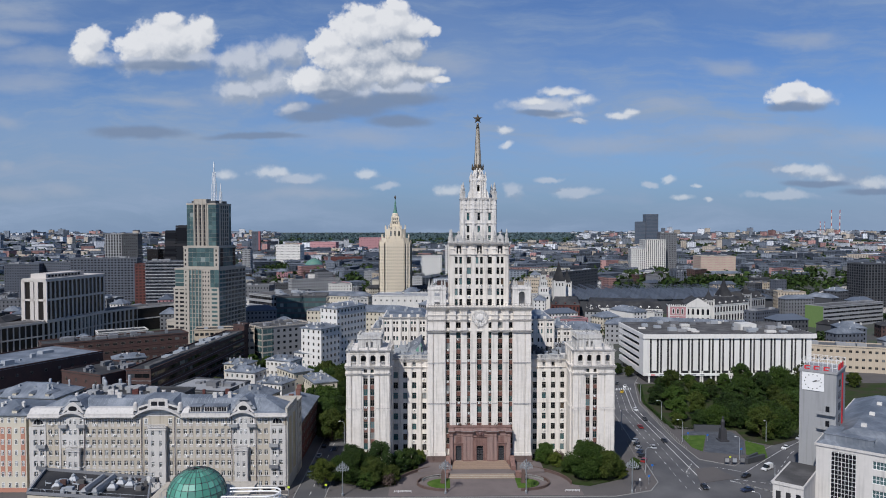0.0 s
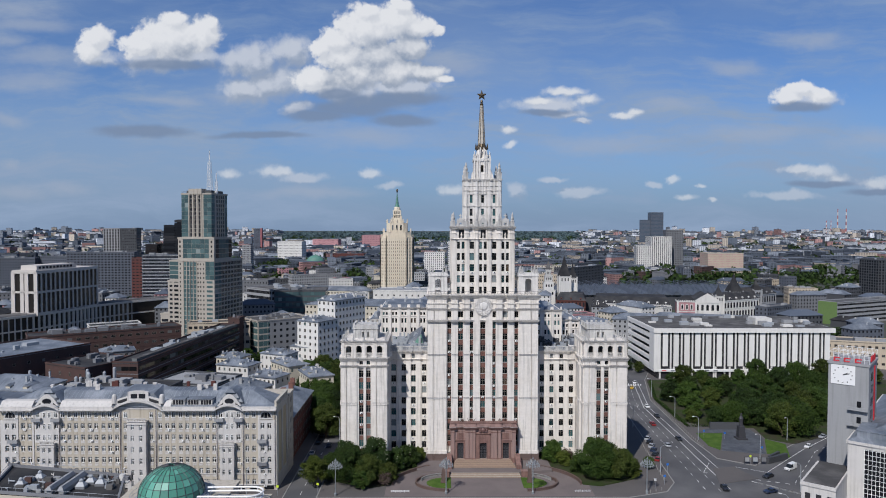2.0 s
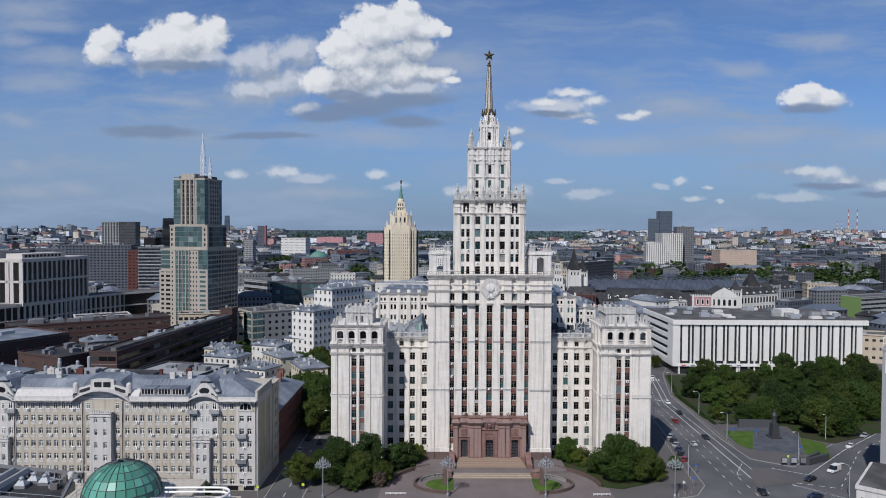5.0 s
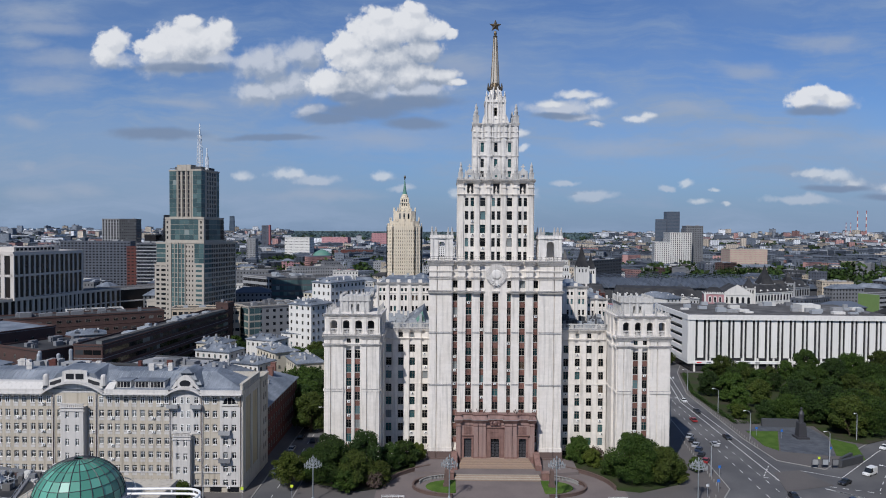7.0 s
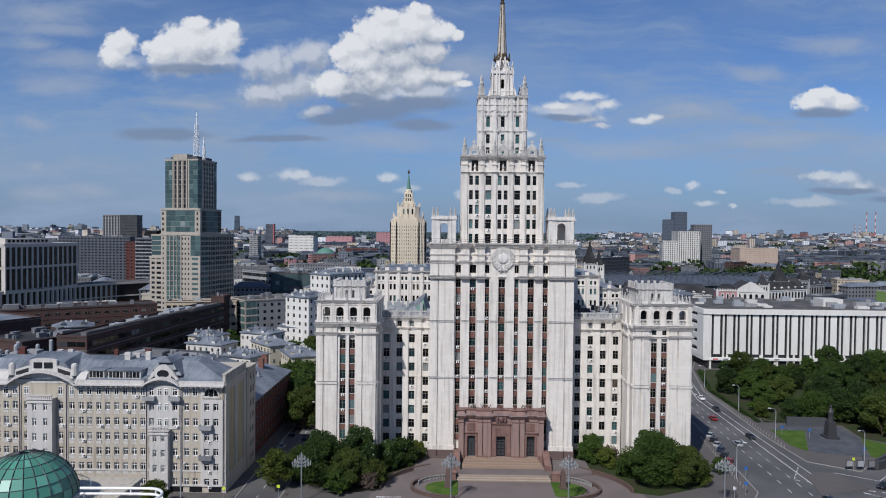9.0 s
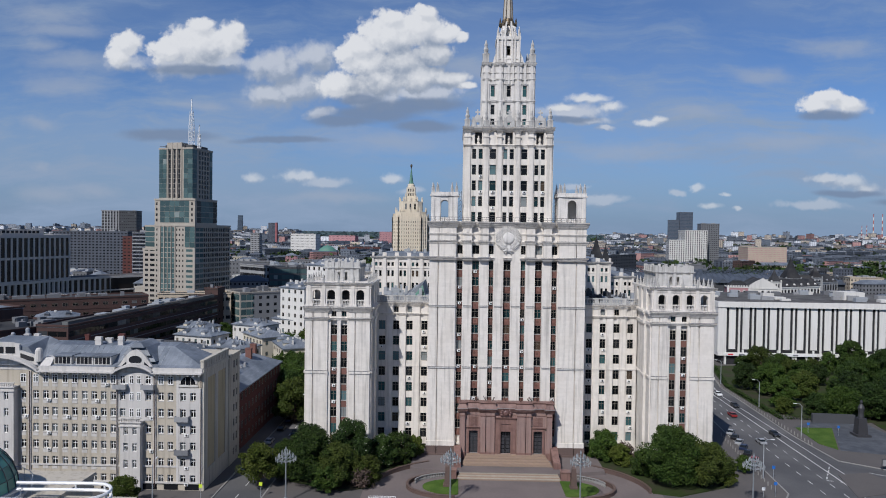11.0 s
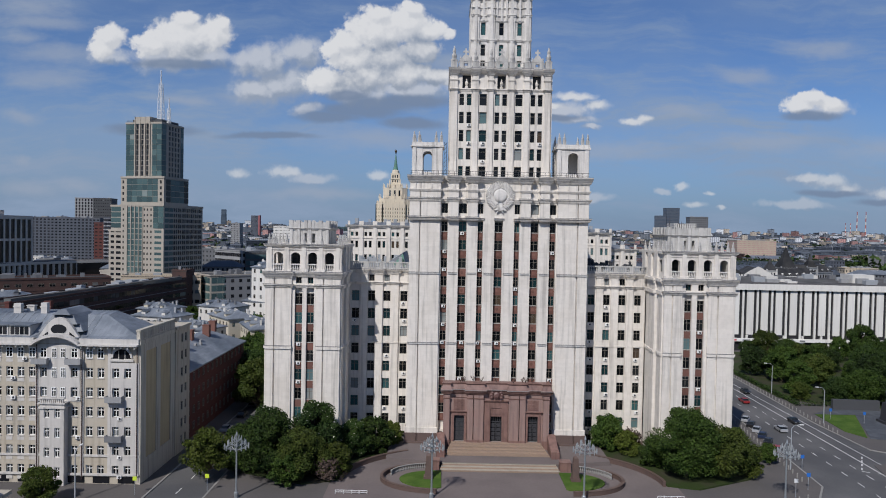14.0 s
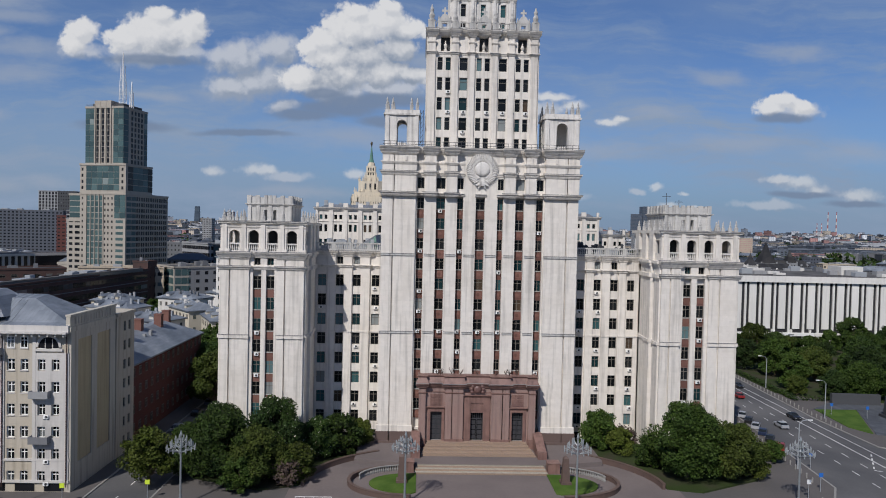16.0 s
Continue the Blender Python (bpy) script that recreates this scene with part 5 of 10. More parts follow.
wall_grid(g, TX0, TX1, 82.0, 87.0, NICHE, [(82.8, 86.0)], 1.6)
g.m = Matrix()
g.box(TX0, TX1, YT + 0.6, 299, 61.8, 82.0)
g.box(TX0, TX1, YT + 1.6, 299, 82.0, 87.0)
for a, b in ((TX0, 8.2), (11.75, 13.1), (15.4, 16.6), (20.3, 21.5), (23.8, 25.1), (28.6, TX1)):
    g.box(a, b, YT - 0.4, YT, 61.8, 87.0)
    cornice(g, a, b, YT - 0.4, [(82.0, 82.3, 0.15), (82.3, 82.6, 0.35), (84.4, 84.8, 0.15), (85.7, 86.1, 0.2), (86.1, 86.6, 0.5), (86.6, 87.2, 0.85)])
    g.box(a, b, YT - 0.4, YT, 87.0, 87.3)
cornice(g, TX0, TX1, YT, [(82.0, 82.3, 0.1), (82.3, 82.6, 0.25), (86.1, 86.6, 0.35), (86.6, 87.2, 0.7)], back=22)
for a, b in NICHE:
    c = (a + b) / 2
    # dark grey panel on the niche's back paints in its shade
    g.box(a, b, YT + 1.45, YT + 1.6, 82.8, 86.0, 1)
    g.lathe([(0.36, 82.8), (0.42, 83.2), (0.2, 83.4), (0.4, 84.0), (0.3, 84.4), (0.12, 84.6), (0.16, 84.8), (0.05, 85.1)], c, YT + 0.6, 8)
# the same rhythm on both sides
for sx, e in ((TX0, -1), (TX1, 1)):
    for yy in (277.0, 281.5, 287, 292.5, 296):
        g.box(*sorted((sx, sx + e * 0.35)), yy, yy + 2.4, 61.8, 87.0)
shaft = part("tower", g, [STONE, GREYD], hi)
place_windows(shaft, TCOL, TROWS, YT + 0.3, bars=0)
aircons([((a + b) / 2, YT, r[0] - 0.7) for a, b in TCOL for r in TROWS if rnd.random() < 0.16])
for x in (TX0 + 0.6, TX1 - 0.6):
    pinn(shaft, x, YT + 0.3, 87.2, 1.75)
    pinn(shaft, x, 298.4, 87.2, 1.75)
for x in (12.3, 16.0, 20.9, 24.5):
    pinn(shaft, x, YT + 0.2, 87.2, 1.55)
g = Geo()
for c in (10.0, 18.45, 26.8):
    for e in (-1, 1):
        g.box(*sorted((c + e * 0.5, c + e * 1.45)), YT - 0.25, YT + 0.4, 87.2, 89.0)
        g.box(*sorted((c + e * 0.42, c + e * 1.6)), YT - 0.35, YT + 0.45, 87.2, 87.6)
        g.lathe([(0.26, 89.0), (0.3, 89.3), (0.14, 89.5), (0.2, 89.8), (0.04, 90.2)], c + e * 1.25, YT + 0.05, 7)
    g.slab([(c - 0.5, 88.6), (c + 0.5, 88.6), (c + 0.5, 89.0), (c - 0.5, 89.0)], YT - 0.2, YT + 0.35)
    g.slab([(c - 1.5, 89.0), (c + 1.5, 89.0), (c + 1.05, 89.6), (c + 0.45, 90.5), (c - 0.45, 90.5), (c - 1.05, 89.6)], YT - 0.3, YT + 0.4)
    g.box(c - 0.18, c + 0.18, YT - 0.15, YT + 0.2, 90.5, 92.0)
    g.box(c - 0.62, c + 0.62, YT - 0.12, YT + 0.17, 91.1, 91.5)
for i in range(30):
    x = TX0 + 1.6 + i * (TX1 - TX0 - 3.2) / 29
    g.box(x - 0.07, x + 0.07, YT + 0.28, YT + 0.42, 87.9, 88.9)
g.box(TX0 + 1.5, TX1 - 1.5, YT + 0.25, YT + 0.45, 88.9, 89.05)
g.box(TX0 + 1.5, TX1 - 1.5, YT + 0.2, YT + 0.5, 87.2, 88.0)
part("parapet", g, STONE_G, shaft, "parapet of stone obelisks and gables")

# upper stages and spire
YU = 280.5
ux0, ux1 = XC - 6.75, XC + 7.15
uc = (ux0 + ux1) / 2
UC = [(uc - 4.9, uc - 3.8), (uc - 0.55, uc + 0.55), (uc + 3.8, uc + 4.9)]
g = Geo(Matrix.Translation((0, YU, 0)))
wall_grid(g, ux0, ux1, 87.0, 105.0, UC, [(88.2, 90.2), (91.3, 94.0), (96.2, 99.2)], 0.6)
g.m = Matrix()
g.box(ux0, ux1, YU + 0.6, 295.5, 87.0, 105.0)
for x in (ux0 + 0.8, uc - 2.4, uc + 2.4, ux1 - 0.8):
    g.box(x - 0.8, x + 0.8, YU - 0.35, YU, 87.0, 105.0)
    g.box(x - 0.35, x + 0.35, YU - 0.6, YU - 0.35, 87.0, 104.6)
    cornice(g, x - 0.8, x + 0.8, YU - 0.35, [(94.4, 94.7, 0.12), (94.7, 95.0, 0.25), (100.4, 100.7, 0.12), (100.7, 101.0, 0.25), (102.4, 102.7, 0.18), (104.3, 104.7, 0.25), (104.7, 105.2, 0.42)])
for x in (uc - 5.4, uc - 4.35, uc - 3.3, uc - 1.15, uc, uc + 1.15, uc + 3.3, uc + 4.35, uc + 5.4):
    g.box(x - 0.24, x + 0.24, YU - 0.28, YU, 99.6, 104.8)
for sx, e in ((ux0, -1), (ux1, 1)):
    for yy in (281.3, 284.6, 288.0, 291.4, 294.0):
        g.box(*sorted((sx, sx + e * 0.3)), yy - 0.6, yy + 0.6, 87.0, 104.8)
cornice(g, ux0, ux1, YU, [(94.6, 94.9, 0.12), (94.9, 95.2, 0.22), (99.3, 99.6, 0.12), (100.5, 100.8, 0.18), (102.4, 102.7, 0.15), (104.4, 104.8, 0.2), (104.8, 105.3, 0.36)], back=15)
g.box(ux0 - 0.3, ux1 + 0.3, YU - 0.3, 295.8, 105.0, 105.4)
upper = part("upper_stage", g, STONE_T, hi)
place_windows(upper, UC, [(88.2, 90.2), (91.3, 94.0), (96.2, 99.2)], YU + 0.3, bars=0)
for x in (ux0 + 0.6, ux1 - 0.6):
    for y in (YU + 0.5, 295):
        pinn(upper, x, y, 105.3, 2.05)
g = Geo()
YS = 288.0
g.box(uc - 3.2, uc + 3.2, YS - 4.4, YS + 3.5, 105.3, 112.6)
g.box(uc - 3.35, uc + 3.35, YS - 4.6, YS + 3.6, 107.2, 107.5)
g.box(uc - 3.4, uc + 3.4, YS - 4.75, YS + 3.7, 112.5, 113.4)
g.frustum(uc - 2.7, uc + 2.7, YS - 3.2, YS + 2.7, 113.4, 117.0, 1.0)
for x in (-1.2, 1.2):
    g.slab([(uc + x - 0.35, 113.4), (uc + x + 0.35, 113.4), (uc + x * 0.5 + 0.2, 117.6), (uc + x * 0.5 - 0.2, 117.6)], YS - 4.4, YS - 2.2)
lantern = part("lantern", g, STONE_T, hi, "square stone lantern under the spire")
for x in (-3.0, -1.75, -0.95, 0.95, 1.75, 3.0):
    g = Geo()
    g.box(uc + x - 0.24, uc + x + 0.24, YS - 4.8, YS - 4.4, 105.3, 113.2)
    part("rib", g, STONE_T, lantern)
for e in (-1, 1):
    g = Geo()
    g.slab([(uc + e * 3.2, 105.3), (uc + e * 4.5, 105.3), (uc + e * 4.0, 107.6), (uc + e * 3.2, 109.4)][::e], YS - 4.2, YS - 3.4)
    part("buttress", g, STONE_T, lantern)
for x in (-2.9, -1.75, 1.75, 2.9):
    pinn(lantern, uc + x, YS - 4.3, 113.4, 0.9, STONE_T)
    pinn(lantern, uc + x, YS + 3.2, 113.4, 0.8, STONE_T)
place_windows(lantern, [(uc - 0.5, uc + 0.5)], [(108.2, 110.8)], YS - 4.47, bars=0)
g = Geo()
g.lathe([(1.6, 116.6), (2.6, 117.4), (2.6, 117.8), (1.9, 118.2), (1.5, 119.4)], uc, YS, 8)
for i in range(8):
    a = 2 * math.pi * i / 8 + 0.39
    pinnacle(g, uc + 2.4 * math.cos(a), YS + 2.4 * math.sin(a), 117.7, 0.62)
part("collar", g, BRONZE, hi, "dark bronze collar with finials")
g = Geo()
g.lathe([(1.5, 119.0), (1.25, 122.5), (0.62, 134.0), (0.55, 134.6)], uc, YS, 8, 0, math.pi / 8)
for i in range(8):
    a = 2 * math.pi * i / 8 + math.pi / 8
    g.rod((uc + 1.5 * math.cos(a), YS + 1.5 * math.sin(a), 119), (uc + 0.62 * math.cos(a), YS + 0.62 * math.sin(a), 134.4), 0.1, 4, 1)
part("spire", g, [SPIRE, BRONZE], hi, "ribbed tapering spire")
g = Geo()
g.lathe([(0.6, 134.4), (0.75, 134.9), (0.4, 135.3), (0.55, 135.8), (0.3, 136.6)], uc, YS, 8)
pts = []
for i in range(10):
    r = 2.1 if i % 2 == 0 else 0.9
    a = math.pi / 2 + i * math.pi / 5
    pts.append((uc + r * math.cos(a), 138.3 + r * math.sin(a)))
n0 = len(pts)
v = [(x, YS, z) for x, z in pts] + [(uc, YS - 0.55, 138.3), (uc, YS + 0.55, 138.3)]
g.add(v, [(i, (i + 1) % 10, 10) for i in range(10)] + [((i + 1) % 10, i, 11) for i in range(10)])
part("star", g, BRONZE, hi, "dark bronze five-pointed star")

# rear courtyard blocks of the same house
for a, b, c, d, z, nb in ((-24.5, -3.2, 330, 362, 50.5, 5), (-30, -24.6, 332, 362, 45, 1), (40, 58, 330, 362, 49.5, 4), (58.1, 67, 334, 362, 44.5, 2)):
    g = Geo(Matrix.Translation((0, c, 0)))
    n = nb * 2
    cols = [(a + (i + 0.5 + (0.16 if i % 2 == 0 else -0.16)) * (b - a) / n - 0.42, a + (i + 0.5 + (0.16 if i % 2 == 0 else -0.16)) * (b - a) / n + 0.42) for i in range(n)]
    rows = [(z - 7 - PITCH * i, z - 7 - PITCH * i + 2.1) for i in range(6)] + [(z - 3.4, z - 2.1)]
    wall_grid(g, a, b, -0.9, z, cols, rows, 0.5)
    g.m = Matrix()
    g.box(a, b, c + 0.5, d, -0.9, z - 0.3)
    for i in range(nb + 1):
        x = a + i * (b - a) / nb
        g.box(max(x - 0.6, a), min(x + 0.6, b), c - 0.4, c, -0.9, z)
    cornice(g, a, b, c, [(z - 4.2, z - 3.95, 0.15), (z - 1.0, z - 0.5, 0.4), (z - 0.5, z + 0.0, 0.7)])
    for i in range(nb + 1):
        x = a + i * (b - a) / nb
        g.box(max(x - 0.7, a), min(x + 0.7, b), c - 0.2, c + 0.4, z, z + 1.3)
    rb = part("rear_block", g, STONE, hi, "rear courtyard block in pale stone")
    place_windows(rb, cols, rows[:2] + rows[-1:], c + 0.25, bars=0, cross=0)
    place_windows(rb, cols, rows[2:4], c + 0.25, bars=0, cross=0)
    g = Geo()
    g.frustum(a + 0.5, b - 0.5, c + 1, d - 0.5, z - 0.3, z + 1.0, 2.0)
    for i in range(6):
        x, y = rnd.uniform(a + 2, b - 2), rnd.uniform(c + 3, d - 3)
        g.box(x - 0.5, x + 0.5, y - 0.5, y + 0.5, z + 0.3, z + 2.2, 1)
    part("roof", g, [METAL_ROOF, STEEL_G], hi, "grey sheet roof with vents")
for a, b in ((-29, -18), (55.5, 66)):
    g = Geo()
    g.box(a, b, 296.1, 332, -0.9, 33)
    g.frustum(a - 0.4, b + 0.4, 296.2, 332, 33, 37.5, 4.5, 1, 0.2)
    part("rear_range", g, [STONE_G, METAL_ROOF], hi, "rear range with a steep sheet roof")
    g = Geo()
    for i in range(16):
        x, y = rnd.uniform(a + 1, b - 1), rnd.uniform(298, 330)
        w, h = rnd.uniform(0.4, 0.9), rnd.uniform(0.8, 2.5)
        g.box(x - w, x + w, y - w, y + w, 35, 37 + h)
    part("roof_vents", g, STEEL_G, hi, "cluttered vents and chimneys", kind="stuff")
g = Geo()
g.add([(-13.5, 300.1, 37.5), (-4, 300.1, 37.5), (-4, 326, 37.5), (-13.5, 326, 37.5), (-5.5, 301.5, 43.0), (-5.5, 325, 43.0)], [(0, 1, 4), (1, 2, 5, 4), (2, 3, 5), (3, 0, 4, 5), (0, 3, 2, 1)])
g.box(-13.5, -4, 300.2, 326, 0, 37.5, 1)
part("steep_roof", g, [METAL_ROOF, STONE_G], hi, "steep grey sheet roof")
g = Geo()
g.add([(-9.6, 299.9, 37.6), (-4.2, 299.9, 37.6), (-5.4, 301.3, 42.8), (-7.4, 300.8, 40.4), (-9.6, 300.3, 37.6), (-4.2, 300.3, 37.6), (-5.4, 301.7, 42.8), (-7.4, 301.2, 40.4)],
      [(0, 1, 2, 3), (7, 6, 5, 4), (0, 4, 5, 1), (1, 5, 6, 2), (2, 6, 7, 3), (3, 7, 4, 0)])
part("green_gable", g, ROOF_GREEN, hi, "small green copper gable")
g = Geo()
for i in range(30):
    x, y = rnd.uniform(-17, -5), rnd.uniform(297, 312)
    w, h = rnd.uniform(0.25, 0.8), rnd.uniform(0.6, 3.2)
    g.box(x - w, x + w, y - w, y + w, 36.5, 39 + h)
part("roof_plant", g, STEEL_G, hi, "cluttered vents and ducts", kind="stuff")
for a, b, c, d, z in ((40.5, 54.0, 285, 299, 39.3), (56.0, 65.5, 298, 330, 36.0)):
    g = Geo()
    for i in range(34):
        x, y = rnd.uniform(a + 0.6, b - 0.6), rnd.uniform(c + 0.6, d - 0.6)
        w, h = rnd.uniform(0.3, 0.9), rnd.uniform(0.9, 3.4)
        if i % 3:
            g.box(x - w, x + w, y - w * 0.7, y + w * 0.7, z, z + h)
        else:
            g.lathe([(w * 0.5, z), (w * 0.5, z + h), (w * 0.7, z + h), (w * 0.15, z + h + 0.4)], x, y, 8)
    part("roof_plant", g, GREYD, hi, "crowded dark vents and ducts", kind="stuff")
part("ledge_flashing", LEDGES, LEDGE_DARK, hi, "added dark strips drawing the ledges' dirt and shadow lines", kind="stuff")


# ---- apartment house with gables ----
def apartment_house():
    YA, C0, Z0, ZC = 246.0, -98.2, -1.0, 26.3
    ap = thing("apartment_house", "cream and grey plaster apartment house with gables and sheet roof", "apartment house", (C0, 255, Z0))
    half = [4.3, 7.2, 9.5, 11.6, 14.0, 16.2, 18.5, 20.7, 22.9, 25.1, 27.3, 33.2, 36.1, 38.3, 41.2, 43.5]
    offs = sorted([-d for d in half] + half)
    rows = [(23.4 - 3.78 * i, 25.3 - 3.78 * i) for i in range(7)]
    cols = [(C0 + d - 0.64, C0 + d + 0.64) for d in offs]
    mids = [(C0 + d - 0.5, C0 + d + 0.5) for d in (-31.1, -29.4, -1.35, 1.35, 29.4, 31.1)]
    g = Geo(Matrix.Translation((0, YA, 0)))
    wall_grid(g, C0 - 45.7, C0 + 45.7, 0.6, 26.2, cols, rows[1:], 0.5)
    g.m = Matrix()
    # top row strip is rebuilt with the arched end windows
    g.box(C0 - 45.7, C0 + 45.7, YA + 0.5, 262.5, Z0, 26.0)
    g.box(C0 - 45.7, C0 + 45.7, YA + 0.05, YA + 0.5, Z0, 0.6)
    wall = part("wall", g, CREAM, ap)
    for i, r in enumerate(rows[1:]):
        place_windows(wall, cols, [r], YA + 0.22, frame_mat=FRAME_W, glass=GLASS_H)
    # piers, sills, string courses in grey plaster
    g = Geo()
    for d in offs:
        for c, e in rows:
            x = C0 + d
            g.box(x - 0.68, x + 0.68, YA - 0.12, YA + 0.02, c - 0.16, c)
            if abs(d) < 26:
                g.box(x - 0.62, x + 0.62, YA - 0.05, YA + 0.02, c - 0.95, c - 0.3)
    for a, b in ((40.0, 45.7), (26.2, 34.3)):
        for s in (-1, 1):
            lo, hi_ = sorted((C0 + s * a, C0 + s * b))
            cc = [q for q in cols if lo < q[0] < hi_]
            g.m = Matrix.Translation((0, YA - 0.16, 0))
            if a > 39:
                wall_grid(g, lo, hi_, 0.6, 22.6, cc, rows[1:], 0.17)
            else:
                wall_grid(g, lo, hi_, 15.0, 26.0, cc + [q for q in mids if lo < q[0] < hi_], rows[:3], 0.17)
            g.m = Matrix()
    g.box(C0 - 45.8, C0 + 45.8, YA - 0.2, YA + 0.02, 4.35, 4.75)
    g.box(C0 - 45.8, C0 + 45.8, YA - 0.3, YA + 0.02, 0.7, 1.1)
    for d in (5.9, 26.1, 34.8, 40.0):
        for s in (-1, 1):
            g.box(C0 + s * d - 0.28, C0 + s * d + 0.28, YA - 0.22, YA + 0.02, 0.6, 26.0)
    part("plaster_trim", g, GREYP, ap, "pale grey plaster trim")
    # upper row
    g = Geo()
    for d in offs:
        if abs(d) < 40:
            part("window", window_mesh(1.28, 1.9, FRAME_W, GLASS_H), None, wall, m=Matrix.Translation((C0 + d, YA - 0.09, rows[0][0])))
    for d in (-31.1, -29.4, 29.4, 31.1):
        for r in rows[:3]:
            part("window", window_mesh(0.95, 1.9, FRAME_W, GLASS_H), None, wall, m=Matrix.Translation((C0 + d, YA - 0.27, r[0])))
    for s in (-1, 1):
        c = C0 + s * 42.35
        q = Geo()
        q.slab([(c - 1.7, 23.3), (c + 1.7, 23.3)] + [(c + 1.7 * math.cos(radians(t)), 23.6 + 1.7 * math.sin(radians(t))) for t in range(0, 181, 20)], YA - 0.06, YA - 0.01)
        part("arched_window", q, GLASS_B, wall, "wide arched attic window")
        q = Geo()
        for t in range(0, 180, 15):
            p = [(c + r * math.cos(radians(u)), 23.6 + r * math.sin(radians(u))) for r, u in ((1.7, t), (2.1, t), (2.1, t + 15), (1.7, t + 15))]
            q.slab(p, YA - 0.22, YA + 0.0)
        q.box(c - 2.3, c + 2.3, YA - 0.3, YA, 22.9, 23.3)
        for x in (-0.6, 0.6):
            q.box(c + x - 0.05, c + x + 0.05, YA - 0.1, YA - 0.05, 23.3, 25.0)
        part("arch_trim", q, GREYP, wall, "plaster arch")
    # oriels
    for d, w, top, out in ((0, 6.2, 22.4, 1.7), (-29.7, 4.6, 14.8, 1.5), (29.7, 4.6, 14.8, 1.5)):
        x = C0 + d
        oc = [(x - w * 0.22 - 0.5, x - w * 0.22 + 0.5), (x + w * 0.22 - 0.5, x + w * 0.22 + 0.5)]
        orows = [r for r in rows[1:] if r[1] < top - 0.3]
        g = Geo(Matrix.Translation((0, YA - out, 0)))
        wall_grid(g, x - w / 2, x + w / 2, -1.0, top, oc, orows, 0.4)
        g.m = Matrix()
        g.box(x - w / 2, x + w / 2, YA - out + 0.4, YA, -1.0, top)
        g.box(x - w / 2 - 0.25, x + w / 2 + 0.25, YA - out - 0.25, YA, top - 0.9, top - 0.6)
        g.box(x - w / 2 - 0.3, x + w / 2 + 0.3, YA - out - 0.3, YA, top, top + 0.25)
        for k in range(12):
            g.box(x - w / 2 + (k + 0.2) * w / 12, x - w / 2 + (k + 0.8) * w / 12, YA - out - 0.1, YA - out + 0.2, top + 0.25, top + 0.95)
        g.box(x - w / 2 - 0.2, x + w / 2 + 0.2, YA - out - 0.2, YA - out + 0.25, top + 0.95, top + 1.15)
        ori = part("oriel", g, GREYP, ap, "projecting grey plaster oriel")
        place_windows(ori, oc, orows, YA - out + 0.2, frame_mat=FRAME_W, glass=GLASS_H)
    # balconies
    for s in (-1, 1):
        for z in (15.7, 8.1):
            g = Geo()
            x = C0 + s * 41.2
            g.box(x - 1.6, x + 1.6, YA - 1.3, YA, z - 0.6, z - 0.42)
            g.box(x - 1.6, x + 1.6, YA - 1.3, YA - 1.2, z - 0.42, z + 0.6)
            for e in (-1, 1):
                g.box(*sorted((x + e * 1.5, x + e * 1.6)), YA - 1.2, YA, z - 0.42, z + 0.6)
            part("balcony", g, GREYC if z > 10 else GREYB, ap, "small solid-fronted balcony")
        for e in (-1, 1):
            g = Geo()
            x = C0 + s * 30.2 + e * 3.2
            g.box(x - 1.5, x + 1.5, YA - 1.3, YA, 22.3, 22.5)
            g.box(x - 1.5, x + 1.5, YA - 1.3, YA - 1.2, 22.5, 23.4)
            for q in (-1, 1):
                g.box(*sorted((x + q * 1.4, x + q * 1.5)), YA - 1.2, YA, 22.5, 23.4)
            part("balcony", g, GREYC, ap, "small solid-fronted balcony")
    # eaves cornice with three arched breaks
    g = Geo()
    segs = [(-45.9, -34.5), (-25.8, -8.3), (8.3, 25.8), (34.5, 45.9)]
    for a, b in segs:
        g.box(C0 + a, C0 + b, YA - 1.7, YA + 0.4, 26.0, 26.3)
        g.box(C0 + a, C0 + b, YA - 0.9, YA + 0.4, 26.3, 27.3)
        n = int((b - a) / 1.2)
        for i in range(n):
            x = C0 + a + (i + 0.5) * (b - a) / n
            g.box(x - 0.12, x + 0.12, YA - 1.4, YA, 25.5, 26.0)
    for cx, hw, rise in ((0, 8.3, 3.0), (-30.2, 4.4, 1.6), (30.2, 4.4, 1.6)):
        n = 14
        for i in range(n):
            p = []
            for t, q in ((i / n, 0), ((i + 1) / n, 0), ((i + 1) / n, 0.6), (i / n, 0.6)):
                p.append((C0 + cx - hw + 2 * hw * t, 26.0 + rise * math.sin(math.pi * t) ** 0.8 + q))
            g.slab(p, YA - 1.7, YA + 0.4)
    part("cornice", g, GREYP, ap, "deep bracketed eaves cornice")
    for a, b in ((-45.4, -34.8), (-25.6, -8.6), (8.6, 11.0)):
        g = Geo()
        v = [(C0 + x, y, z) for x in (a, b) for y, z in ((YA - 0.78, 27.31), (YA + 0.75, 28.95), (YA + 3.4, 28.95), (YA + 3.4, 27.31))]
        g.add(v, [(0, 1, 2, 3), (7, 6, 5, 4)] + [(i, 4 + i, 4 + (i + 1) % 4, (i + 1) % 4) for i in range(4)])
        part("attic_band", g, GREYP, ap, "pale sloping attic band")
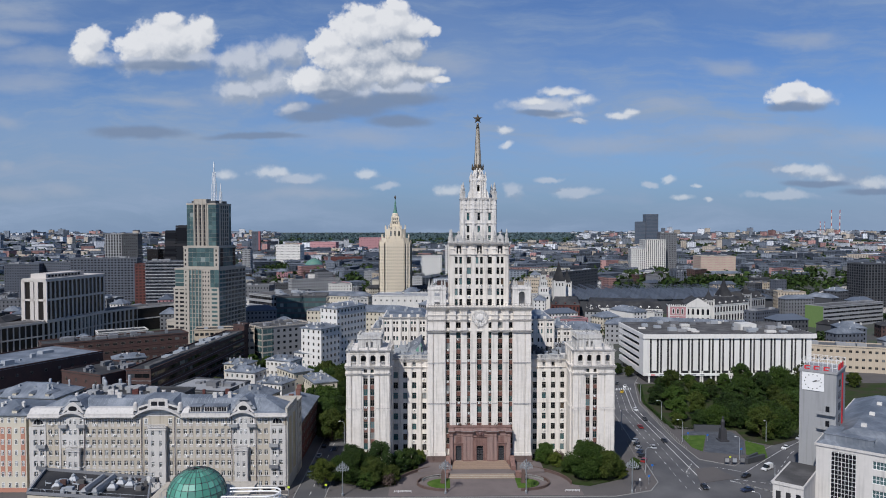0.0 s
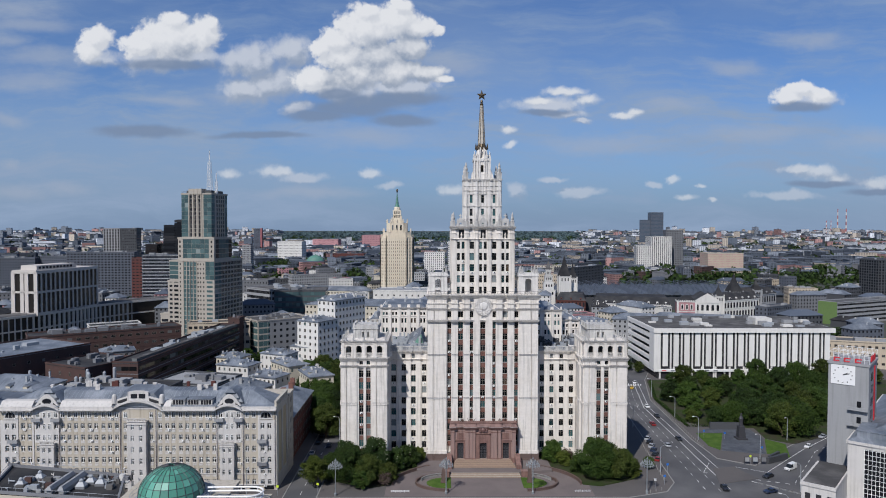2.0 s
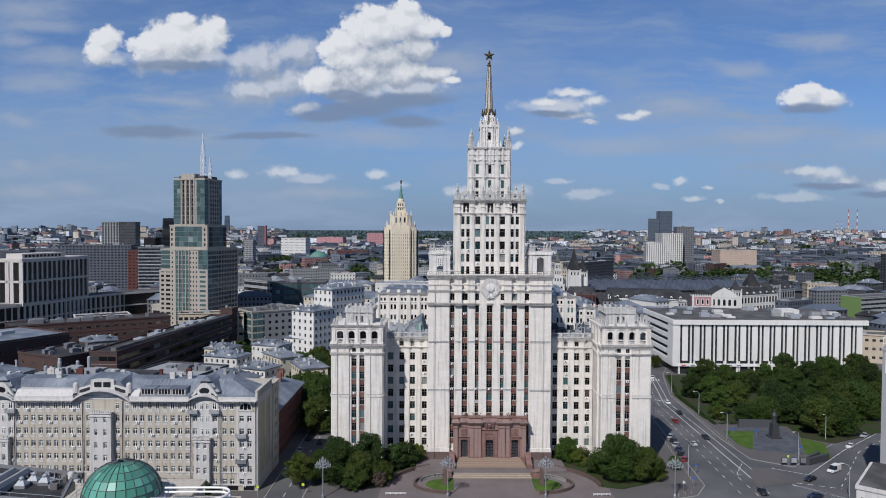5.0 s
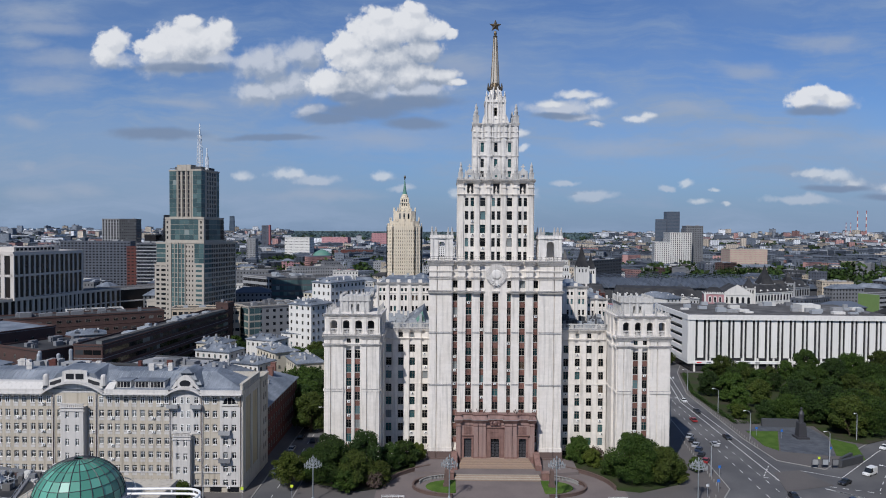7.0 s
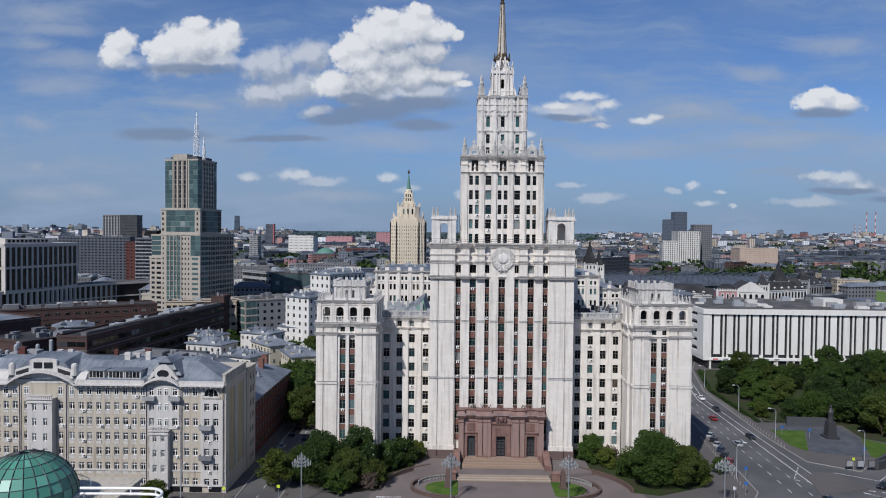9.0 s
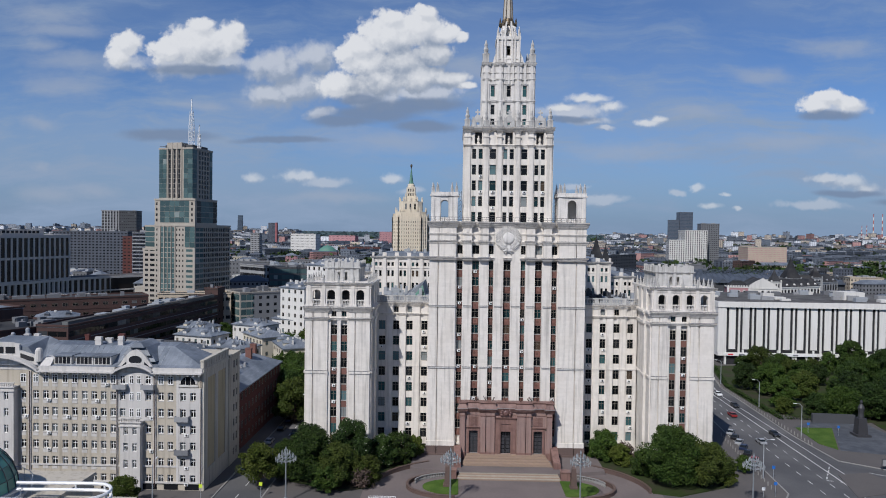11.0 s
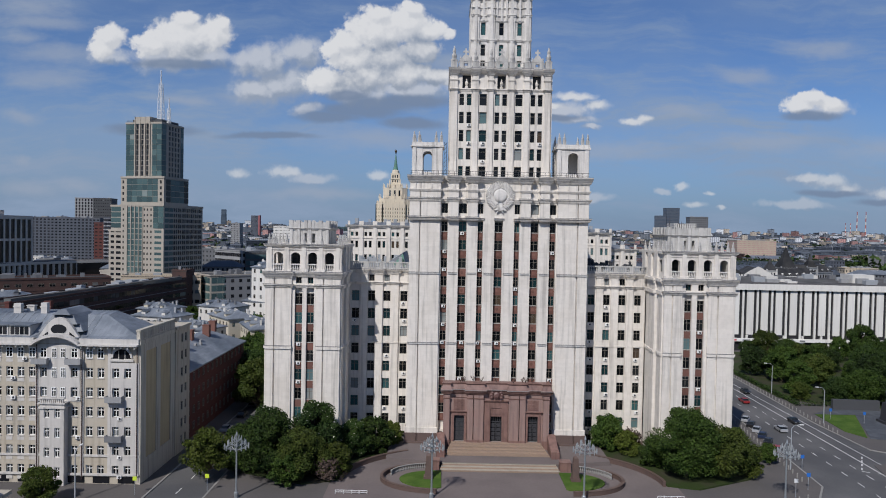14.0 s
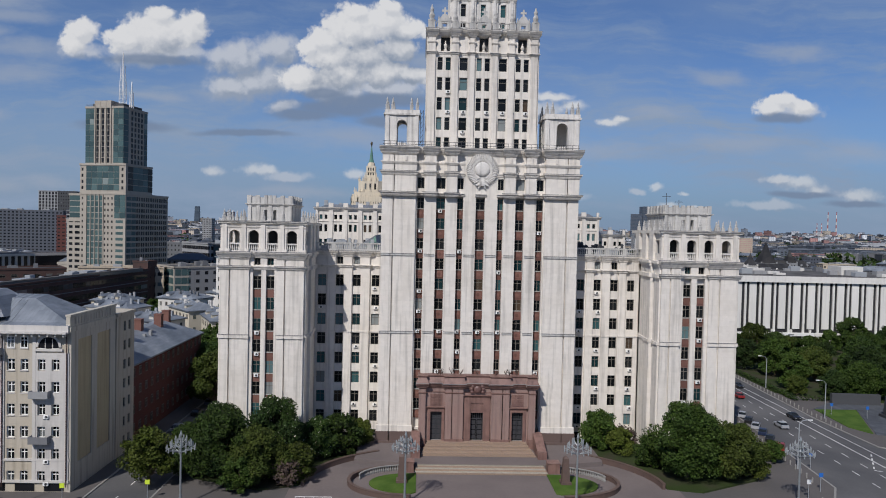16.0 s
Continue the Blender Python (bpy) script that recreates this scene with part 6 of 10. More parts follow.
    for cx, hw, top in ((0, 8.2, 32.4), (-30.2, 4.4, 31.2), (30.2, 4.4, 31.2)):
        g = Geo()
        x = C0 + cx
        if cx == 0:
            g.slab([(x - 7.6, 26.2), (x + 7.6, 26.2), (x + 7.6, 29.4), (x + 3.4, 30.6), (x + 3.4, 32.0), (x + 1.5, 32.4), (x - 1.5, 32.4), (x - 3.4, 32.0), (x - 3.4, 30.6), (x - 7.6, 29.4)], YA - 0.1, YA + 0.6)
            for e in (-1, 1):
                g.lathe([(0.8, 28.2), (0.8, 30.6), (0.6, 31.1), (0.2, 31.3)], x + e * 7.9, YA, 10)
        else:
            g.slab([(x - hw, 26.2), (x + hw, 26.2)] + [(x + hw * (1 - k / 6) * (0.93 if k else 1), 26.8 + (top - 26.8) * math.sin(k * math.pi / 12) ** 0.9) for k in range(0, 7)] + [(x - hw * (1 - k / 6) * (0.93 if k else 1), 26.8 + (top - 26.8) * math.sin(k * math.pi / 12) ** 0.9) for k in range(5, -1, -1)], YA - 0.1, YA + 0.6)
        gab = part("gable", g, GREYP, ap, "curved plaster gable")
        g = Geo()
        if cx == 0:
            g.box(x - 2.4, x - 0.25, YA - 0.2, YA - 0.1, 29.9, 31.4)
            g.box(x + 0.25, x + 2.4, YA - 0.2, YA - 0.1, 29.9, 31.4)
            for e in (-1, 1):
                g.slab([(x + e * 3.7, 28.6), (x + e * 6.8, 28.2), (x + e * 6.8, 29.0), (x + e * 3.7, 30.0)][::e], YA - 0.2, YA - 0.1)
        else:
            g.slab([(x + 1.5 * math.cos(t * math.pi / 10), 28.9 + 0.95 * math.sin(t * math.pi / 10)) for t in range(20)], YA - 0.2, YA - 0.1)
            for e in (-1, 1):
                g.slab([(x + e * 2.0, 27.2), (x + e * 3.5, 27.2), (x + e * 2.1, 28.4)][::e], YA - 0.2, YA - 0.1)
        part("gable_window", g, GLASS_B, gab, "dark gable windows")
    # roof: front slope, flat ridge, rear slope, with standing seams
    g = Geo()
    xa, xb = C0 - 45.6, C0 + 45.6
    prof = [(YA - 0.7, 27.3), (YA + 1.0, 27.6), (YA + 6.5, 31.0), (YA + 10.5, 31.4), (262.8, 26.2)]
    v = [(x + (9.0 if i in (2, 3) else 0.6 if i == 1 else 0) * e, y, z) for x, e in ((xa, 1), (xb, -1)) for i, (y, z) in enumerate(prof)]
    n = len(prof)
    g.add(v, [(i, n + i, n + i + 1, i + 1) for i in range(n - 1)] + [tuple(range(n)), tuple(range(2 * n - 1, n - 1, -1))])
    x = xa + 9.4
    while x < xb - 9:
        for (y0, z0), (y1, z1) in zip(prof[:-1], prof[1:]):
            g.rod((x, y0, z0 + 0.02), (x, y1, z1 + 0.02), 0.05, 3, 1)
        x += 1.25 if int(x) % 3 else 1.6
    for cx in (-30.2, 30.2):
        xx = C0 + cx
        pts = [(4.4, 28.4), (3.2, 29.8), (1.8, 31.6), (0.5, 32.6)]
        for (ra, za), (rb_, zb) in zip(pts, pts[1:]):
            g.add([(xx - ra, YA + 0.5, za), (xx + ra, YA + 0.5, za), (xx + ra, YA + 9, za), (xx - ra, YA + 9, za), (xx - rb_, YA + 1.5, zb), (xx + rb_, YA + 1.5, zb), (xx + rb_, YA + 8, zb), (xx - rb_, YA + 8, zb)],
                  [(0, 1, 5, 4), (1, 2, 6, 5), (2, 3, 7, 6), (3, 0, 4, 7), (4, 5, 6, 7)])
    g.add([(C0 - 8, YA + 0.5, 27.6), (C0 + 8, YA + 0.5, 27.6), (C0 + 5, YA + 0.5, 31.4), (C0 - 5, YA + 0.5, 31.4), (C0 - 8, YA + 9, 31.3), (C0 + 8, YA + 9, 31.3), (C0 + 5, YA + 9, 32.6), (C0 - 5, YA + 9, 32.6)],
          [(0, 1, 2, 3), (1, 5, 6, 2), (5, 4, 7, 6), (4, 0, 3, 7), (3, 2, 6, 7)])
    part("roof", g, [METAL_ROOF, STEEL_G], ap, "blue-grey standing-seam sheet roof")
    for d in (13.2, 18.2, 22.4, -13.2, -18.2, -22.4):
        g = Geo()
        x = C0 + d
        g.box(x - 2.0, x + 2.0, YA + 0.4, YA + 4.5, 27.3, 29.4)
        g.box(x - 2.2, x + 2.2, YA + 0.1, YA + 5.5, 29.4, 29.6, 1)
        for i in range(4):
            g.box(x - 1.75 + i * 0.9, x - 1.05 + i * 0.9, YA + 0.32, YA + 0.4, 27.7, 29.2, 2)
        if d > 0:
            part("dormer", g, [GREYP, METAL_ROOF, GLASS_B], ap, "glazed attic dormer")
    for i in range(16):
        x, y = C0 + rnd.uniform(-42, 42), YA + rnd.uniform(7, 15)
        g = Geo()
        w = rnd.uniform(0.4, 0.8)
        g.box(x - w, x + w, y - 0.45, y + 0.45, 27, 32.2 + rnd.uniform(0, 1.0))
        g.box(x - w - 0.1, x + w + 0.1, y - 0.55, y + 0.55, 32.2, 32.4)
        part("chimney", g, BRICK if i % 5 == 0 else GREYP, ap, "plastered chimney stack")
    # end wall with sunk cream panels, parapet, rear stair part
    XE = C0 + 45.7
    g = Geo()
    g.box(XE, XE + 0.3, YA, 262.8, Z0, 3.4)
    g.box(XE, XE + 0.3, YA, 262.8, 24.6, 26.2)
    for y0, y1 in ((YA, 248.4), (253.4, 255.4), (260.6, 262.8)):
        g.box(XE, XE + 0.3, y0, y1, 3.4, 24.6)
    g.box(XE - 0.6, XE + 0.5, YA - 0.6, 262.9, 26.2, 27.0)
    g.box(XE - 0.4, XE + 0.3, YA - 0.4, 262.8, 27.0, 28.8)
    g.box(XE - 0.5, XE + 0.45, YA - 0.5, 262.9, 28.8, 29.1)
    for i in range(14):
        g.box(XE + 0.3, XE + 0.42, YA + 1.2 + i * 1.1, YA + 1.7 + i * 1.1, 27.3, 28.5)
    part("end_wall", g, ENDWALL, ap, "blank beige-grey end wall with a parapet")
    for y0, y1 in ((248.4, 253.4), (255.4, 260.6)):
        g = Geo()
        g.box(XE - 0.02, XE + 0.12, y0, y1, 3.4, 24.6)
        part("end_panel", g, OCHRE, ap, "sunk ochre plaster panel")
    rc = [(3.2, 4.2), (5.4, 6.4)]
    mr = Matrix.Translation((XE + 0.5, 262.8, 0)) @ Matrix.Rotation(radians(90), 4, "Z")
    g = Geo(mr)
    wall_grid(g, 0, 8.2, Z0, 26.6, rc, rows, 0.4)
    g.m = Matrix()
    g.box(XE - 12, XE + 0.1, 262.8, 271, Z0, 26.4)
    g.box(XE - 12.2, XE + 0.8, 262.6, 271.2, 26.6, 27.2)
    rear = part("rear_stair_wing", g, CREAM, ap, "rear wing with a flat parapet")
    place_windows(rear, rc, rows, 0.2, m=mr, frame_mat=FRAME_D, glass=GLASS_H)
    # shop fronts
    g = Geo()
    for i in range(19):
        x = C0 - 44 + i * 4.85
        if abs(x - C0) > 3.5 and abs(abs(x - C0) - 29.7) > 2.6:
            g.box(x - 1.6, x + 1.6, YA - 0.03, YA + 0.05, Z0 + 0.2, 0.45)
    part("shop_glazing", g, GLASS_B, ap, "dark shop windows", kind="stuff")
    g = Geo()
    for x in (C0 + 5.9, C0 + 26.1, C0 + 34.8, C0 + 45.4, C0 - 26.1, C0 - 5.9):
        g.rod((x, YA - 0.35, 0), (x, YA - 0.35, 26.0), 0.09, 5)
    part("downpipe", g, BROWN, ap, "rusty downpipes", kind="stuff")
    aircons([(C0 + rnd.choice(offs) + 0.85, YA - 0.02, rnd.choice(rows)[0] - 0.5) for i in range(46)])


apartment_house()


# ---- plain houses ----
def house(name, label, category, cx, cy, w, d, h, rot=0.0, wall=GREYB, roof=ROOF_MID, floors=5, bays=8, side=4, win=(1.3, 1.7), glass=GLASS_B, shape="flat", z0=None, ribbon=False, group="", trim=None, clutter=5, base=0.8, rise=None, dormers=True):
    """A house in its own axes: front towards -y; walls, windows, roof, chimneys or roof plant."""
    z0 = G0 if z0 is None else z0
    r = random.Random(int(cx * 7 + cy * 13))
    th = thing(name, label, category, (cx, cy, z0), group)
    m = Matrix.Translation((cx, cy, z0)) @ Matrix.Rotation(radians(rot), 4, "Z")
    g = Geo(m)
    X, Y = w / 2, d / 2
    g.box(-X, X, -Y, Y, -3, h)
    part("wall", g, wall, th)
    g = Geo(m)
    near = cy < 480
    fh = (h - base) / floors
    for f in range(floors):
        z = base + f * fh + (fh - win[1]) * 0.5
        if ribbon:
            for a, b, c, e in ((-X + 0.6, X - 0.6, -Y - 0.06, -Y + 0.1), (-X - 0.06, -X + 0.1, -Y + 0.6, Y - 0.6), (X - 0.1, X + 0.06, -Y + 0.6, Y - 0.6)):
                n = max(1, int(max(b - a, e - c) / 3.2))
                for i in range(n):
                    if b - a > e - c:
                        g.box(a + (b - a) * i / n + 0.1, a + (b - a) * (i + 1) / n - 0.1, c, e, z, z + win[1])
                    else:
                        g.box(a, b, c + (e - c) * i / n + 0.1, c + (e - c) * (i + 1) / n - 0.1, z, z + win[1])
        elif near:
            me = window_mesh(win[0], win[1], FRAME_W if glass is GLASS_H else FRAME_D, GLASS_H if glass is GLASS_B else glass)
            for i in range(bays):
                part("window", me, None, th, m=m @ Matrix.Translation((-X + (i + 0.5) * w / bays, -Y - 0.1, z)))
            for i in range(side):
                y = -Y + (i + 0.5) * d / side
                part("window", me, None, th, m=m @ Matrix.Translation((X + 0.1, y, z)) @ Matrix.Rotation(radians(90), 4, "Z"))
                part("window", me, None, th, m=m @ Matrix.Translation((-X - 0.1, y, z)) @ Matrix.Rotation(radians(-90), 4, "Z"))
        else:
            for i in range(bays):
                x = -X + (i + 0.5) * w / bays
                g.box(x - win[0] / 2, x + win[0] / 2, -Y - 0.05, -Y + 0.1, z, z + win[1])
            for i in range(side):
                y = -Y + (i + 0.5) * d / side
                g.box(-X - 0.05, -X + 0.1, y - win[0] / 2, y + win[0] / 2, z, z + win[1])
                g.box(X - 0.1, X + 0.05, y - win[0] / 2, y + win[0] / 2, z, z + win[1])
    if g.f:
        part("glazing", g, glass, th, "rows of dark windows", kind="stuff")
    if trim:
        g = Geo(m)
        for f in range(floors + 1):
            z = base + f * fh
            g.box(-X - 0.15, X + 0.15, -Y - 0.15, Y + 0.15, z - 0.12, z + 0.18)
        part("floor_band", g, trim, th, "pale floor bands", kind="stuff")
    g = Geo(m)
    if shape == "hip":
        k = min(X, Y)
        rr = rise or min(k * 0.6, 4.0)
        g.frustum(-X - 0.5, X + 0.5, -Y - 0.5, Y + 0.5, h, h + rr, k * 0.92)
        g.box(-X - 0.6, X + 0.6, -Y - 0.6, Y + 0.6, h - 0.35, h)
        for i in range(clutter):
            x, y = r.uniform(-X * 0.8, X * 0.8), r.uniform(-Y * 0.5, Y * 0.5)
            g.box(x - 0.4, x + 0.4, y - 0.3, y + 0.3, h + 0.3, h + rr * 0.7 + r.uniform(0.5, 1.2), 1)
            if near and dormers and i % 2:
                a, b, e = r.uniform(-X * 0.85, X * 0.85), r.uniform(0.3, 0.5), r.choice((-1, 1))
                g.box(a - b, a + b, e * Y * 0.5 - b * 0.7, e * Y * 0.5 + b * 0.7, h + 0.2, h + rr + r.uniform(0.2, 0.9), 1)
                g.box(a - b - 0.1, a + b + 0.1, e * Y * 0.5 - b * 0.7 - 0.1, e * Y * 0.5 + b * 0.7 + 0.1, h + rr + 0.05, h + rr + 0.2, 1)
        if near and dormers and min(X, Y) > 4:
            for i in range(max(2, int(w / 7))):
                a = -X + (i + 0.5) * w / max(2, int(w / 7))
                g.box(a - 0.9, a + 0.9, -Y + 0.6, -Y * 0.3, h, h + 1.5, 2)
                g.add([(a - 1.15, -Y + 0.4, h + 1.45), (a + 1.15, -Y + 0.4, h + 1.45), (a + 1.15, -Y * 0.2, h + 1.45), (a - 1.15, -Y * 0.2, h + 1.45), (a, -Y + 0.4, h + 2.3), (a, -Y * 0.2, h + 2.3)], [(0, 1, 4), (1, 2, 5, 4), (2, 3, 5), (3, 0, 4, 5), (3, 2, 1, 0)])
    else:
        g.box(-X - 0.2, X + 0.2, -Y - 0.2, Y + 0.2, h, h + 0.25)
        for a in (-1, 1):
            g.box(-X - 0.25, X + 0.25, a * Y - 0.25, a * Y + 0.25, h + 0.25, h + 1.0, 2)
            g.box(a * X - 0.25, a * X + 0.25, -Y, Y, h + 0.25, h + 1.0, 2)
        for i in range(clutter):
            x, y, s, q = r.uniform(-X * 0.75, X * 0.75), r.uniform(-Y * 0.7, Y * 0.7), r.uniform(0.5, max(1.0, min(3.5, w * 0.1))), r.uniform(0.8, 2.6)
            g.box(x - s, x + s, y - s * 0.7, y + s * 0.7, h + 0.25, h + 0.25 + q, 1)
    part("roof", g, [roof, WHITEP if shape == "hip" and r.random() < 0.5 else r.choice([GREYC, GREYB, STEEL_G]), wall], th)
    return th


def quad(px, py, qx, qy, depth):
    """Centre, width and turn of a house whose front edge runs from p to q."""
    dx, dy = qx - px, qy - py
    L = math.hypot(dx, dy)
    rot = math.degrees(math.atan2(dy, dx))
    return ((px + qx) / 2 - dy / L * depth / 2, (py + qy) / 2 + dx / L * depth / 2, L, depth, rot)


# salmon and cream house next to the apartment house
sa = house("corner_house", "cream and salmon plaster house beside the apartment house", "apartment house", -158.2, 256, 26.5, 20, 28, 0, YELLOW, METAL_ROOF, 7, 11, 5, (1.0, 1.9), GLASS_H, "hip", rise=3.0)
g = Geo()
for i in range(11):
    x = -158.2 - 13.25 + (i + 0.5) * 26.5 / 11
    if i % 3:
        g.box(x - 0.8, x + 0.8, 245.975, 246.0, 5.0, 22.4)
g.box(-171.4, -145, 245.88, 246.0, -1, 0.6)
part("facade_panelling", g, ORANGE, sa, "salmon plaster panels", kind="stuff")

# brick row along the side street
cx, cy, w, d, rot = quad(-53.5, 273, -53.5, 319, 17)
br = house("brick_row", "long dark red brick building with a sheet roof", "brick building", cx, cy, w, d, 16.4, rot, BRICK, METAL_ROOF, 4, 14, 4, (1.2, 1.9), BROWN, "hip", clutter=4, rise=4.0, dormers=False)
for y in (284, 295, 305, 313):
    g = Geo()
    g.box(-63 + (y % 3), -61.2 + (y % 3), y, y + 1.6, 17, 21.6)
    g.box(-63.1 + (y % 3), -61.1 + (y % 3), y - 0.1, y + 1.7, 21.6, 21.8)
    part("chimney", g, SPANDREL, br, "orange brick chimney")

# foreground house with the green glass dome
def dome_house():
    dh = thing("dome_house", "low house with a green glass dome and plant on its roof", "house", (-62.5, 181, G0))
    g = Geo()
    g.box(-75, -50, 170, 194, -1, 21.0)
    g.box(-75.3, -49.7, 169.7, 194.3, 21.0, 21.5)
    part("wall", g, CREAM, dh)
    g = Geo()
    g.lathe([(8.6, 21.5), (8.6, 22.3), (7.9, 22.3), (7.9, 23.0)], -62.5, 181.5, 28)
    part("drum", g, STEEL_G, dh, "grey drum ring")
    n, rings, R = 24, 6, 7.6
    lat = [i * 84 / rings for i in range(rings + 1)]
    for j in range(rings):
        for i in range(n):
            g = Geo()
            pts = []
            for a, b in ((i, j), (i + 1, j), (i + 1, j + 1), (i, j + 1)):
                A, L = 2 * math.pi * a / n, radians(lat[b])
                pts.append((-62.5 + R * math.cos(L) * math.cos(A), 181.5 + R * math.cos(L) * math.sin(A), 22.8 + R * 0.93 * math.sin(L)))
            c = Vector((-62.5, 181.5, 22.8))
            pts = [Vector(p) for p in pts]
            inner = [p + (c - p).normalized() * 0.12 for p in pts]
            g.add([tuple(p) for p in pts + inner], [(0, 1, 2, 3), (7, 6, 5, 4), (0, 4, 5, 1), (1, 5, 6, 2), (2, 6, 7, 3), (3, 7, 4, 0)])
            part("pane", g, COPPER, dh)
    g = Geo()
    for i in range(n):
        A = 2 * math.pi * i / n
        P = [(-62.5 + (R + 0.04) * math.cos(radians(t)) * math.cos(A), 181.5 + (R + 0.04) * math.cos(radians(t)) * math.sin(A), 22.8 + (R + 0.04) * 0.93 * math.sin(radians(t))) for t in range(0, 85, 12)]
        for a, b in zip(P, P[1:]):
            g.rod(a, b, 0.07, 4)
    for L in lat[1:]:
        P = [(-62.5 + (R + 0.04) * math.cos(radians(L)) * math.cos(2 * math.pi * i / n), 181.5 + (R + 0.04) * math.cos(radians(L)) * math.sin(2 * math.pi * i / n), 22.8 + (R + 0.04) * 0.93 * math.sin(radians(L))) for i in range(n + 1)]
        for a, b in zip(P, P[1:]):
            g.rod(a, b, 0.06, 4)
    part("ribs", g, STEEL_D, dh, "dark glazing bars")
    g = Geo()
    for R2, z in ((9.3, 22.6), (9.3, 23.5)):
        P = [(-62.5 + R2 * math.cos(t * math.pi / 18), 181.5 + R2 * math.sin(t * math.pi / 18), z) for t in range(37)]
        for a, b in zip(P, P[1:]):
            g.rod(a, b, 0.06, 4)
    for t in range(0, 36, 2):
        x, y = -62.5 + 9.3 * math.cos(t * math.pi / 18), 181.5 + 9.3 * math.sin(t * math.pi / 18)
        g.rod((x, y, 21.5), (x, y, 23.5), 0.05, 4)
    part("railing", g, STEEL_G, dh, "thin grey railing round the dome")
    g = Geo()
    P = [(-54.5, 176.2, 24.2), (-46, 176.0, 24.3)] + [(-43.0 + 3.0 * math.sin(radians(t)), 179.0 - 3.0 * math.cos(radians(t)), 24.3) for t in range(0, 181, 20)] + [(-46, 182, 24.3), (-54, 182, 24.2)]
    for z in (0, -0.9):
        for a, b in zip(P, P[1:]):
            g.rod((a[0], a[1], a[2] + z), (b[0], b[1], b[2] + z), 0.22, 6)
    for a in P[::2]:
        g.rod((a[0], a[1], 23.2), (a[0], a[1], 24.3), 0.14, 5)
    for x in (-52, -48):
        g.rod((x, 176.1, 21.5), (x, 176.1, 24.2), 0.14, 5)
    g.box(-50, -39.5, 173, 186, 20.6, 21.0, 1)
    for x in (-49, -41):
        g.box(x - 0.4, x + 0.4, 174, 185, -1, 20.6, 1)
    part("roof_frame", g, [STEEL_W, CREAM], dh, "white tubular roof frame")
    # the lower roof next to it
    rf = thing("flat_roof_house", "flat-roofed house with dark roofing and skylights", "house", (-97, 196, G0))
    g = Geo()
    P = [(-117.5, 209), (-82.5, 201), (-76.5, 184), (-112, 190)]
    g.prism(P[::-1], -1, 19.6)
    part("wall", g, YELLOW, rf)
    g = Geo()
    g.prism(P[::-1], 19.6, 19.9)
    part("roof", g, ROOF_BLACK, rf, "patched dark bitumen roof")
    g = Geo()
    for a, b in zip(P, P[1:] + P[:1]):
        strip(g, [a, b], 0.5, 19.9, 20.6)
    part("parapet", g, GREYB, rf, "grey parapet")
    g = Geo()
    for a, b in zip(P, P[1:] + P[:1]):
        g.rod((*a, 21.5), (*b, 21.5), 0.05, 4)
        for k in range(9):
            x, y = a[0] + (b[0] - a[0]) * k / 9, a[1] + (b[1] - a[1]) * k / 9
            g.rod((x, y, 20.6), (x, y, 21.5), 0.04, 4)
    part("roof_rail", g, STEEL_G, rf, "thin roof railing")
    for x, y in ((-104, 199), (-106, 194), (-89, 196), (-86, 195), (-90, 193)):
        g = Geo()
        g.box(x - 1.2, x + 1.2, y - 1.0, y + 1.0, 19.9, 20.6)
        g.frustum(x - 1.2, x + 1.2, y - 1.0, y + 1.0, 20.6, 21.6, 0.7, 1)
        g.lathe([(0.5, 21.6), (0.55, 22.0), (0.1, 22.4)], x, y, 8, 1)
        part("skylight", g, [GREYB, STEEL_G], rf, "small grey capped roof vent")
    for x in (-95.5, -92.5):
        g = Geo()
        g.box(x - 0.6, x + 0.6, 188, 199, 20.0, 21.3)
        g.frustum(x - 0.8, x + 0.8, 187.5, 199.5, 21.3, 22.2, 0.5)
        part("roof_duct", g, GREYC, rf, "pale rooftop duct")
    rr = random.Random(17)
    for i in range(14):
        x, y = rr.uniform(-111, -82), rr.uniform(191, 200)
        g = Geo()
        dx, dy, z = rr.uniform(-5, 5), rr.uniform(-2, 2), rr.uniform(20.2, 20.9)
        g.rod((x, y, z), (x + dx, y + dy, z), rr.uniform(0.06, 0.2), 6)
        g.rod((x, y, 19.9), (x, y, z + rr.uniform(0.1, 1.2)), 0.09, 6)
        part("roof_pipe", g, STEEL_G if i % 3 else WHITEP, rf, "rooftop pipe run")
    for i in range(44):
        x, y = rnd.uniform(-112, -80), rnd.uniform(190, 201)
        g = Geo()
        s = rnd.uniform(0.25, 1.1)
        g.box(x - s, x + s, y - s * 0.6, y + s * 0.6, 19.9, 20.1 + rnd.uniform(0, 1.4))
        part("roof_unit", g, rnd.choice([STEEL_G, BROWN, GREYB, ROOF_DARK, WHITEP, GREYC]), rf, "small rooftop unit")
    # narrow yard house between
    house("yard_house", "dark low yard house behind the dome", "house", -79, 212, 14, 12, 12, -12, GREYB, ROOF_DARK, 3, 4, 3, clutter=4)


dome_house()


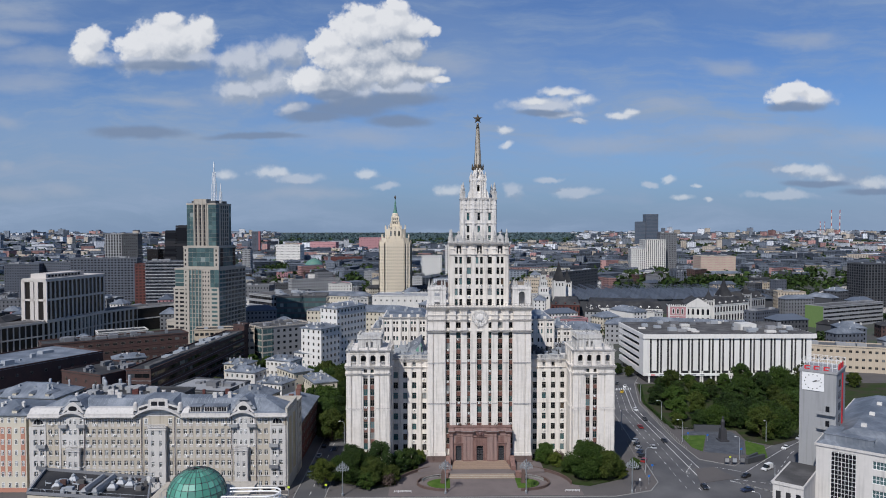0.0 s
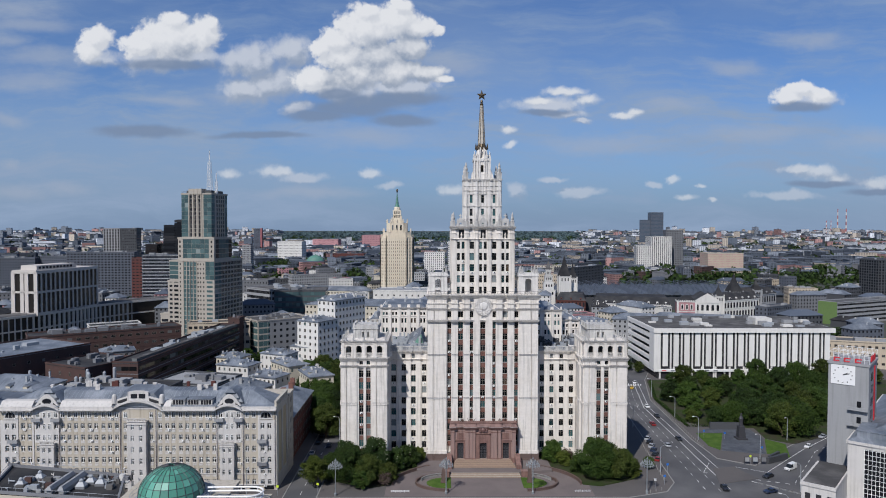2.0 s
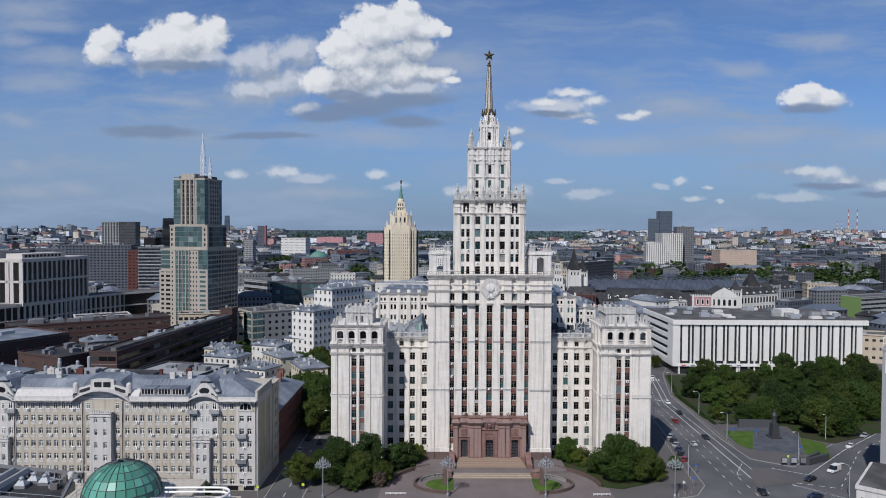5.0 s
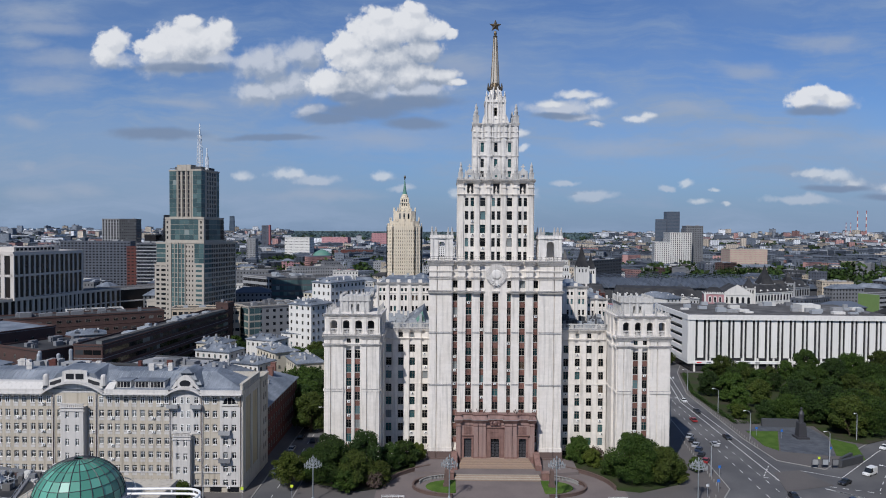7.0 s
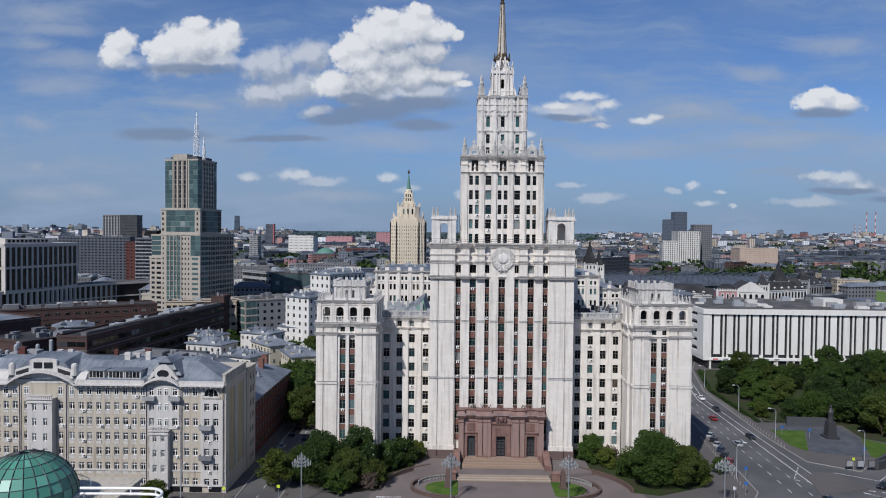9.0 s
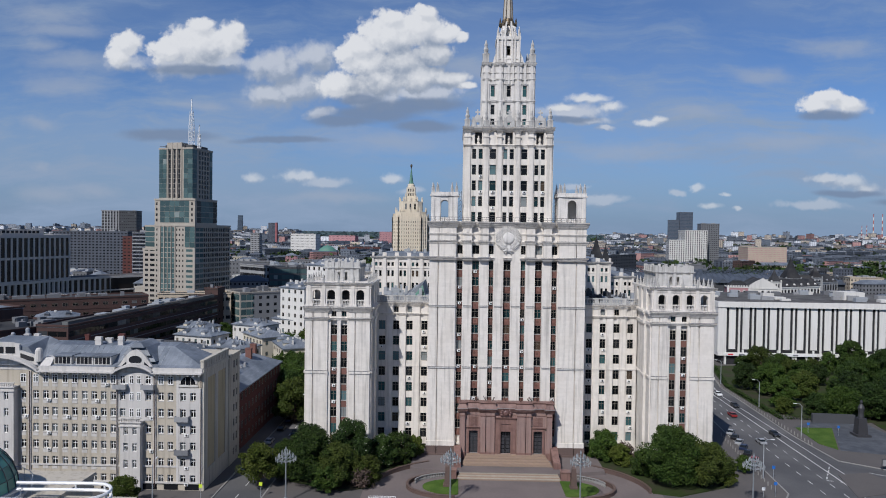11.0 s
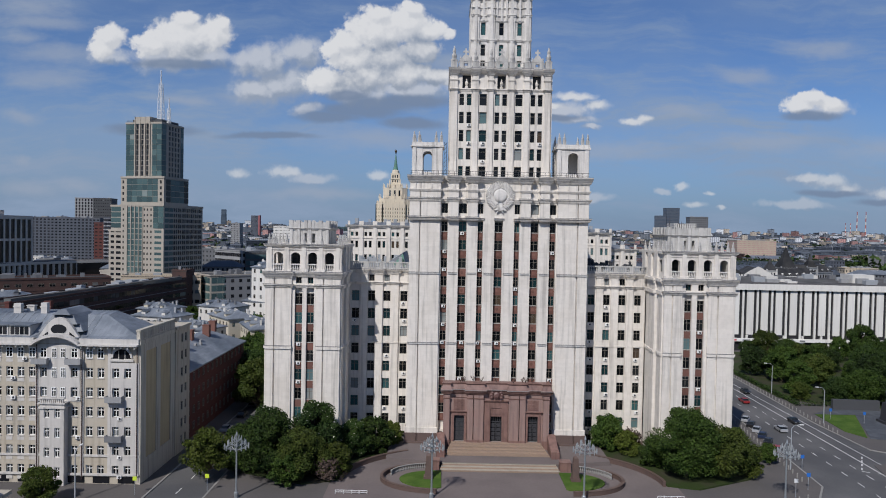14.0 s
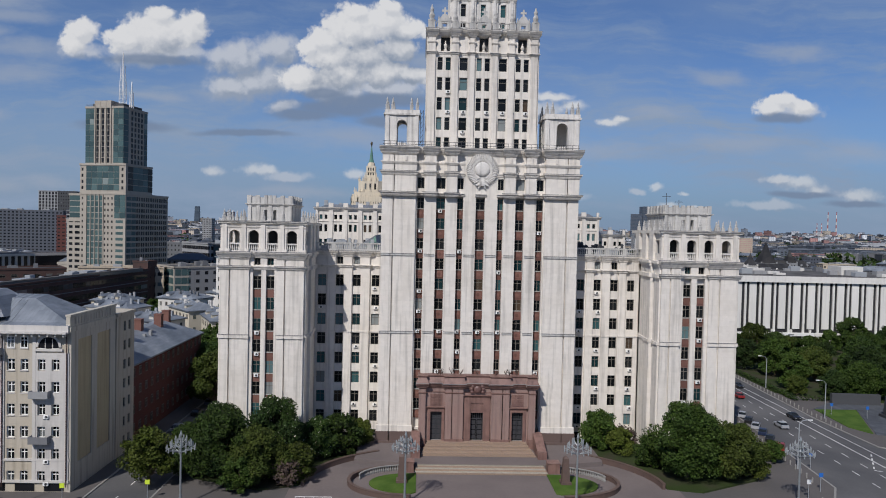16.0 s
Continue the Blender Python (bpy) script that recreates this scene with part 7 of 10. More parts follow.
# ---- finned office building beyond the park ----
def finned():
    f = thing("finned_office", "long white office block with tall vertical fins", "office building", (180, 440, G0))
    x0, x1, y0, y1, zt = 128.0, 232.0, 416.0, 470.0, 28.5
    g = Geo()
    g.box(x0 + 1.5, x1 - 1.5, y0 + 0.5, y1 - 1.5, -1, zt - 2)
    part("core", g, GLASS_B, f, "dark recessed glazing")
    g = Geo()
    g.box(x0 - 1, x1 + 1, y0 - 1, y1 + 1, zt - 2.6, zt)
    g.box(x0 - 0.6, x1 + 0.6, y0 - 0.6, y1 + 0.6, 3.2, 4.6)
    for i in range(5):
        g.box(x0 - 0.8, x0 + 0.6, y0 + 8, y1, 4.6 + i * 4.4 - 0.2, 6.6 + i * 4.4)
    g.box(x0 - 0.8, x0 + 3, y0 - 0.5, y0 + 8, 4.6, zt - 2)
    part("frame", g, PALE, f, "pale slab edges and parapet")
    n = 16
    step = (x1 - x0 - 3) / n
    for i in range(n):
        x = x0 + 3 + i * step
        g = Geo()
        g.box(x + 1.65, x + step - 1.65, y0 + 0.05, y0 + 0.52, 6.2, zt - 2.6)
        part("panel", g, PALE, f, "tall pale wall panel")
        g = Geo()
        g.box(x - 0.4, x + 0.4, y0 - 0.15, y0 + 0.52, -1, zt - 2.6)
        part("fin", g, PALE, f, "slim white fin")
    for i in range(13):
        x = x0 + 3 + i * (x1 - x0 - 6) / 12
        g = Geo()
        g.box(x - 0.35, x + 0.35, y0 - 0.4, y0 + 0.4, -1, 6)
        part("column", g, PALE, f)
    g = Geo()
    g.box(x0 + 2, x0 + 45, y0 - 1.0, y0 - 0.7, 3.3, 4.5)
    part("sign_band", g, STEEL_W, f, "white sign band")
    g = Geo()
    for i in range(7):
        g.box(x0 + 4 + i * 5, x0 + 6.4 + i * 5, y0 - 1.05, y0 - 1.0, 3.6, 4.2, 1 if i == 0 else 0)
    part("sign_bars", g, [GREYB, RED], f, "plain sign bars")
    g = Geo()
    g.box(x0, x1, y0, y1, zt, zt + 0.2)
    part("roof", g, ROOF_DARK, f, "dark flat roof")
    r = random.Random(3)
    for i in range(34):
        x, y, s, h = r.uniform(x0 + 4, x1 - 4), r.uniform(y0 + 4, y1 - 6), r.uniform(0.8, 3.0), r.uniform(0.8, 2.4)
        g = Geo()
        g.box(x - s, x + s, y - s * 0.6, y + s * 0.6, zt + 0.2, zt + 0.2 + h)
        part("roof_unit", g, r.choice([GREYC, WHITEP, STEEL_G, GREYB]), f, "rooftop plant")
    g = Geo()
    g.box(193, 203, 430, 440, zt + 0.2, zt + 4.0)
    part("roof_cabin", g, WHITEP, f, "pale blue-grey roof cabin")


finned()


# ---- grey corner building with the clock tower ----
def corner_office():
    m = Matrix.Translation((126, 224, 0)) @ Matrix.Rotation(radians(-40), 4, "Z")
    o = thing("corner_office", "pale grey office building with a glazed stair bay", "office building", (150, 240, G0))
    g = Geo(m)
    rows = [(3.2 + i * 4.6, 5.8 + i * 4.6) for i in range(4)]
    cols = [(4.5, 11.5), (16.0, 20.0), (22.0, 26.0), (28.0, 32.0), (34.0, 38.0)]
    wall_grid(g, 0, 46, -1, 21.6, cols[1:], rows, 0.6)
    g.box(0, 46, 0.6, 75, -1, 21.6)
    g.box(-0.4, 46.4, -0.4, 75.4, 21.6, 22.4)
    part("wall", g, GREYP, o)
    g = Geo(m)
    g.box(2, 16, 2, 14, 22.4, 25.3)
    g.box(1.8, 16.2, 1.8, 14.2, 25.3, 25.5)
    part("roof_cabin", g, METAL_ROOF, o, "sheet-clad roof cabin")
    for c in cols[1:]:
        for r in rows:
            part("window", window_mesh(4.0, 2.6, FRAME_W, GLASS_T, 3, 0.5), None, o, m=m @ Matrix.Translation(((c[0] + c[1]) / 2, 0.3, r[0])))
    g = Geo(m)
    g.box(4.5, 11.5, -0.12, 0.05, 0, 20.5)
    part("stair_glazing", g, GLASS_B, o, "tall dark stair glazing")
    g = Geo(m)
    for i in range(8):
        g = Geo(m)
        g.box(4.45 + i, 4.55 + i, -0.2, -0.12, 0, 20.5)
        part("glazing_bar", g, FRAME_W, o)
    for i in range(15):
        g = Geo(m)
        g.box(4.5, 11.5, -0.2, -0.13, i * 1.45, i * 1.45 + 0.1)
        part("glazing_bar", g, FRAME_W, o)
    g = Geo(m)
    g.frustum(0, 46, 0, 75, 22.4, 27.0, 9)
    for i in range(9):
        x, y = 11 + (i % 3) * 9, 12 + (i // 3) * 18
        g.box(x, x + 1.6, y, y + 1.4, 26.2, 28.0, 1)
    part("roof", g, [METAL_ROOF, WHITEP], o, "blue-grey sheet roof with hatches")
    g = Geo(m)
    g.box(-9, -0.05, -17, 6, -1, 11.6)
    g.box(-9.3, 0.1, -17.3, 6, 11.6, 12.5)
    part("low_block", g, GREYP, o, "low pale annex")
    g = Geo(m)
    for i in range(3):
        g.box(-8 + i * 2.9, -6.6 + i * 2.9, -17.08, -16.95, 6.2, 9.6)
    for i in range(6):
        g.box(-9.08, -8.95, -15.5 + i * 3.3, -13.9 + i * 3.3, 6.2, 9.6)
    part("annex_glazing", g, GLASS_B, o, "dark annex windows", kind="stuff")
    g = Geo(m)
    g.box(-8.6, -0.3, -16.6, 5.8, 12.5, 12.7)
    part("annex_roof", g, ROOF_DARK, o, "dark annex roof")
    t = thing("clock_tower", "slim grey tower with a square white clock", "clock tower", (133, 241, G0))
    tx0, tx1, ty0, ty1 = -8.0, 3.4, 13.5, 30.0
    g = Geo(m)
    g.box(tx0, tx1, ty0, ty1, -1, 43.0)
    g.box(tx0 - 0.3, tx1 + 0.3, ty0 - 0.3, ty1 + 0.3, 43.0, 43.7)
    part("shaft", g, GREYC, t)
    g = Geo(m)
    g.box(-7.2, -0.4, ty0 - 0.25, ty0 - 0.02, 36.6, 42.8)
    part("clock_face", g, STEEL_W, t, "square white clock face")
    g = Geo(m)
    for i in range(12):
        a = i * math.pi / 6
        x, z = -3.8 + 2.6 * math.sin(a), 39.7 + 2.5 * math.cos(a)
        g.box(x - 0.16, x + 0.16, ty0 - 0.3, ty0 - 0.25, z - 0.16, z + 0.16)
    for a, L, w in ((radians(62), 1.5, 0.16), (radians(74), 2.2, 0.12)):
        dx, dz = math.sin(a), math.cos(a)
        g.slab([(-3.8 - dz * w, 39.7 + dx * w), (-3.8 + dz * w, 39.7 - dx * w), (-3.8 + dx * L + dz * w * 0.5, 39.7 + dz * L - dx * w * 0.5), (-3.8 + dx * L - dz * w * 0.5, 39.7 + dz * L + dx * w * 0.5)], ty0 - 0.34, ty0 - 0.3)
    part("clock_dial_marks", g, STEEL_D, t, "black pointers and hour marks")
    for z in (30.5, 25.5):
        g = Geo(m)
        g.box(-2.2, 3.4, ty0 - 1.4, ty0, z - 1.6, z - 1.35)
        g.box(-2.2, 3.4, ty0 - 1.4, ty0 - 1.25, z - 1.35, z - 0.5)
        part("balcony", g, GREYC, t, "shallow concrete balcony")
        g = Geo(m)
        g.box(0.2, 1.4, ty0 - 0.05, ty0 + 0.1, z - 1.2, z + 1.2)
        part("balcony_door", g, GLASS_B, t, "dark balcony door")
    g = Geo(m)
    for i in range(9):
        g.box(tx1, tx1 + 0.1, ty0 + 4, ty0 + 7.5, 6 + i * 4, 8.4 + i * 4)
    part("stair_glazing", g, GLASS_B, t, "stair windows", kind="stuff")
    g = Geo(m)
    g.box(tx1 + 0.1, tx1 + 0.3, ty0 + 9.4, ty0 + 11.0, 20, 42)
    part("side_sign", g, RED, t, "red vertical sign strip")
    g = Geo(m)
    for i in range(9):
        x = tx0 + i * (tx1 - tx0) / 8
        for y in (ty0 + 0.5, ty0 + 8, ty1 - 0.5):
            g.rod((x, y, 43.7), (x, y, 46.6), 0.07, 4)
        g.rod((x, ty0 + 0.5, 46.6), (x, ty1 - 0.5, 46.6), 0.06, 4)
    for y in (ty0 + 0.5, ty0 + 8, ty1 - 0.5):
        for z in (45, 46.6):
            g.rod((tx0, y, z), (tx1, y, z), 0.07, 4)
    part("sign_frame", g, STEEL_W, t, "white steel roof sign frame")
    g = Geo(m)
    for x0 in (-6.6, -3.7, -0.6):
        g.box(x0, x0 + 1.7, ty0 + 0.1, ty0 + 0.35, 43.9, 44.2)
        g.box(x0, x0 + 0.45, ty0 + 0.1, ty0 + 0.35, 44.2, 45.2)
        g.box(x0 + 0.45, x0 + 1.9, ty0 + 0.1, ty0 + 0.35, 44.85, 45.2)
    for y0 in (17.5, 20.5, 23.5):
        g.box(tx1 - 0.2, tx1 + 0.1, y0, y0 + 2, 44, 45.8)
    part("sign_shapes", g, RED, t, "red sign shapes")


corner_office()


# ---- tall office building with a mast ----
def office_tower():
    o = thing("office_tower", "stepped office tower, stone and teal glass, white roof mast", "office tower", (-178, 552, G0))
    m = Matrix.Translation((-166.1, 537.0, 0)) @ Matrix.Rotation(radians(-14), 4, "Z")
    # tiers from the front corner: along the front, into the depth, height
    tiers = [(-28.0, -2.6, 1.0, 23.0, 78, 112.5), (-30.6, 0, 0, 24.5, 62, 79), (-30.6, 0, 0, 41, 0, 62), (-41.5, -30.6, 2.5, 30, 0, 46), (-40.6, -30.6, 3.4, 29, 46, 61.5), (-50, -41.5, 5, 28, 0, 20)]
    for x0, x1, y0, y1, z0, z1 in tiers:
        g = Geo(m)
        g.box(x0, x1, y0, y1, z0 - 1, z1)
        g.box(x0 - 0.3, x1 + 0.3, y0 - 0.3, y1 + 0.3, z1 - 1.1, z1 + 0.05)
        part("tier", g, TOWER_P, o, "warm grey stone tier")
    FL = 3.4
    teal, dark = Geo(m), Geo(m)
    # shaft: glazed middle strips, small windows beside, wide windows in the corner bay
    for f in range(17):
        z = 3.0 + f * FL
        for x in (-25.6, -22.8, -20.0, -17.2):
            teal.box(x, x + 1.9, -0.12, 0.1, z, z + 2.9)
        for x in (-29.3, -14.2, -12.0, -9.4):
            dark.box(x, x + 0.9, -0.06, 0.1, z + 0.6, z + 2.0)
        if z > 44:
            teal.box(-7.4, -4.0, -0.12, 0.1, z, z + 3.25)
            teal.box(-3.85, -0.1, -0.12, 0.1, z, z + 3.25)
        else:
            teal.box(-6.4, -1.6, -0.08, 0.1, z + 0.6, z + 2.2)
        for k in range(9):
            y = 1.0 + k * 4.4
            (teal if k < 2 else dark).box(-0.1, 0.1, y, y + (3.9 if k < 2 else 1.5), z + 0.3, z + 2.6)
            if k >= 2:
                dark.box(-0.1, 0.08, y + 2.2, y + 3.4, z + 0.3, z + 2.6)
        if z < 44:
            dark.box(-40, -37.6, 2.4, 2.6, z + 0.5, z + 2.1)
            dark.box(-36, -32.4, 2.4, 2.6, z + 0.5, z + 2.1)
        elif z < 60:
            teal.box(-40.4, -30.8, 3.25, 3.5, z, z + 2.9)
        if z < 16:
            dark.box(-49, -43, 4.9, 5.1, z + 0.4, z + 2.4)
    for f in range(4):
        z = 63.4 + f * 3.6
        for k in range(6):
            teal.box(-26.4 + k * 3.7, -22.85 + k * 3.7, -0.1, 0.1, z, z + 3.4)
        for x in (-29.6, -2.8):
            dark.box(x, x + 1.2, -0.06, 0.1, z + 0.6, z + 2.4)
        for k in range(5):
            (teal if 0 < k < 4 else dark).box(-0.1, 0.08, 2 + k * 4.6, 6.4 + k * 4.6, z, z + 3.3)
    for f in range(10):
        z = 79.6 + f * 3.2
        teal.box(-27.9, -25.2, 0.88, 1.1, z, z + 3.05)
        teal.box(-25.05, -22.3, 0.88, 1.1, z, z + 3.05)
        teal.box(-9.2, -6.1, 0.88, 1.1, z, z + 3.05)
        teal.box(-5.95, -2.7, 0.88, 1.1, z, z + 3.05)
        for x in (-20.6, -17.0, -13.4):
            dark.box(x, x + 1.5, 0.92, 1.1, z, z + 2.9)
        teal.box(-2.7, -2.48, 1.0, 5.4, z, z + 3.05)
        teal.box(-2.7, -2.48, 20.0, 22.9, z, z + 3.05)
        for y in (8, 11, 14, 17):
            dark.box(-2.7, -2.5, y, y + 1.5, z, z + 2.4)
    part("teal_glazing", teal, GLASS_T, o, "teal glass bands", kind="stuff")
    part("small_glazing", dark, GLASS_B, o, "many small dark windows", kind="stuff")
    for x in (-26.3, -23.5, -20.7, -17.9, -15.1):
        g = Geo(m)
        g.box(x, x + 0.5, -0.5, 0.05, 2, 61)
        part("stone_fin", g, TOWER_P, o)
    g = Geo(m)
    g.box(-25.5, -5, 4, 21, 112.5, 114.6)
    g.box(-27.8, -3, 1.2, 1.5, 113.3, 113.6)
    part("roof_plant", g, GREYD, o, "dark roof plant screen")
    g = Geo(m)
    g.box(-21.5, -10.5, 0.5, 7, 111.5, 115.8)
    for x in (-21.5, -18.0, -14.4, -11.0):
        g.box(x, x + 0.55, 0.35, 1.05, 79, 115.8)
    part("crown", g, TOWER_P, o, "raised stone crown over slim piers")
    g = Geo(m)
    for cx, cy, stages in ((-7.0, 6.0, ((112.5, 128, 2.1, 1.7), (128, 137, 1.5, 1.1), (137, 145, 0.3, 0.1))), (-2.6, 8.0, ((112.5, 122, 1.1, 0.9), (122, 128, 0.25, 0.1)))):
        for z0, z1, r0, r1 in stages:
            n = max(2, int((z1 - z0) / 2.4))
            for a in range(4):
                t = math.pi / 4 + a * math.pi / 2
                t2 = t + math.pi / 2
                p, q = Vector((cx + r0 * math.cos(t), cy + r0 * math.sin(t), z0)), Vector((cx + r1 * math.cos(t), cy + r1 * math.sin(t), z1))
                p2, q2 = Vector((cx + r0 * math.cos(t2), cy + r0 * math.sin(t2), z0)), Vector((cx + r1 * math.cos(t2), cy + r1 * math.sin(t2), z1))
                g.rod(p, q, 0.16, 4)
                for k in range(n):
                    g.rod(p.lerp(q, k / n), p2.lerp(q2, (k + 1) / n), 0.11, 3)
                    g.rod(p.lerp(q, k / n), p2.lerp(q2, k / n), 0.11, 3)
    part("mast", g, STEEL_W, o, "white lattice mast")


office_tower()


def striped_office():
    o = thing("striped_office", "bronze-glazed office block with pale stone fins", "office building", (-300, 560, G0))
    cx, cy, w, d, rot = quad(-300, 538, -286, 602, 20)
    m = Matrix.Translation((cx, cy, 0)) @ Matrix.Rotation(radians(rot), 4, "Z")
    g = Geo(m)
    X, Y = w / 2, d / 2
    g.box(-X, X, -Y, Y, -1, 52.5)
    part("glazing", g, STRIPE_D, o, "dark bronze glazing")
    n = 14
    for i in range(n + 1):
        x = -X + i * w / n
        g = Geo(m)
        g.box(x - 0.65, x + 0.65, -Y - 0.7, -Y + 0.1, 20, 52.5)
        part("fin", g, STRIPE_P, o)
    g = Geo(m)
    for z0, z1 in ((51.5, 54), (36.6, 38.2), (20, 22)):
        g.box(-X - 0.7, X + 0.7, -Y - 0.8, Y + 0.8, z0, z1)
    for y in (-Y, -2, 2, Y):
        g.box(-X - 0.7, -X + 0.1, y - 1.6, y + 1.6, 20, 52.5)
    part("frame", g, STRIPE_P, o, "pale stone frame")
    g = Geo(m)
    g.box(-X + 4, X - 20, -Y + 3, Y - 3, 54, 57.5)
    for i in range(10):
        g.box(-X + 6 + i * 3.6, -X + 8.4 + i * 3.6, -Y + 2.9, -Y + 3, 54.8, 56.6, 1)
    part("roof_storey", g, [STRIPE_P, GLASS_B], o, "set-back roof storey")
    pod = thing("striped_podium", "curved podium with tall stone fins over dark glazing", "office building", (-285, 560, G0))
    line = [(-372, 430), (-344, 468), (-318, 507), (-300.5, 538), (-291, 570), (-285.5, 602), (-270, 636), (-248, 665), (-212, 690)]
    g = Geo()
    strip(g, [(x - 9, y) for x, y in line], 17, -1, 19.8)
    part("glazing", g, STRIPE_D, pod, "dark bronze glazing")
    g = Geo()
    strip(g, [(x - 9, y) for x, y in line], 19.0, 19.6, 21.4)
    strip(g, [(x - 9, y) for x, y in line], 18.4, 9.6, 10.6)
    part("stone_band", g, STRIPE_P, pod)
    g = Geo()
    strip(g, [(x - 9, y) for x, y in line], 17.6, 21.3, 21.6)
    part("roof", g, ROOF_DARK, pod, "dark flat podium roof")
    g = Geo()
    for (ax, ay), (bx, by) in zip(line, line[1:]):
        L = math.hypot(bx - ax, by - ay)
        for k in range(int(L / 4.4)):
            t = (k + 0.5) / int(L / 4.4)
            x, y = ax + (bx - ax) * t, ay + (by - ay) * t
            g = Geo()
            g.box(x - 1.0, x + 0.7, y - 1.0, y + 1.0, -1, 20)
            part("fin", g, STRIPE_P, pod)


striped_office()


def hotel_tower():
    hx, hy = -45.6, 830.0
    o = thing("hotel_tower", "ochre tiered high-rise with a green spire", "high-rise", (hx, hy, G0))
    g = Geo()
    plan = [(-19, -6), (-12, -12), (12, -12), (19, -6), (19, 14), (-19, 14)]
    g.prism([(hx + x, hy + y) for x, y in plan], -1, 76)
    g.prism([(hx + x * 0.86, hy + y * 0.86) for x, y in plan], 76, 81)
    g.prism([(hx + x * 0.64, hy + y * 0.64) for x, y in plan], 81, 92)
    g.box(hx - 6.6, hx + 6.6, hy - 6, hy + 6, 92, 96)
    g.box(hx - 4.6, hx + 4.6, hy - 4.2, hy + 4.2, 96, 107)
    g.box(hx - 5.0, hx + 5.0, hy - 4.6, hy + 4.6, 101, 101.6)
    g.lathe([(4.0, 107), (3.6, 110), (2.6, 111)], hx, hy, 8)
    part("wall", g, HOTEL, o)
    g = Geo()
    edges = list(zip(plan, plan[1:] + plan[:1]))[:4] + [(plan[5], plan[0])]
    for (ax, ay), (bx, by) in edges:
        L = math.hypot(bx - ax, by - ay)
        n = max(2, int(L / 2.3))
        for k in range(n + 1):
            x, y = ax + (bx - ax) * k / n, ay + (by - ay) * k / n
            g.box(hx + x - 0.5, hx + x + 0.5, hy + y - 0.38, hy + y + 0.38, 14, 75)
            pinnacle(g, hx + x * 0.97, hy + y * 0.97, 76, 0.7 + 0.3 * (k % 2))
    for s, z in ((0.84, 81), (0.62, 92)):
        for x, y in plan:
            pinnacle(g, hx + x * s, hy + y * s, z, 1.6)
        for x in (-7, 0, 7):
            pinnacle(g, hx + x * s * 1.2, hy - 12 * s, z, 1.5)
    for x in (-6.5, 6.5):
        pinnacle(g, hx + x * 0.85, hy - 5.0, 96, 1.6)
    part("pilaster_work", g, HOTEL, o, "pale pilasters and pinnacles", kind="stuff")
    g = Geo()
    for (ax, ay), (bx, by) in edges:
        L = math.hypot(bx - ax, by - ay)
        n = max(2, int(L / 2.3))
        for k in range(n):
            x, y = ax + (bx - ax) * (k + 0.5) / n, ay + (by - ay) * (k + 0.5) / n
            for f in range(15):
                g.box(hx + x - 0.24, hx + x + 0.24, hy + y - 0.12, hy + y + 0.12, 16 + f * 3.8, 18.0 + f * 3.8)
    for x in (-3, 0, 3):
        g.box(hx + x * 1.6 - 0.9, hx + x * 1.6 + 0.9, hy - 7.85, hy - 7.6, 83.5, 89.5)
        g.box(hx + x * 0.8 - 0.55, hx + x * 0.8 + 0.55, hy - 4.35, hy - 4.1, 98, 100.5)
        g.box(hx + x * 0.8 - 0.55, hx + x * 0.8 + 0.55, hy - 4.35, hy - 4.1, 102.5, 105.5)
    part("glazing", g, GLASS_H, o, "narrow dark windows", kind="stuff")
    g = Geo()
    g.lathe([(2.8, 111), (1.9, 114), (0.7, 124), (0.35, 127)], hx, hy, 8)
    part("spire", g, ROOF_GREEN, o, "green copper spire")
    g = Geo()
    g.lathe([(0.3, 127), (0.9, 129), (1.3, 130.2), (0.9, 131.2), (0.1, 132.2)], hx, hy, 8)
    part("finial", g, BRONZE, o, "dark finial star")


hotel_tower()

# ---- buildings of the middle distance ----
TAKEN = []


def mid(label, category, p, q, depth, h, wall, roof, floors, bays, side, **kw):
    cx, cy, w, d, rot = quad(*p, *q, depth)
    TAKEN.append((cx, cy, 0.5 * math.hypot(w, d) + 4))
    return house(category.replace(" ", "_"), label, category, cx, cy, w, d, h - G0, rot, wall, roof, floors, bays, side, **kw)


mid("low shed with a pale blue sheet roof", "shed", (-181, 391), (-166, 399), 12, 19, GREYB, METAL_ROOF, 4, 6, 3, shape="hip", clutter=3, rise=2)
mid("low shed with a pale blue sheet roof", "shed", (-176, 376), (-164, 382), 10, 16, BROWN, METAL_ROOF, 3, 5, 3, shape="hip", clutter=4, rise=1.5)
g = Geo()
strip(g, [(-147.5, 356), (-133.5, 478)], 2.6, 20.7, 22.2)
strip(g, [(-147.5, 356), (-133.5, 478)], 3.0, 22.2, 22.35, 1)
solid("skylight_ridge", g, [GLASS_H, ROOF_DARK], "long low glazed ridge on the factory roof", "skylight", "")
yr = random.Random(21)
for i in range(7):
    g = Geo()
    x, y = -150 + yr.uniform(-7, 7), 318 + yr.uniform(-5, 12)
    h = yr.uniform(1.5, 4.5)
    g.lathe([(0.7, 18.5), (0.7, 19.6 + h), (0.4, 20.0 + h), (0.05, 20.1 + h)], x, y, 9)
    solid("roof_tank", g, STEEL_G, "grey steel tank on a yard roof", "tank", "")
mid("dark brick stair tower at the end of the factory", "stair tower", (-141, 487), (-133, 486), 9, 24.5, BROWN, ROOF_DARK, 5, 1, 2, win=(0.8, 1.2), clutter=2)
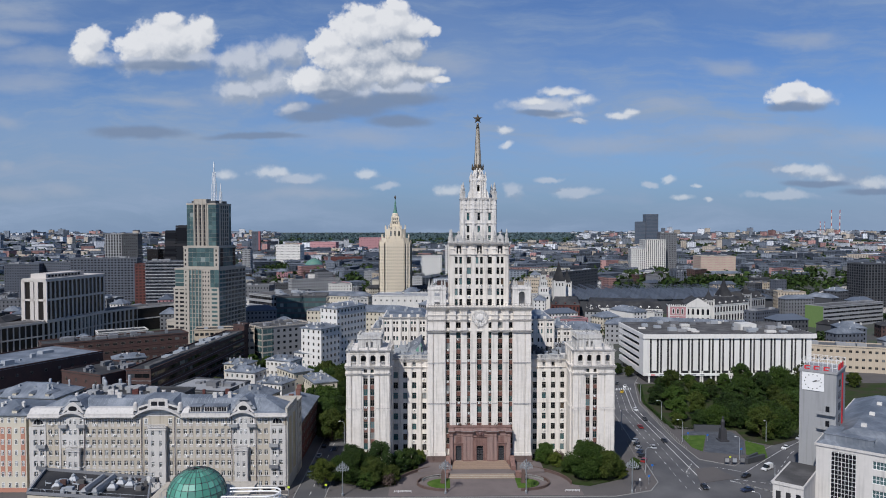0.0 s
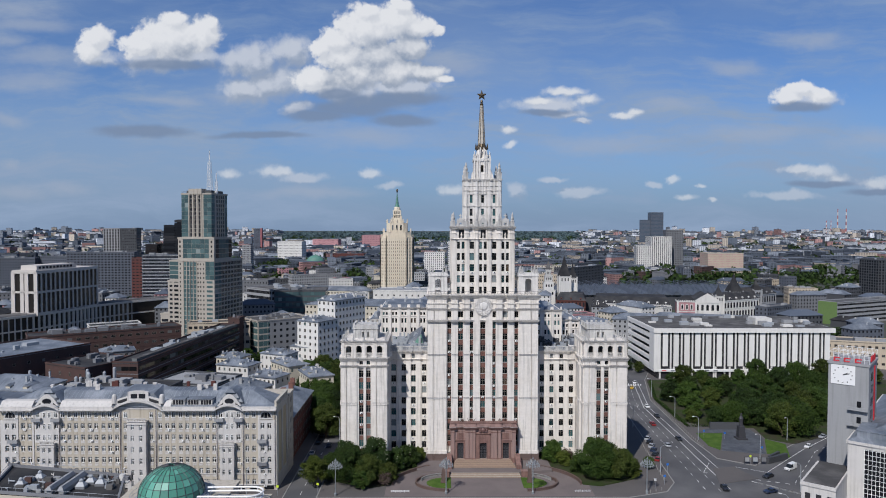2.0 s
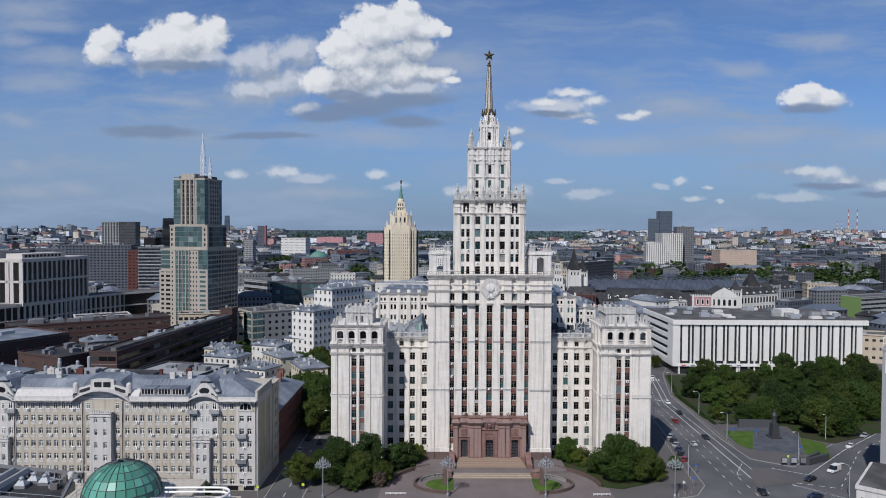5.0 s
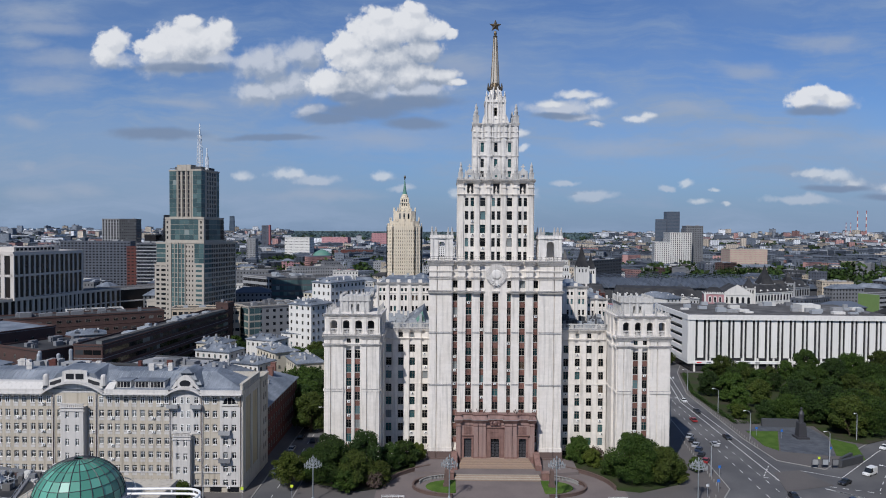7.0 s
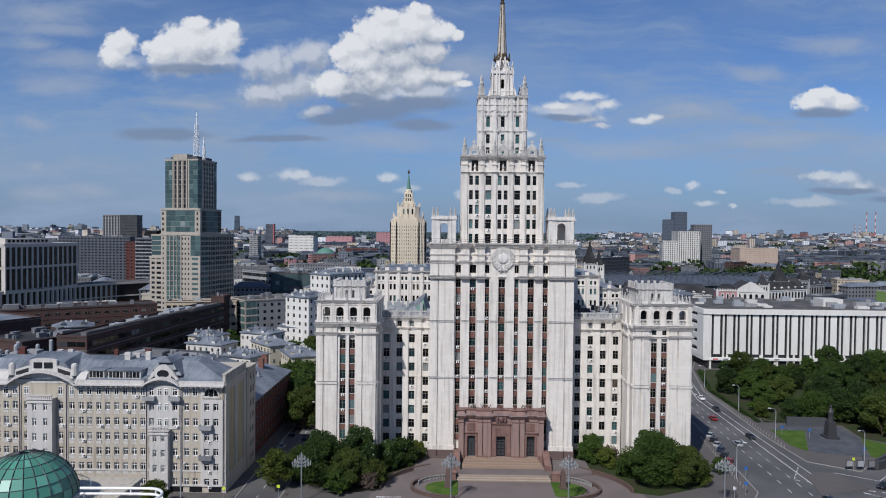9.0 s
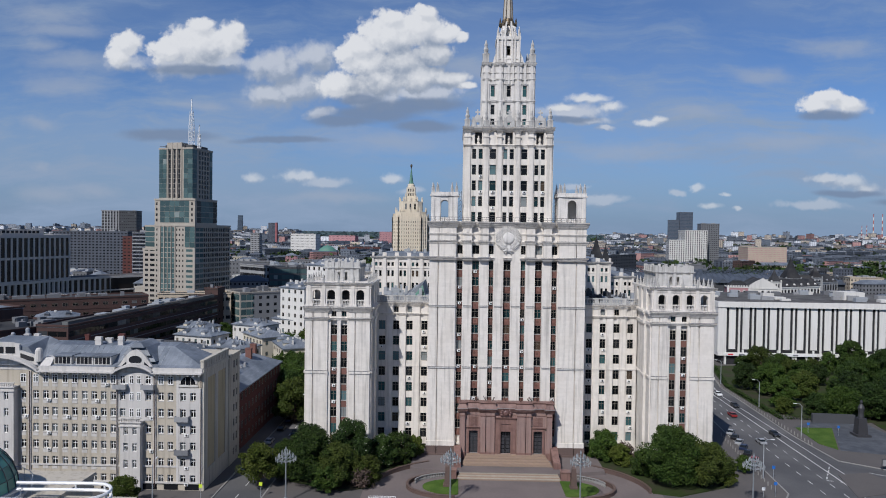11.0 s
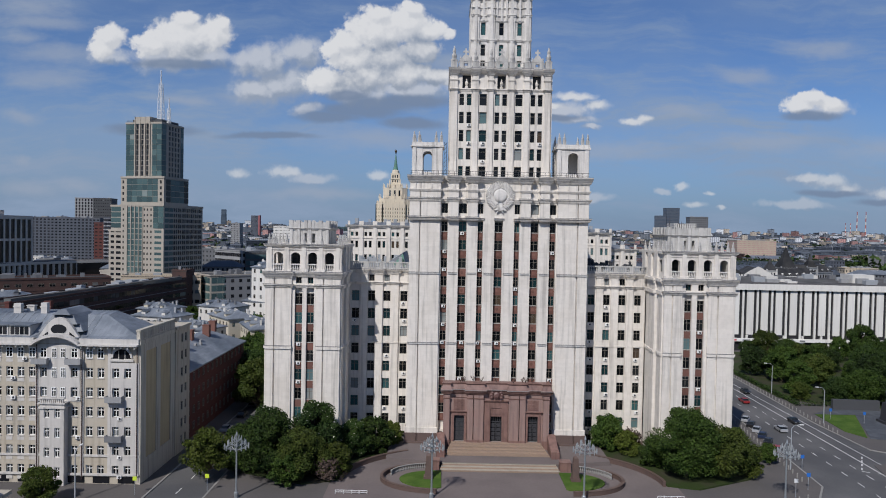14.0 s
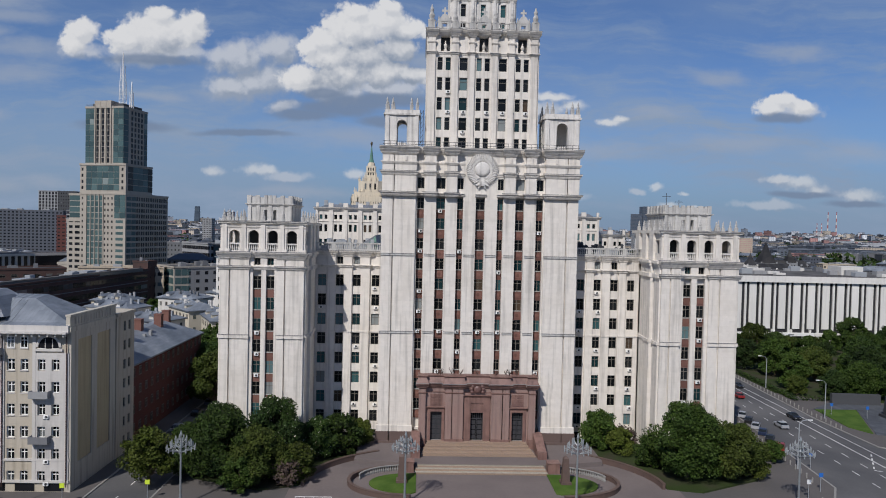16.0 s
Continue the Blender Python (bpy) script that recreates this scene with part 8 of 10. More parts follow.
mid("long dark factory range with ribbon windows and a flat roof", "factory", (-144, 352), (-133, 486), 13, 20.5, BROWN, ROOF_BLACK, 4, 1, 1, ribbon=True, win=(1, 2.0), glass=GLASS_H, trim=GREYB, clutter=14)
mid("brown brick factory wing with ochre ends", "factory", (-240, 425), (-168, 474), 20, 21, BROWN, ROOF_BLACK, 4, 18, 4, win=(2.6, 1.6), trim=BROWN, clutter=22)
mid("ochre office wing behind the factory", "office building", (-168, 486), (-128, 494), 14, 21, BEIGE, ROOF_BLACK, 4, 12, 4, win=(2.4, 1.9), glass=GLASS_H, clutter=4)
mid("dark brown brick block with a metal roof", "brick building", (-236, 300), (-187, 392), 44, 23, BROWN, METAL_ROOF, 3, 14, 6, win=(1.4, 1.4), clutter=9)
mid("small dark brick block with roof plant", "brick building", (-166, 345), (-152, 372), 30, 19, BROWN, ROOF_BLACK, 3, 5, 4, clutter=20)
mid("yard building with tanks and ducts on its roof", "yard building", (-158, 300), (-112, 294), 22, 19.5, GREYD, ROOF_BLACK, 4, 8, 4, clutter=14)
mid("grey-roofed yard building behind the apartment house", "yard building", (-190, 296), (-160, 292), 20, 21.5, YELLOW, METAL_ROOF, 5, 7, 4, shape="hip", clutter=6)
mid("low dark workshop with a pale flat roof", "workshop", (-128, 330), (-98, 322), 24, 16, GREYD, GREYC, 3, 8, 5, clutter=8)
mid("cream house with a hipped sheet roof", "house", (-96, 318), (-78, 312), 16, 16, YELLOW, METAL_ROOF, 4, 5, 4, shape="hip", clutter=8)
mid("glass office building with pale stone bands", "office building", (-139, 512), (-122, 492), 40, 21.5, TOWER_P, ROOF_DARK, 5, 1, 1, ribbon=True, win=(1, 3.3), glass=GLASS_T, clutter=5)
mid("grey stone office wing", "office building", (-121.5, 493), (-88, 518), 26, 21, GREYB, ROOF_MID, 5, 9, 5, win=(1.8, 1.8), clutter=6)
mid("dark office building with ribbon windows", "office building", (-178, 668), (-148, 640), 46, 30, GREYC, ROOF_DARK, 6, 1, 1, ribbon=True, win=(1, 2.6), clutter=7)
mid("dark glass office wing", "office building", (-146, 641), (-100, 645), 36, 29, GREYD, ROOF_DARK, 6, 1, 1, ribbon=True, win=(1, 3.2), glass=GLASS_T, clutter=7)
mid("white plaster apartment block with tiny balconies", "apartment house", (-83, 433), (-69, 424), 18, 31.0, WHITEP, METAL_ROOF, 8, 4, 5, shape="hip", win=(1.2, 1.8), glass=GLASS, clutter=14, rise=2.5)
mid("taller white plaster apartment block", "apartment house", (-74, 452), (-62, 444), 29, 41.5, WHITEP, METAL_ROOF, 10, 4, 9, shape="hip", win=(1.2, 1.8), glass=GLASS, clutter=16, rise=2.5)
for p, q, d, h in (((-116, 384), (-98, 378), 12, 14), ((-90, 396), (-77, 380), 12, 13.5), ((-100, 412), (-84, 405), 12, 15), ((-122, 402), (-108, 398), 12, 14.5), ((-88, 436), (-74, 428), 12, 15), ((-70, 372), (-61, 354), 12, 13.5), ((-92, 360), (-78, 354), 12, 13)):
    mid("small cream house with a grey sheet roof and chimneys", "house", p, q, d, h, YELLOW if h % 1 else WHITEP, METAL_ROOF, 3, 6, 3, shape="hip", clutter=9, group="small houses", win=(1.0, 1.6), glass=GLASS, rise=2.2)
mid("red-roofed pavilion at the end of the street", "pavilion", (-44, 372), (-36, 372), 12, 6.0, WHITEP, ROOF_RED, 1, 4, 3, shape="hip", clutter=0, rise=3)
# station side
def arched_window(g, x, y, z, w, h, k=0):
    """A round-headed window let into a wall that faces -y."""
    g.slab([(x - w / 2, z), (x + w / 2, z)] + [(x + w / 2 * math.cos(t * math.pi / 6), z + h - w / 2 + w / 2 * math.sin(t * math.pi / 6)) for t in range(7)], y - 0.1, y + 0.1, k)


def station_range(label, p, q, depth, h, rise, wall, bays, dormers, arched=True, gable=False):
    """A long station building: moulded front with windows, steep dark roof with dormers, all in its own axes."""
    cx, cy, w, d, rot = quad(*p, *q, depth)
    TAKEN.append((cx, cy, 0.5 * math.hypot(w, d) + 2))
    th = thing("station", label, "station", (cx, cy, G0), "station buildings")
    m = Matrix.Translation((cx, cy, G0)) @ Matrix.Rotation(radians(rot), 4, "Z")
    X, Y = w / 2, d / 2
    g = Geo(m)
    g.box(-X, X, -Y, Y, -2, h)
    g.box(-X - 0.5, X + 0.5, -Y - 0.5, Y + 0.5, h - 0.7, h)
    g.box(-X - 0.2, X + 0.2, -Y - 0.2, Y + 0.2, h * 0.52, h * 0.52 + 0.4)
    for i in range(0, bays + 1, 3):
        x = -X + i * w / bays
        g.box(x - 0.35, x + 0.35, -Y - 0.3, -Y, -1, h)
    part("wall", g, wall, th)
    for i in range(bays):
        x = -X + (i + 0.5) * w / bays
        for z, hh in ((1.2, h * 0.36), (h * 0.58, h * 0.3)):
            g = Geo(m)
            ww = min(2.2, w / bays * 0.5)
            if arched:
                arched_window(g, x, -Y, z, ww, hh)
            else:
                g.box(x - ww / 2, x + ww / 2, -Y - 0.1, -Y + 0.1, z, z + hh)
            part("window", g, GLASS_B, th)
    ns = max(2, int(d / 5))
    for e in (-1, 1):
        for i in range(ns):
            g = Geo(m @ Matrix.Rotation(radians(90 * e), 4, "Z"))
            arched_window(g, -Y + (i + 0.5) * d / ns, -X, h * 0.55, 1.6, h * 0.34)
            part("window", g, GLASS_B, th)
    g = Geo(m)
    if gable:
        g.add([(-X - 0.3, -Y, h), (X + 0.3, -Y, h), (X + 0.3, Y, h), (-X - 0.3, Y, h), (0, -Y + 0.2, h + rise), (0, Y, h + rise)], [(0, 1, 4), (1, 2, 5, 4), (2, 3, 5), (3, 0, 4, 5)])
    else:
        k = min(d * 0.32, 7)
        g.frustum(-X - 0.4, X + 0.4, -Y - 0.4, Y + 0.4, h, h + rise, 3.0, 0, k)
    part("roof", g, ROOF_BLACK, th, "steep dark sheet roof")
    if gable:
        g = Geo(m)
        g.slab([(-X, h - 0.2), (X, h - 0.2), (X, h + 1.2), (X * 0.55, h + rise * 0.55 + 1), (0, h + rise + 1.4), (-X * 0.55, h + rise * 0.55 + 1), (-X, h + 1.2)], -Y - 0.25, -Y + 0.4)
        part("gable", g, wall, th, "pale stepped gable")
    for i in range(dormers):
        x = -X + (i + 0.5) * w / dormers
        g = Geo(m)
        g.box(x - 0.9, x + 0.9, -Y + 0.6, -Y + 3.0, h, h + 1.9)
        g.lathe([(1.0, h + 1.8), (0.9, h + 2.2), (0.5, h + 2.6), (0.05, h + 2.7)], x, -Y + 1.4, 8)
        g.box(x - 0.5, x + 0.5, -Y + 0.52, -Y + 0.62, h + 0.5, h + 1.7, 1)
        part("dormer", g, [wall, GLASS_B], th, "small round-topped dormer")
    return th


def spired_tower(label, x, y, w, z, top, wall=WHITEP):
    """A square tower with corner piers, a window each side and a steep dark pyramid roof."""
    t = thing("station_tower", label, "tower", (x, y, G0), "station towers")
    TAKEN.append((x, y, w))
    g = Geo()
    r = w / 2
    g.box(x - r, x + r, y - r, y + r, -2, z)
    g.box(x - r - 0.5, x + r + 0.5, y - r - 0.5, y + r + 0.5, z - 0.6, z)
    part("wall", g, wall, t)
    for a in (-1, 1):
        for b in (-1, 1):
            g = Geo()
            g.box(x + a * r - 0.5, x + a * r + 0.5, y + b * r - 0.5, y + b * r + 0.5, -2, z + 1.2)
            part("corner_pier", g, wall, t)
    for i in (-1, 0, 1):
        g = Geo()
        arched_window(g, x + i * w * 0.27, y - r, z - 5.0, 1.1, 3.2)
        part("window", g, GLASS_B, t)
    g = Geo()
    g.frustum(x - r - 0.2, x + r + 0.2, y - r - 0.2, y + r + 0.2, z, z + (top - z) * 0.5, r * 0.62)
    g.frustum(x - r * 0.4, x + r * 0.4, y - r * 0.4, y + r * 0.4, z + (top - z) * 0.5, top, r * 0.38)
    part("roof", g, ROOF_BLACK, t, "steep dark pyramid roof")
    g = Geo()
    g.rod((x, y, top - 0.3), (x, y, top + 3.0), 0.12, 5, r2=0.04)
    part("finial", g, STEEL_D, t)


station_range("long white railway station hall with a dark roof and dormers", (154, 689), (224, 672.5), 44, 14.5, 6.5, WHITEP, 21, 9)
station_range("white station front with a stepped gable", (243, 661), (265, 656), 44, 18.5, 7, WHITEP, 5, 0, gable=True)
station_range("red brick station wing with a dark roof", (122, 712), (150, 706), 40, 15, 6, BRICK, 8, 3)
station_range("white station wing with dormers", (266, 672), (322, 701), 24, 18, 6, WHITEP, 15, 7)
station_range("grey stone station wing with tall windows", (324, 716), (356, 736), 24, 20, 6, GREYC, 9, 4)
spired_tower("dark pointed tower over the station wing", 300, 709, 13, 23, 41, GREYC)
spired_tower("small dark pointed tower by the station", 271, 676, 8, 22, 32)
spired_tower("dark pointed tower at the far end of the wing", 330, 726, 9, 23, 34, GREYC)
gate = thing("station_gate", "pink and white arched station gate", "station gate", (234.5, 658, G0))
gm = Matrix.Translation((226, 660, G0)) @ Matrix.Rotation(math.atan2(-4, 17), 4, "Z")
g = Geo(gm)
g.box(0, 17.4, 0, 16, -1, 19)
part("wall", g, PINK, gate)
g = Geo(gm)
g.box(-0.4, 17.8, -0.4, 16.4, 18.6, 19.4)
g.box(-0.3, 17.7, -0.3, 0, 9.6, 10.2)
for x in (0, 16.2):
    g.box(x - 0.2, x + 1.4, -0.35, 0, -1, 19)
for i in range(9):
    g.box(0.2 + i * 2.0, 1.2 + i * 2.0, -0.3, 0.3, 19.4, 20.6)
part("trim", g, WHITEP, gate, "white stone trim and battlements")
for x in (4.6, 8.7, 12.8):
    g = Geo(gm)
    arched_window(g, x, -0.15, 11.4, 2.5, 5.6)
    part("window_surround", g, WHITEP, gate)
    g = Geo(gm)
    arched_window(g, x, -0.28, 12.0, 1.5, 4.4)
    part("window", g, GLASS_B, gate)
g = Geo(gm)
arched_window(g, 8.7, -0.15, -1, 8.4, 9.6)
part("arch_surround", g, WHITEP, gate)
g = Geo(gm)
arched_window(g, 8.7, -0.28, -1, 6.4, 8.2)
part("gateway", g, GLASS_B, gate, "dark arched gateway")
g = Geo(gm)
g.frustum(0.3, 17.1, 1, 15.7, 19.4, 24, 5)
part("roof", g, ROOF_BLACK, gate, "steep dark roof")
TAKEN.append((265, 810, 125))
sh = thing("train_shed", "wide dark train shed roof with steel ridges", "train shed", (255, 800, G0))
g = Geo()
g.box(130, 372, 752, 850, -1, 15)
part("hall", g, GREYD, sh)
for i in range(22):
    g = Geo()
    x = 131 + i * 11
    g.add([(x, 750, 15), (x + 10.6, 750, 15), (x + 10.6, 852, 15), (x, 852, 15), (x + 5.3, 750, 19.5), (x + 5.3, 852, 19.5)], [(0, 1, 4), (1, 2, 5, 4), (2, 3, 5), (3, 0, 4, 5)])
    part("roof_ridge", g, SLATE, sh, "dark blue sheet roof ridge")
    g = Geo()
    for k in range(7):
        y = 752 + k * 16
        g.rod((x, y, 17), (x + 5.3, y + 8, 23.5), 0.28, 3)
        g.rod((x + 5.3, y + 8, 23.5), (x + 10.6, y, 17), 0.28, 3)
    g.rod((x + 5.3, 760, 23.5), (x + 5.3, 850, 23.5), 0.28, 3)
    part("roof_truss", g, SLATE, sh, "blue-grey lattice over the roof", kind="stuff")
tt = thing("clock_turret", "white tiered turret with a dark pointed roof", "turret", (118, 740, G0))
TAKEN.append((118, 740, 12))
for z0, z1, r in ((-1, 22, 6.5), (22, 30, 5.0), (30, 37, 3.8), (37, 43, 2.6)):
    g = Geo()
    g.box(118 - r, 118 + r, 740 - r, 740 + r, z0, z1)
    g.box(118 - r - 0.4, 118 + r + 0.4, 740 - r - 0.4, 740 + r + 0.4, z1 - 0.7, z1)
    part("tier", g, WHITEP, tt)
    for i in (-1, 0, 1):
        q = Geo()
        arched_window(q, 118 + i * r * 0.55, 740 - r, z1 - 5.0, r * 0.26, 3.0)
        part("window", q, GLASS_B, tt)
g = Geo()
g.frustum(115.6, 120.4, 737.6, 742.4, 43, 53, 2.25)
part("roof", g, ROOF_DARK, tt, "dark pointed roof")
spired_tower("dark steep-roofed tower beside the turret", 135, 742, 12, 36, 58)
spired_tower("smaller dark steep-roofed tower by the station", 145, 748, 8, 34, 50)
mid("long beige office slab along the square", "office building", (238, 456), (330, 424), 18, 15, BEIGE, ROOF_MID, 3, 26, 5, win=(1.8, 1.6), clutter=8)
mid("cream terrace with a blue-grey sheet roof", "terrace", (180, 590), (262, 560), 15, 12, YELLOW, METAL_ROOF, 3, 24, 4, shape="hip", clutter=8)
mid("grey house with a sheet roof", "house", (140, 560), (176, 548), 22, 15, GREYC, METAL_ROOF, 4, 10, 5, shape="hip", clutter=8)
mid("pale house with a blue sheet roof", "house", (92, 520), (124, 512), 30, 17, WHITEP, METAL_ROOF, 4, 9, 8, shape="hip", clutter=8)
mid("long grey office slab with ribbon windows and a green end", "office building", (363, 637), (445, 676), 18, 19, GREYC, ROOF_MID, 5, 1, 1, ribbon=True, win=(1, 1.6), clutter=6)
g = Geo()
g.m = Matrix.Translation((363, 637, 0)) @ Matrix.Rotation(radians(25.4), 4, "Z")
g.box(-0.5, -0.1, -0.2, 18.2, -1, 19.6)
solid("green_end_wall", g, GREENP, "green panelled end wall of the office slab", "wall panel", "")
mid("beige tiled depot block without windows", "depot", (474, 1218), (535, 1215), 43, 42, BEIGE, GREYC, 14, 30, 20, win=(1.1, 1.2), glass=PINK, clutter=10)
mid("white office cluster with vertical windows", "office building", (389, 1355), (416, 1350), 54, 51, WHITEP, ROOF_MID, 14, 7, 10, win=(1.4, 2.6), clutter=6)
mid("white gridded office tower", "office tower", (416, 1350), (456, 1350), 40, 69, WHITEP, ROOF_MID, 18, 10, 9, win=(1.5, 2.8), clutter=3)
mid("grey-brown gridded slab tower", "office tower", (454, 1377), (486, 1374), 30, 82, GREYB, ROOF_MID, 22, 10, 6, win=(1.4, 1.6), clutter=3)
mid("white shopping building with stepped roofs", "shopping centre", (354, 1256), (446, 1249), 68, 11, WHITEP, GREYC, 4, 16, 10, clutter=14)
mid("blue glass tower with a flat cap", "office tower", (779, 2520), (823, 2520), 43, 142, SLAB_W, GREYD, 28, 1, 1, ribbon=True, win=(1, 2.9), glass=GLASS_N, clutter=1)
mid("lower blue glass office tower", "office tower", (743, 2538), (779, 2529), 43, 115, SLAB_W, GREYD, 24, 1, 1, ribbon=True, win=(1, 2.9), glass=GLASS_N, clutter=1)
TAKEN += [(373, 916, 42), (420, 1060, 45), (310, 990, 60)]  # open ground of the rail yard
mid("black glass office tower", "office tower", (505, 800), (552, 806), 30, 50, GREYD, GREYD, 16, 12, 8, win=(2.2, 2.2), clutter=3)
mid("orange brick railway office", "office building", (118, 900), (165, 880), 20, 27, BEIGE, ROOF_MID, 6, 20, 6, win=(1.4, 1.6), clutter=6)
mid("dark grey slab block", "apartment house", (168, 905), (235, 985), 18, 34, GREYD, ROOF_MID, 9, 24, 5, clutter=6)
# left distance
# first three slab walls are dark and bluish in place of a cloud's shadow
mid("slab block of flats toned grey-blue for cloud shadow", "apartment house", (-535, 868), (-494, 872), 16, 48, SLAB_W, ROOF_MID, 15, 14, 4, win=(1.5, 1.5), trim=SLAB_W, clutter=5)
mid("angled block of flats toned grey-blue for cloud shadow", "apartment house", (-494, 884), (-455, 872), 16, 50, SLAB_W, ROOF_MID, 15, 12, 4, win=(1.5, 1.5), clutter=4)
mid("slab block of flats with balcony bays, toned for cloud shadow", "apartment house", (-452, 866), (-372, 872), 16, 55, SLAB_W, ROOF_MID, 17, 20, 4, win=(2.2, 1.5), trim=SLAB_W, clutter=8)
mid("narrow block with a red panelled stair wall", "apartment house", (-356, 828), (-343, 829), 14, 50, BRICK, ROOF_MID, 14, 3, 3, win=(2.4, 1.2), clutter=1)
mid("pale blue slab block with floor bands", "apartment house", (-329, 793), (-281, 797), 18, 55, SLAB_W, ROOF_MID, 15, 1, 1, ribbon=True, win=(1, 1.7), trim=PALE, clutter=5)
mid("grey tower half with pale fins", "office tower", (-501, 1062), (-477, 1064), 24, 84, GREYC, GREYD, 20, 6, 8, win=(2.2, 3.2), clutter=3)
mid("dark tower half with small windows", "office tower", (-476.5, 1063), (-453, 1066), 24, 84, GREYD, GREYD, 20, 8, 8, glass=GLASS_H, win=(1.2, 1.4), clutter=3)
tw = thing("dark_glass_tower", "black faceted glass office tower with a notched top", "office tower", (-373, 1020, G0))
TAKEN.append((-373, 1020, 26))
tr_ = random.Random(4)
for fx0, fx1, top, lean in ((-391, -374, 93, 0.10), (-374.5, -356, 99, 0.16)):
    n = int(top / 3.8)
    for i in range(n):
        q = Geo()
        e = lean * max(0, i - n * 0.45) + tr_.uniform(0, 0.35)
        q.box(fx0 + (e if fx0 < -380 else 0), fx1 - (e if fx0 > -380 else 0), 1008 + e, 1034 - e, G0 + i * 3.8, G0 + i * 3.8 + 3.3)
        q.box(fx0 + 0.8 + e, fx1 - 0.8 - e, 1009 + e, 1033 - e, G0 + i * 3.8 + 3.3, G0 + i * 3.8 + 3.8)
        part("storey", q, GLASS_B, tw)
mid("black lower block beside the dark tower", "office building", (-412, 1000), (-396, 1000), 30, 62, STRIPE_D, GREYD, 14, 6, 8, clutter=2)
mid("dark blue tower with a red edge", "office tower", (-563, 2150), (-542, 2150), 16, 82, SLAB_W, GREYD, 22, 6, 6, clutter=1)
g = Geo()
g.box(-541.8, -538, 2150, 2166, 0, 84)
solid("red_stair_slab", g, FAR_RED, "red panelled edge slab of the dark blue tower", "wall panel", "")
far_tower = thing("glass_skyscraper", "slim blue glass skyscraper far off in the haze", "skyscraper", (-1234, 4000, ground_z(-1234, 4000)))
for i in range(12):
    g = Geo()
    e = 0.25 * i
    g.box(-1248 + e, -1220 - e, 3990 + e, 4016 - e, ground_z(-1234, 4000) + i * 8.7, ground_z(-1234, 4000) + i * 8.7 + 8.2)
    g.box(-1246 + e, -1222 - e, 3992 + e, 4014 - e, ground_z(-1234, 4000) + i * 8.7 + 8.2, ground_z(-1234, 4000) + i * 8.7 + 8.7)
    part("storey", g, GLASS_N, far_tower)
mid("pale far apartment tower", "apartment house", (-345, 1250), (-330, 1250), 18, 54, GREYC, ROOF_MID, 16, 6, 6, clutter=1)
mid("white office block far off", "office building", (-386, 1700), (-325, 1690), 30, 52, WHITEP, ROOF_MID, 8, 20, 8, clutter=5)
mid("cream office range near the station", "office building", (-160, 760), (-70, 742), 16, 20, YELLOW, METAL_ROOF, 4, 28, 5, shape="hip", clutter=8)
mid("grey office building behind the glass block", "office building", (-262, 810), (-190, 800), 20, 26, GREYB, ROOF_MID, 6, 20, 5, clutter=7)
mid("low yellow range before the hotel tower", "office building", (-110, 600), (-20, 580), 30, 22, YELLOW, METAL_ROOF, 5, 26, 8, shape="hip", clutter=10)
mid("white hall before the hotel tower", "hall", (-62, 700), (10, 690), 36, 24, WHITEP, GREYC, 3, 12, 6, clutter=8)
mid("white slab tower block", "apartment house", (20, 1180), (52, 1180), 18, 62, WHITEP, ROOF_MID, 18, 12, 5, clutter=2)
mid("pale office block far off", "office building", (-20, 1190), (14, 1190), 20, 44, PALE, ROOF_MID, 14, 10, 5, clutter=2)
mid("pink plaster office range", "office building", (-420, 2360), (-330, 2340), 30, 46, PINK, ROOF_MID, 8, 20, 6, clutter=5)
mid("pink plaster stepped office", "office building", (-255, 2380), (-170, 2370), 40, 60, PINK, ROOF_MID, 10, 16, 6, clutter=5)
mid("long red brick range", "brick building", (-245, 1650), (-170, 1640), 20, 24, BRICK, ROOF_MID, 6, 18, 5, clutter=5)
rot_ = Geo()
rot_.lathe([(19, -1), (19, 20), (17.6, 20.5), (16.5, 24), (13, 28.5), (7.6, 32), (1.6, 33.8), (0.3, 36)], -233, 1350, 24)
rot_.k = [1 if f[0] >= 48 else 0 for f in rot_.f]
solid("rotunda", rot_, [BRICK, ROOF_GREEN], "brick rotunda with a green dome", "rotunda", "")
TAKEN.append((-233, 1350, 26))

# banded factory chimneys far off
for x, y, h, r in ((2262, 3900, 146, 3.8), (2310, 3900, 146, 3.8), (2085, 3700, 84, 2.8), (2110, 3700, 84, 2.8)):
    c = thing("factory_chimney", "tall factory chimney with red and white bands", "chimney", (x, y, ground_z(x, y)), "factory chimneys")
    for k in range(8):
        g = Geo()
        z = ground_z(x, y)
        g.lathe([(r * (1 - 0.06 * k), z + h * k / 8), (r * (1 - 0.06 * (k + 1)), z + h * (k + 1) / 8)], x, y, 10)
        part("band", g, WHITEP if k % 2 == 0 else FAR_RED, c)

# railway tracks
g = Geo()
for i in range(11):
    pts = [(470 + i * 7 + 0.0 * t, 700 + t) for t in range(0, 60, 20)] + [(470 + i * 7 + (t / 300) ** 2 * 150, 760 + t) for t in range(0, 420, 20)]
    strip(g, pts, 3.2, G0 - 0.2, G0 + 0.3)
solid("railway_tracks", g, STRIPE_P, "fan of pale railway tracks", "railway", "stuff")
TAKEN += [(510, 740, 45), (520, 820, 50), (530, 900, 55), (560, 980, 60), (600, 1080, 70)]

# ---- filling streets of houses ----
def free(x, y, r):
    return all(math.hypot(x - a, y - b) > r + c for a, b, c in TAKEN)


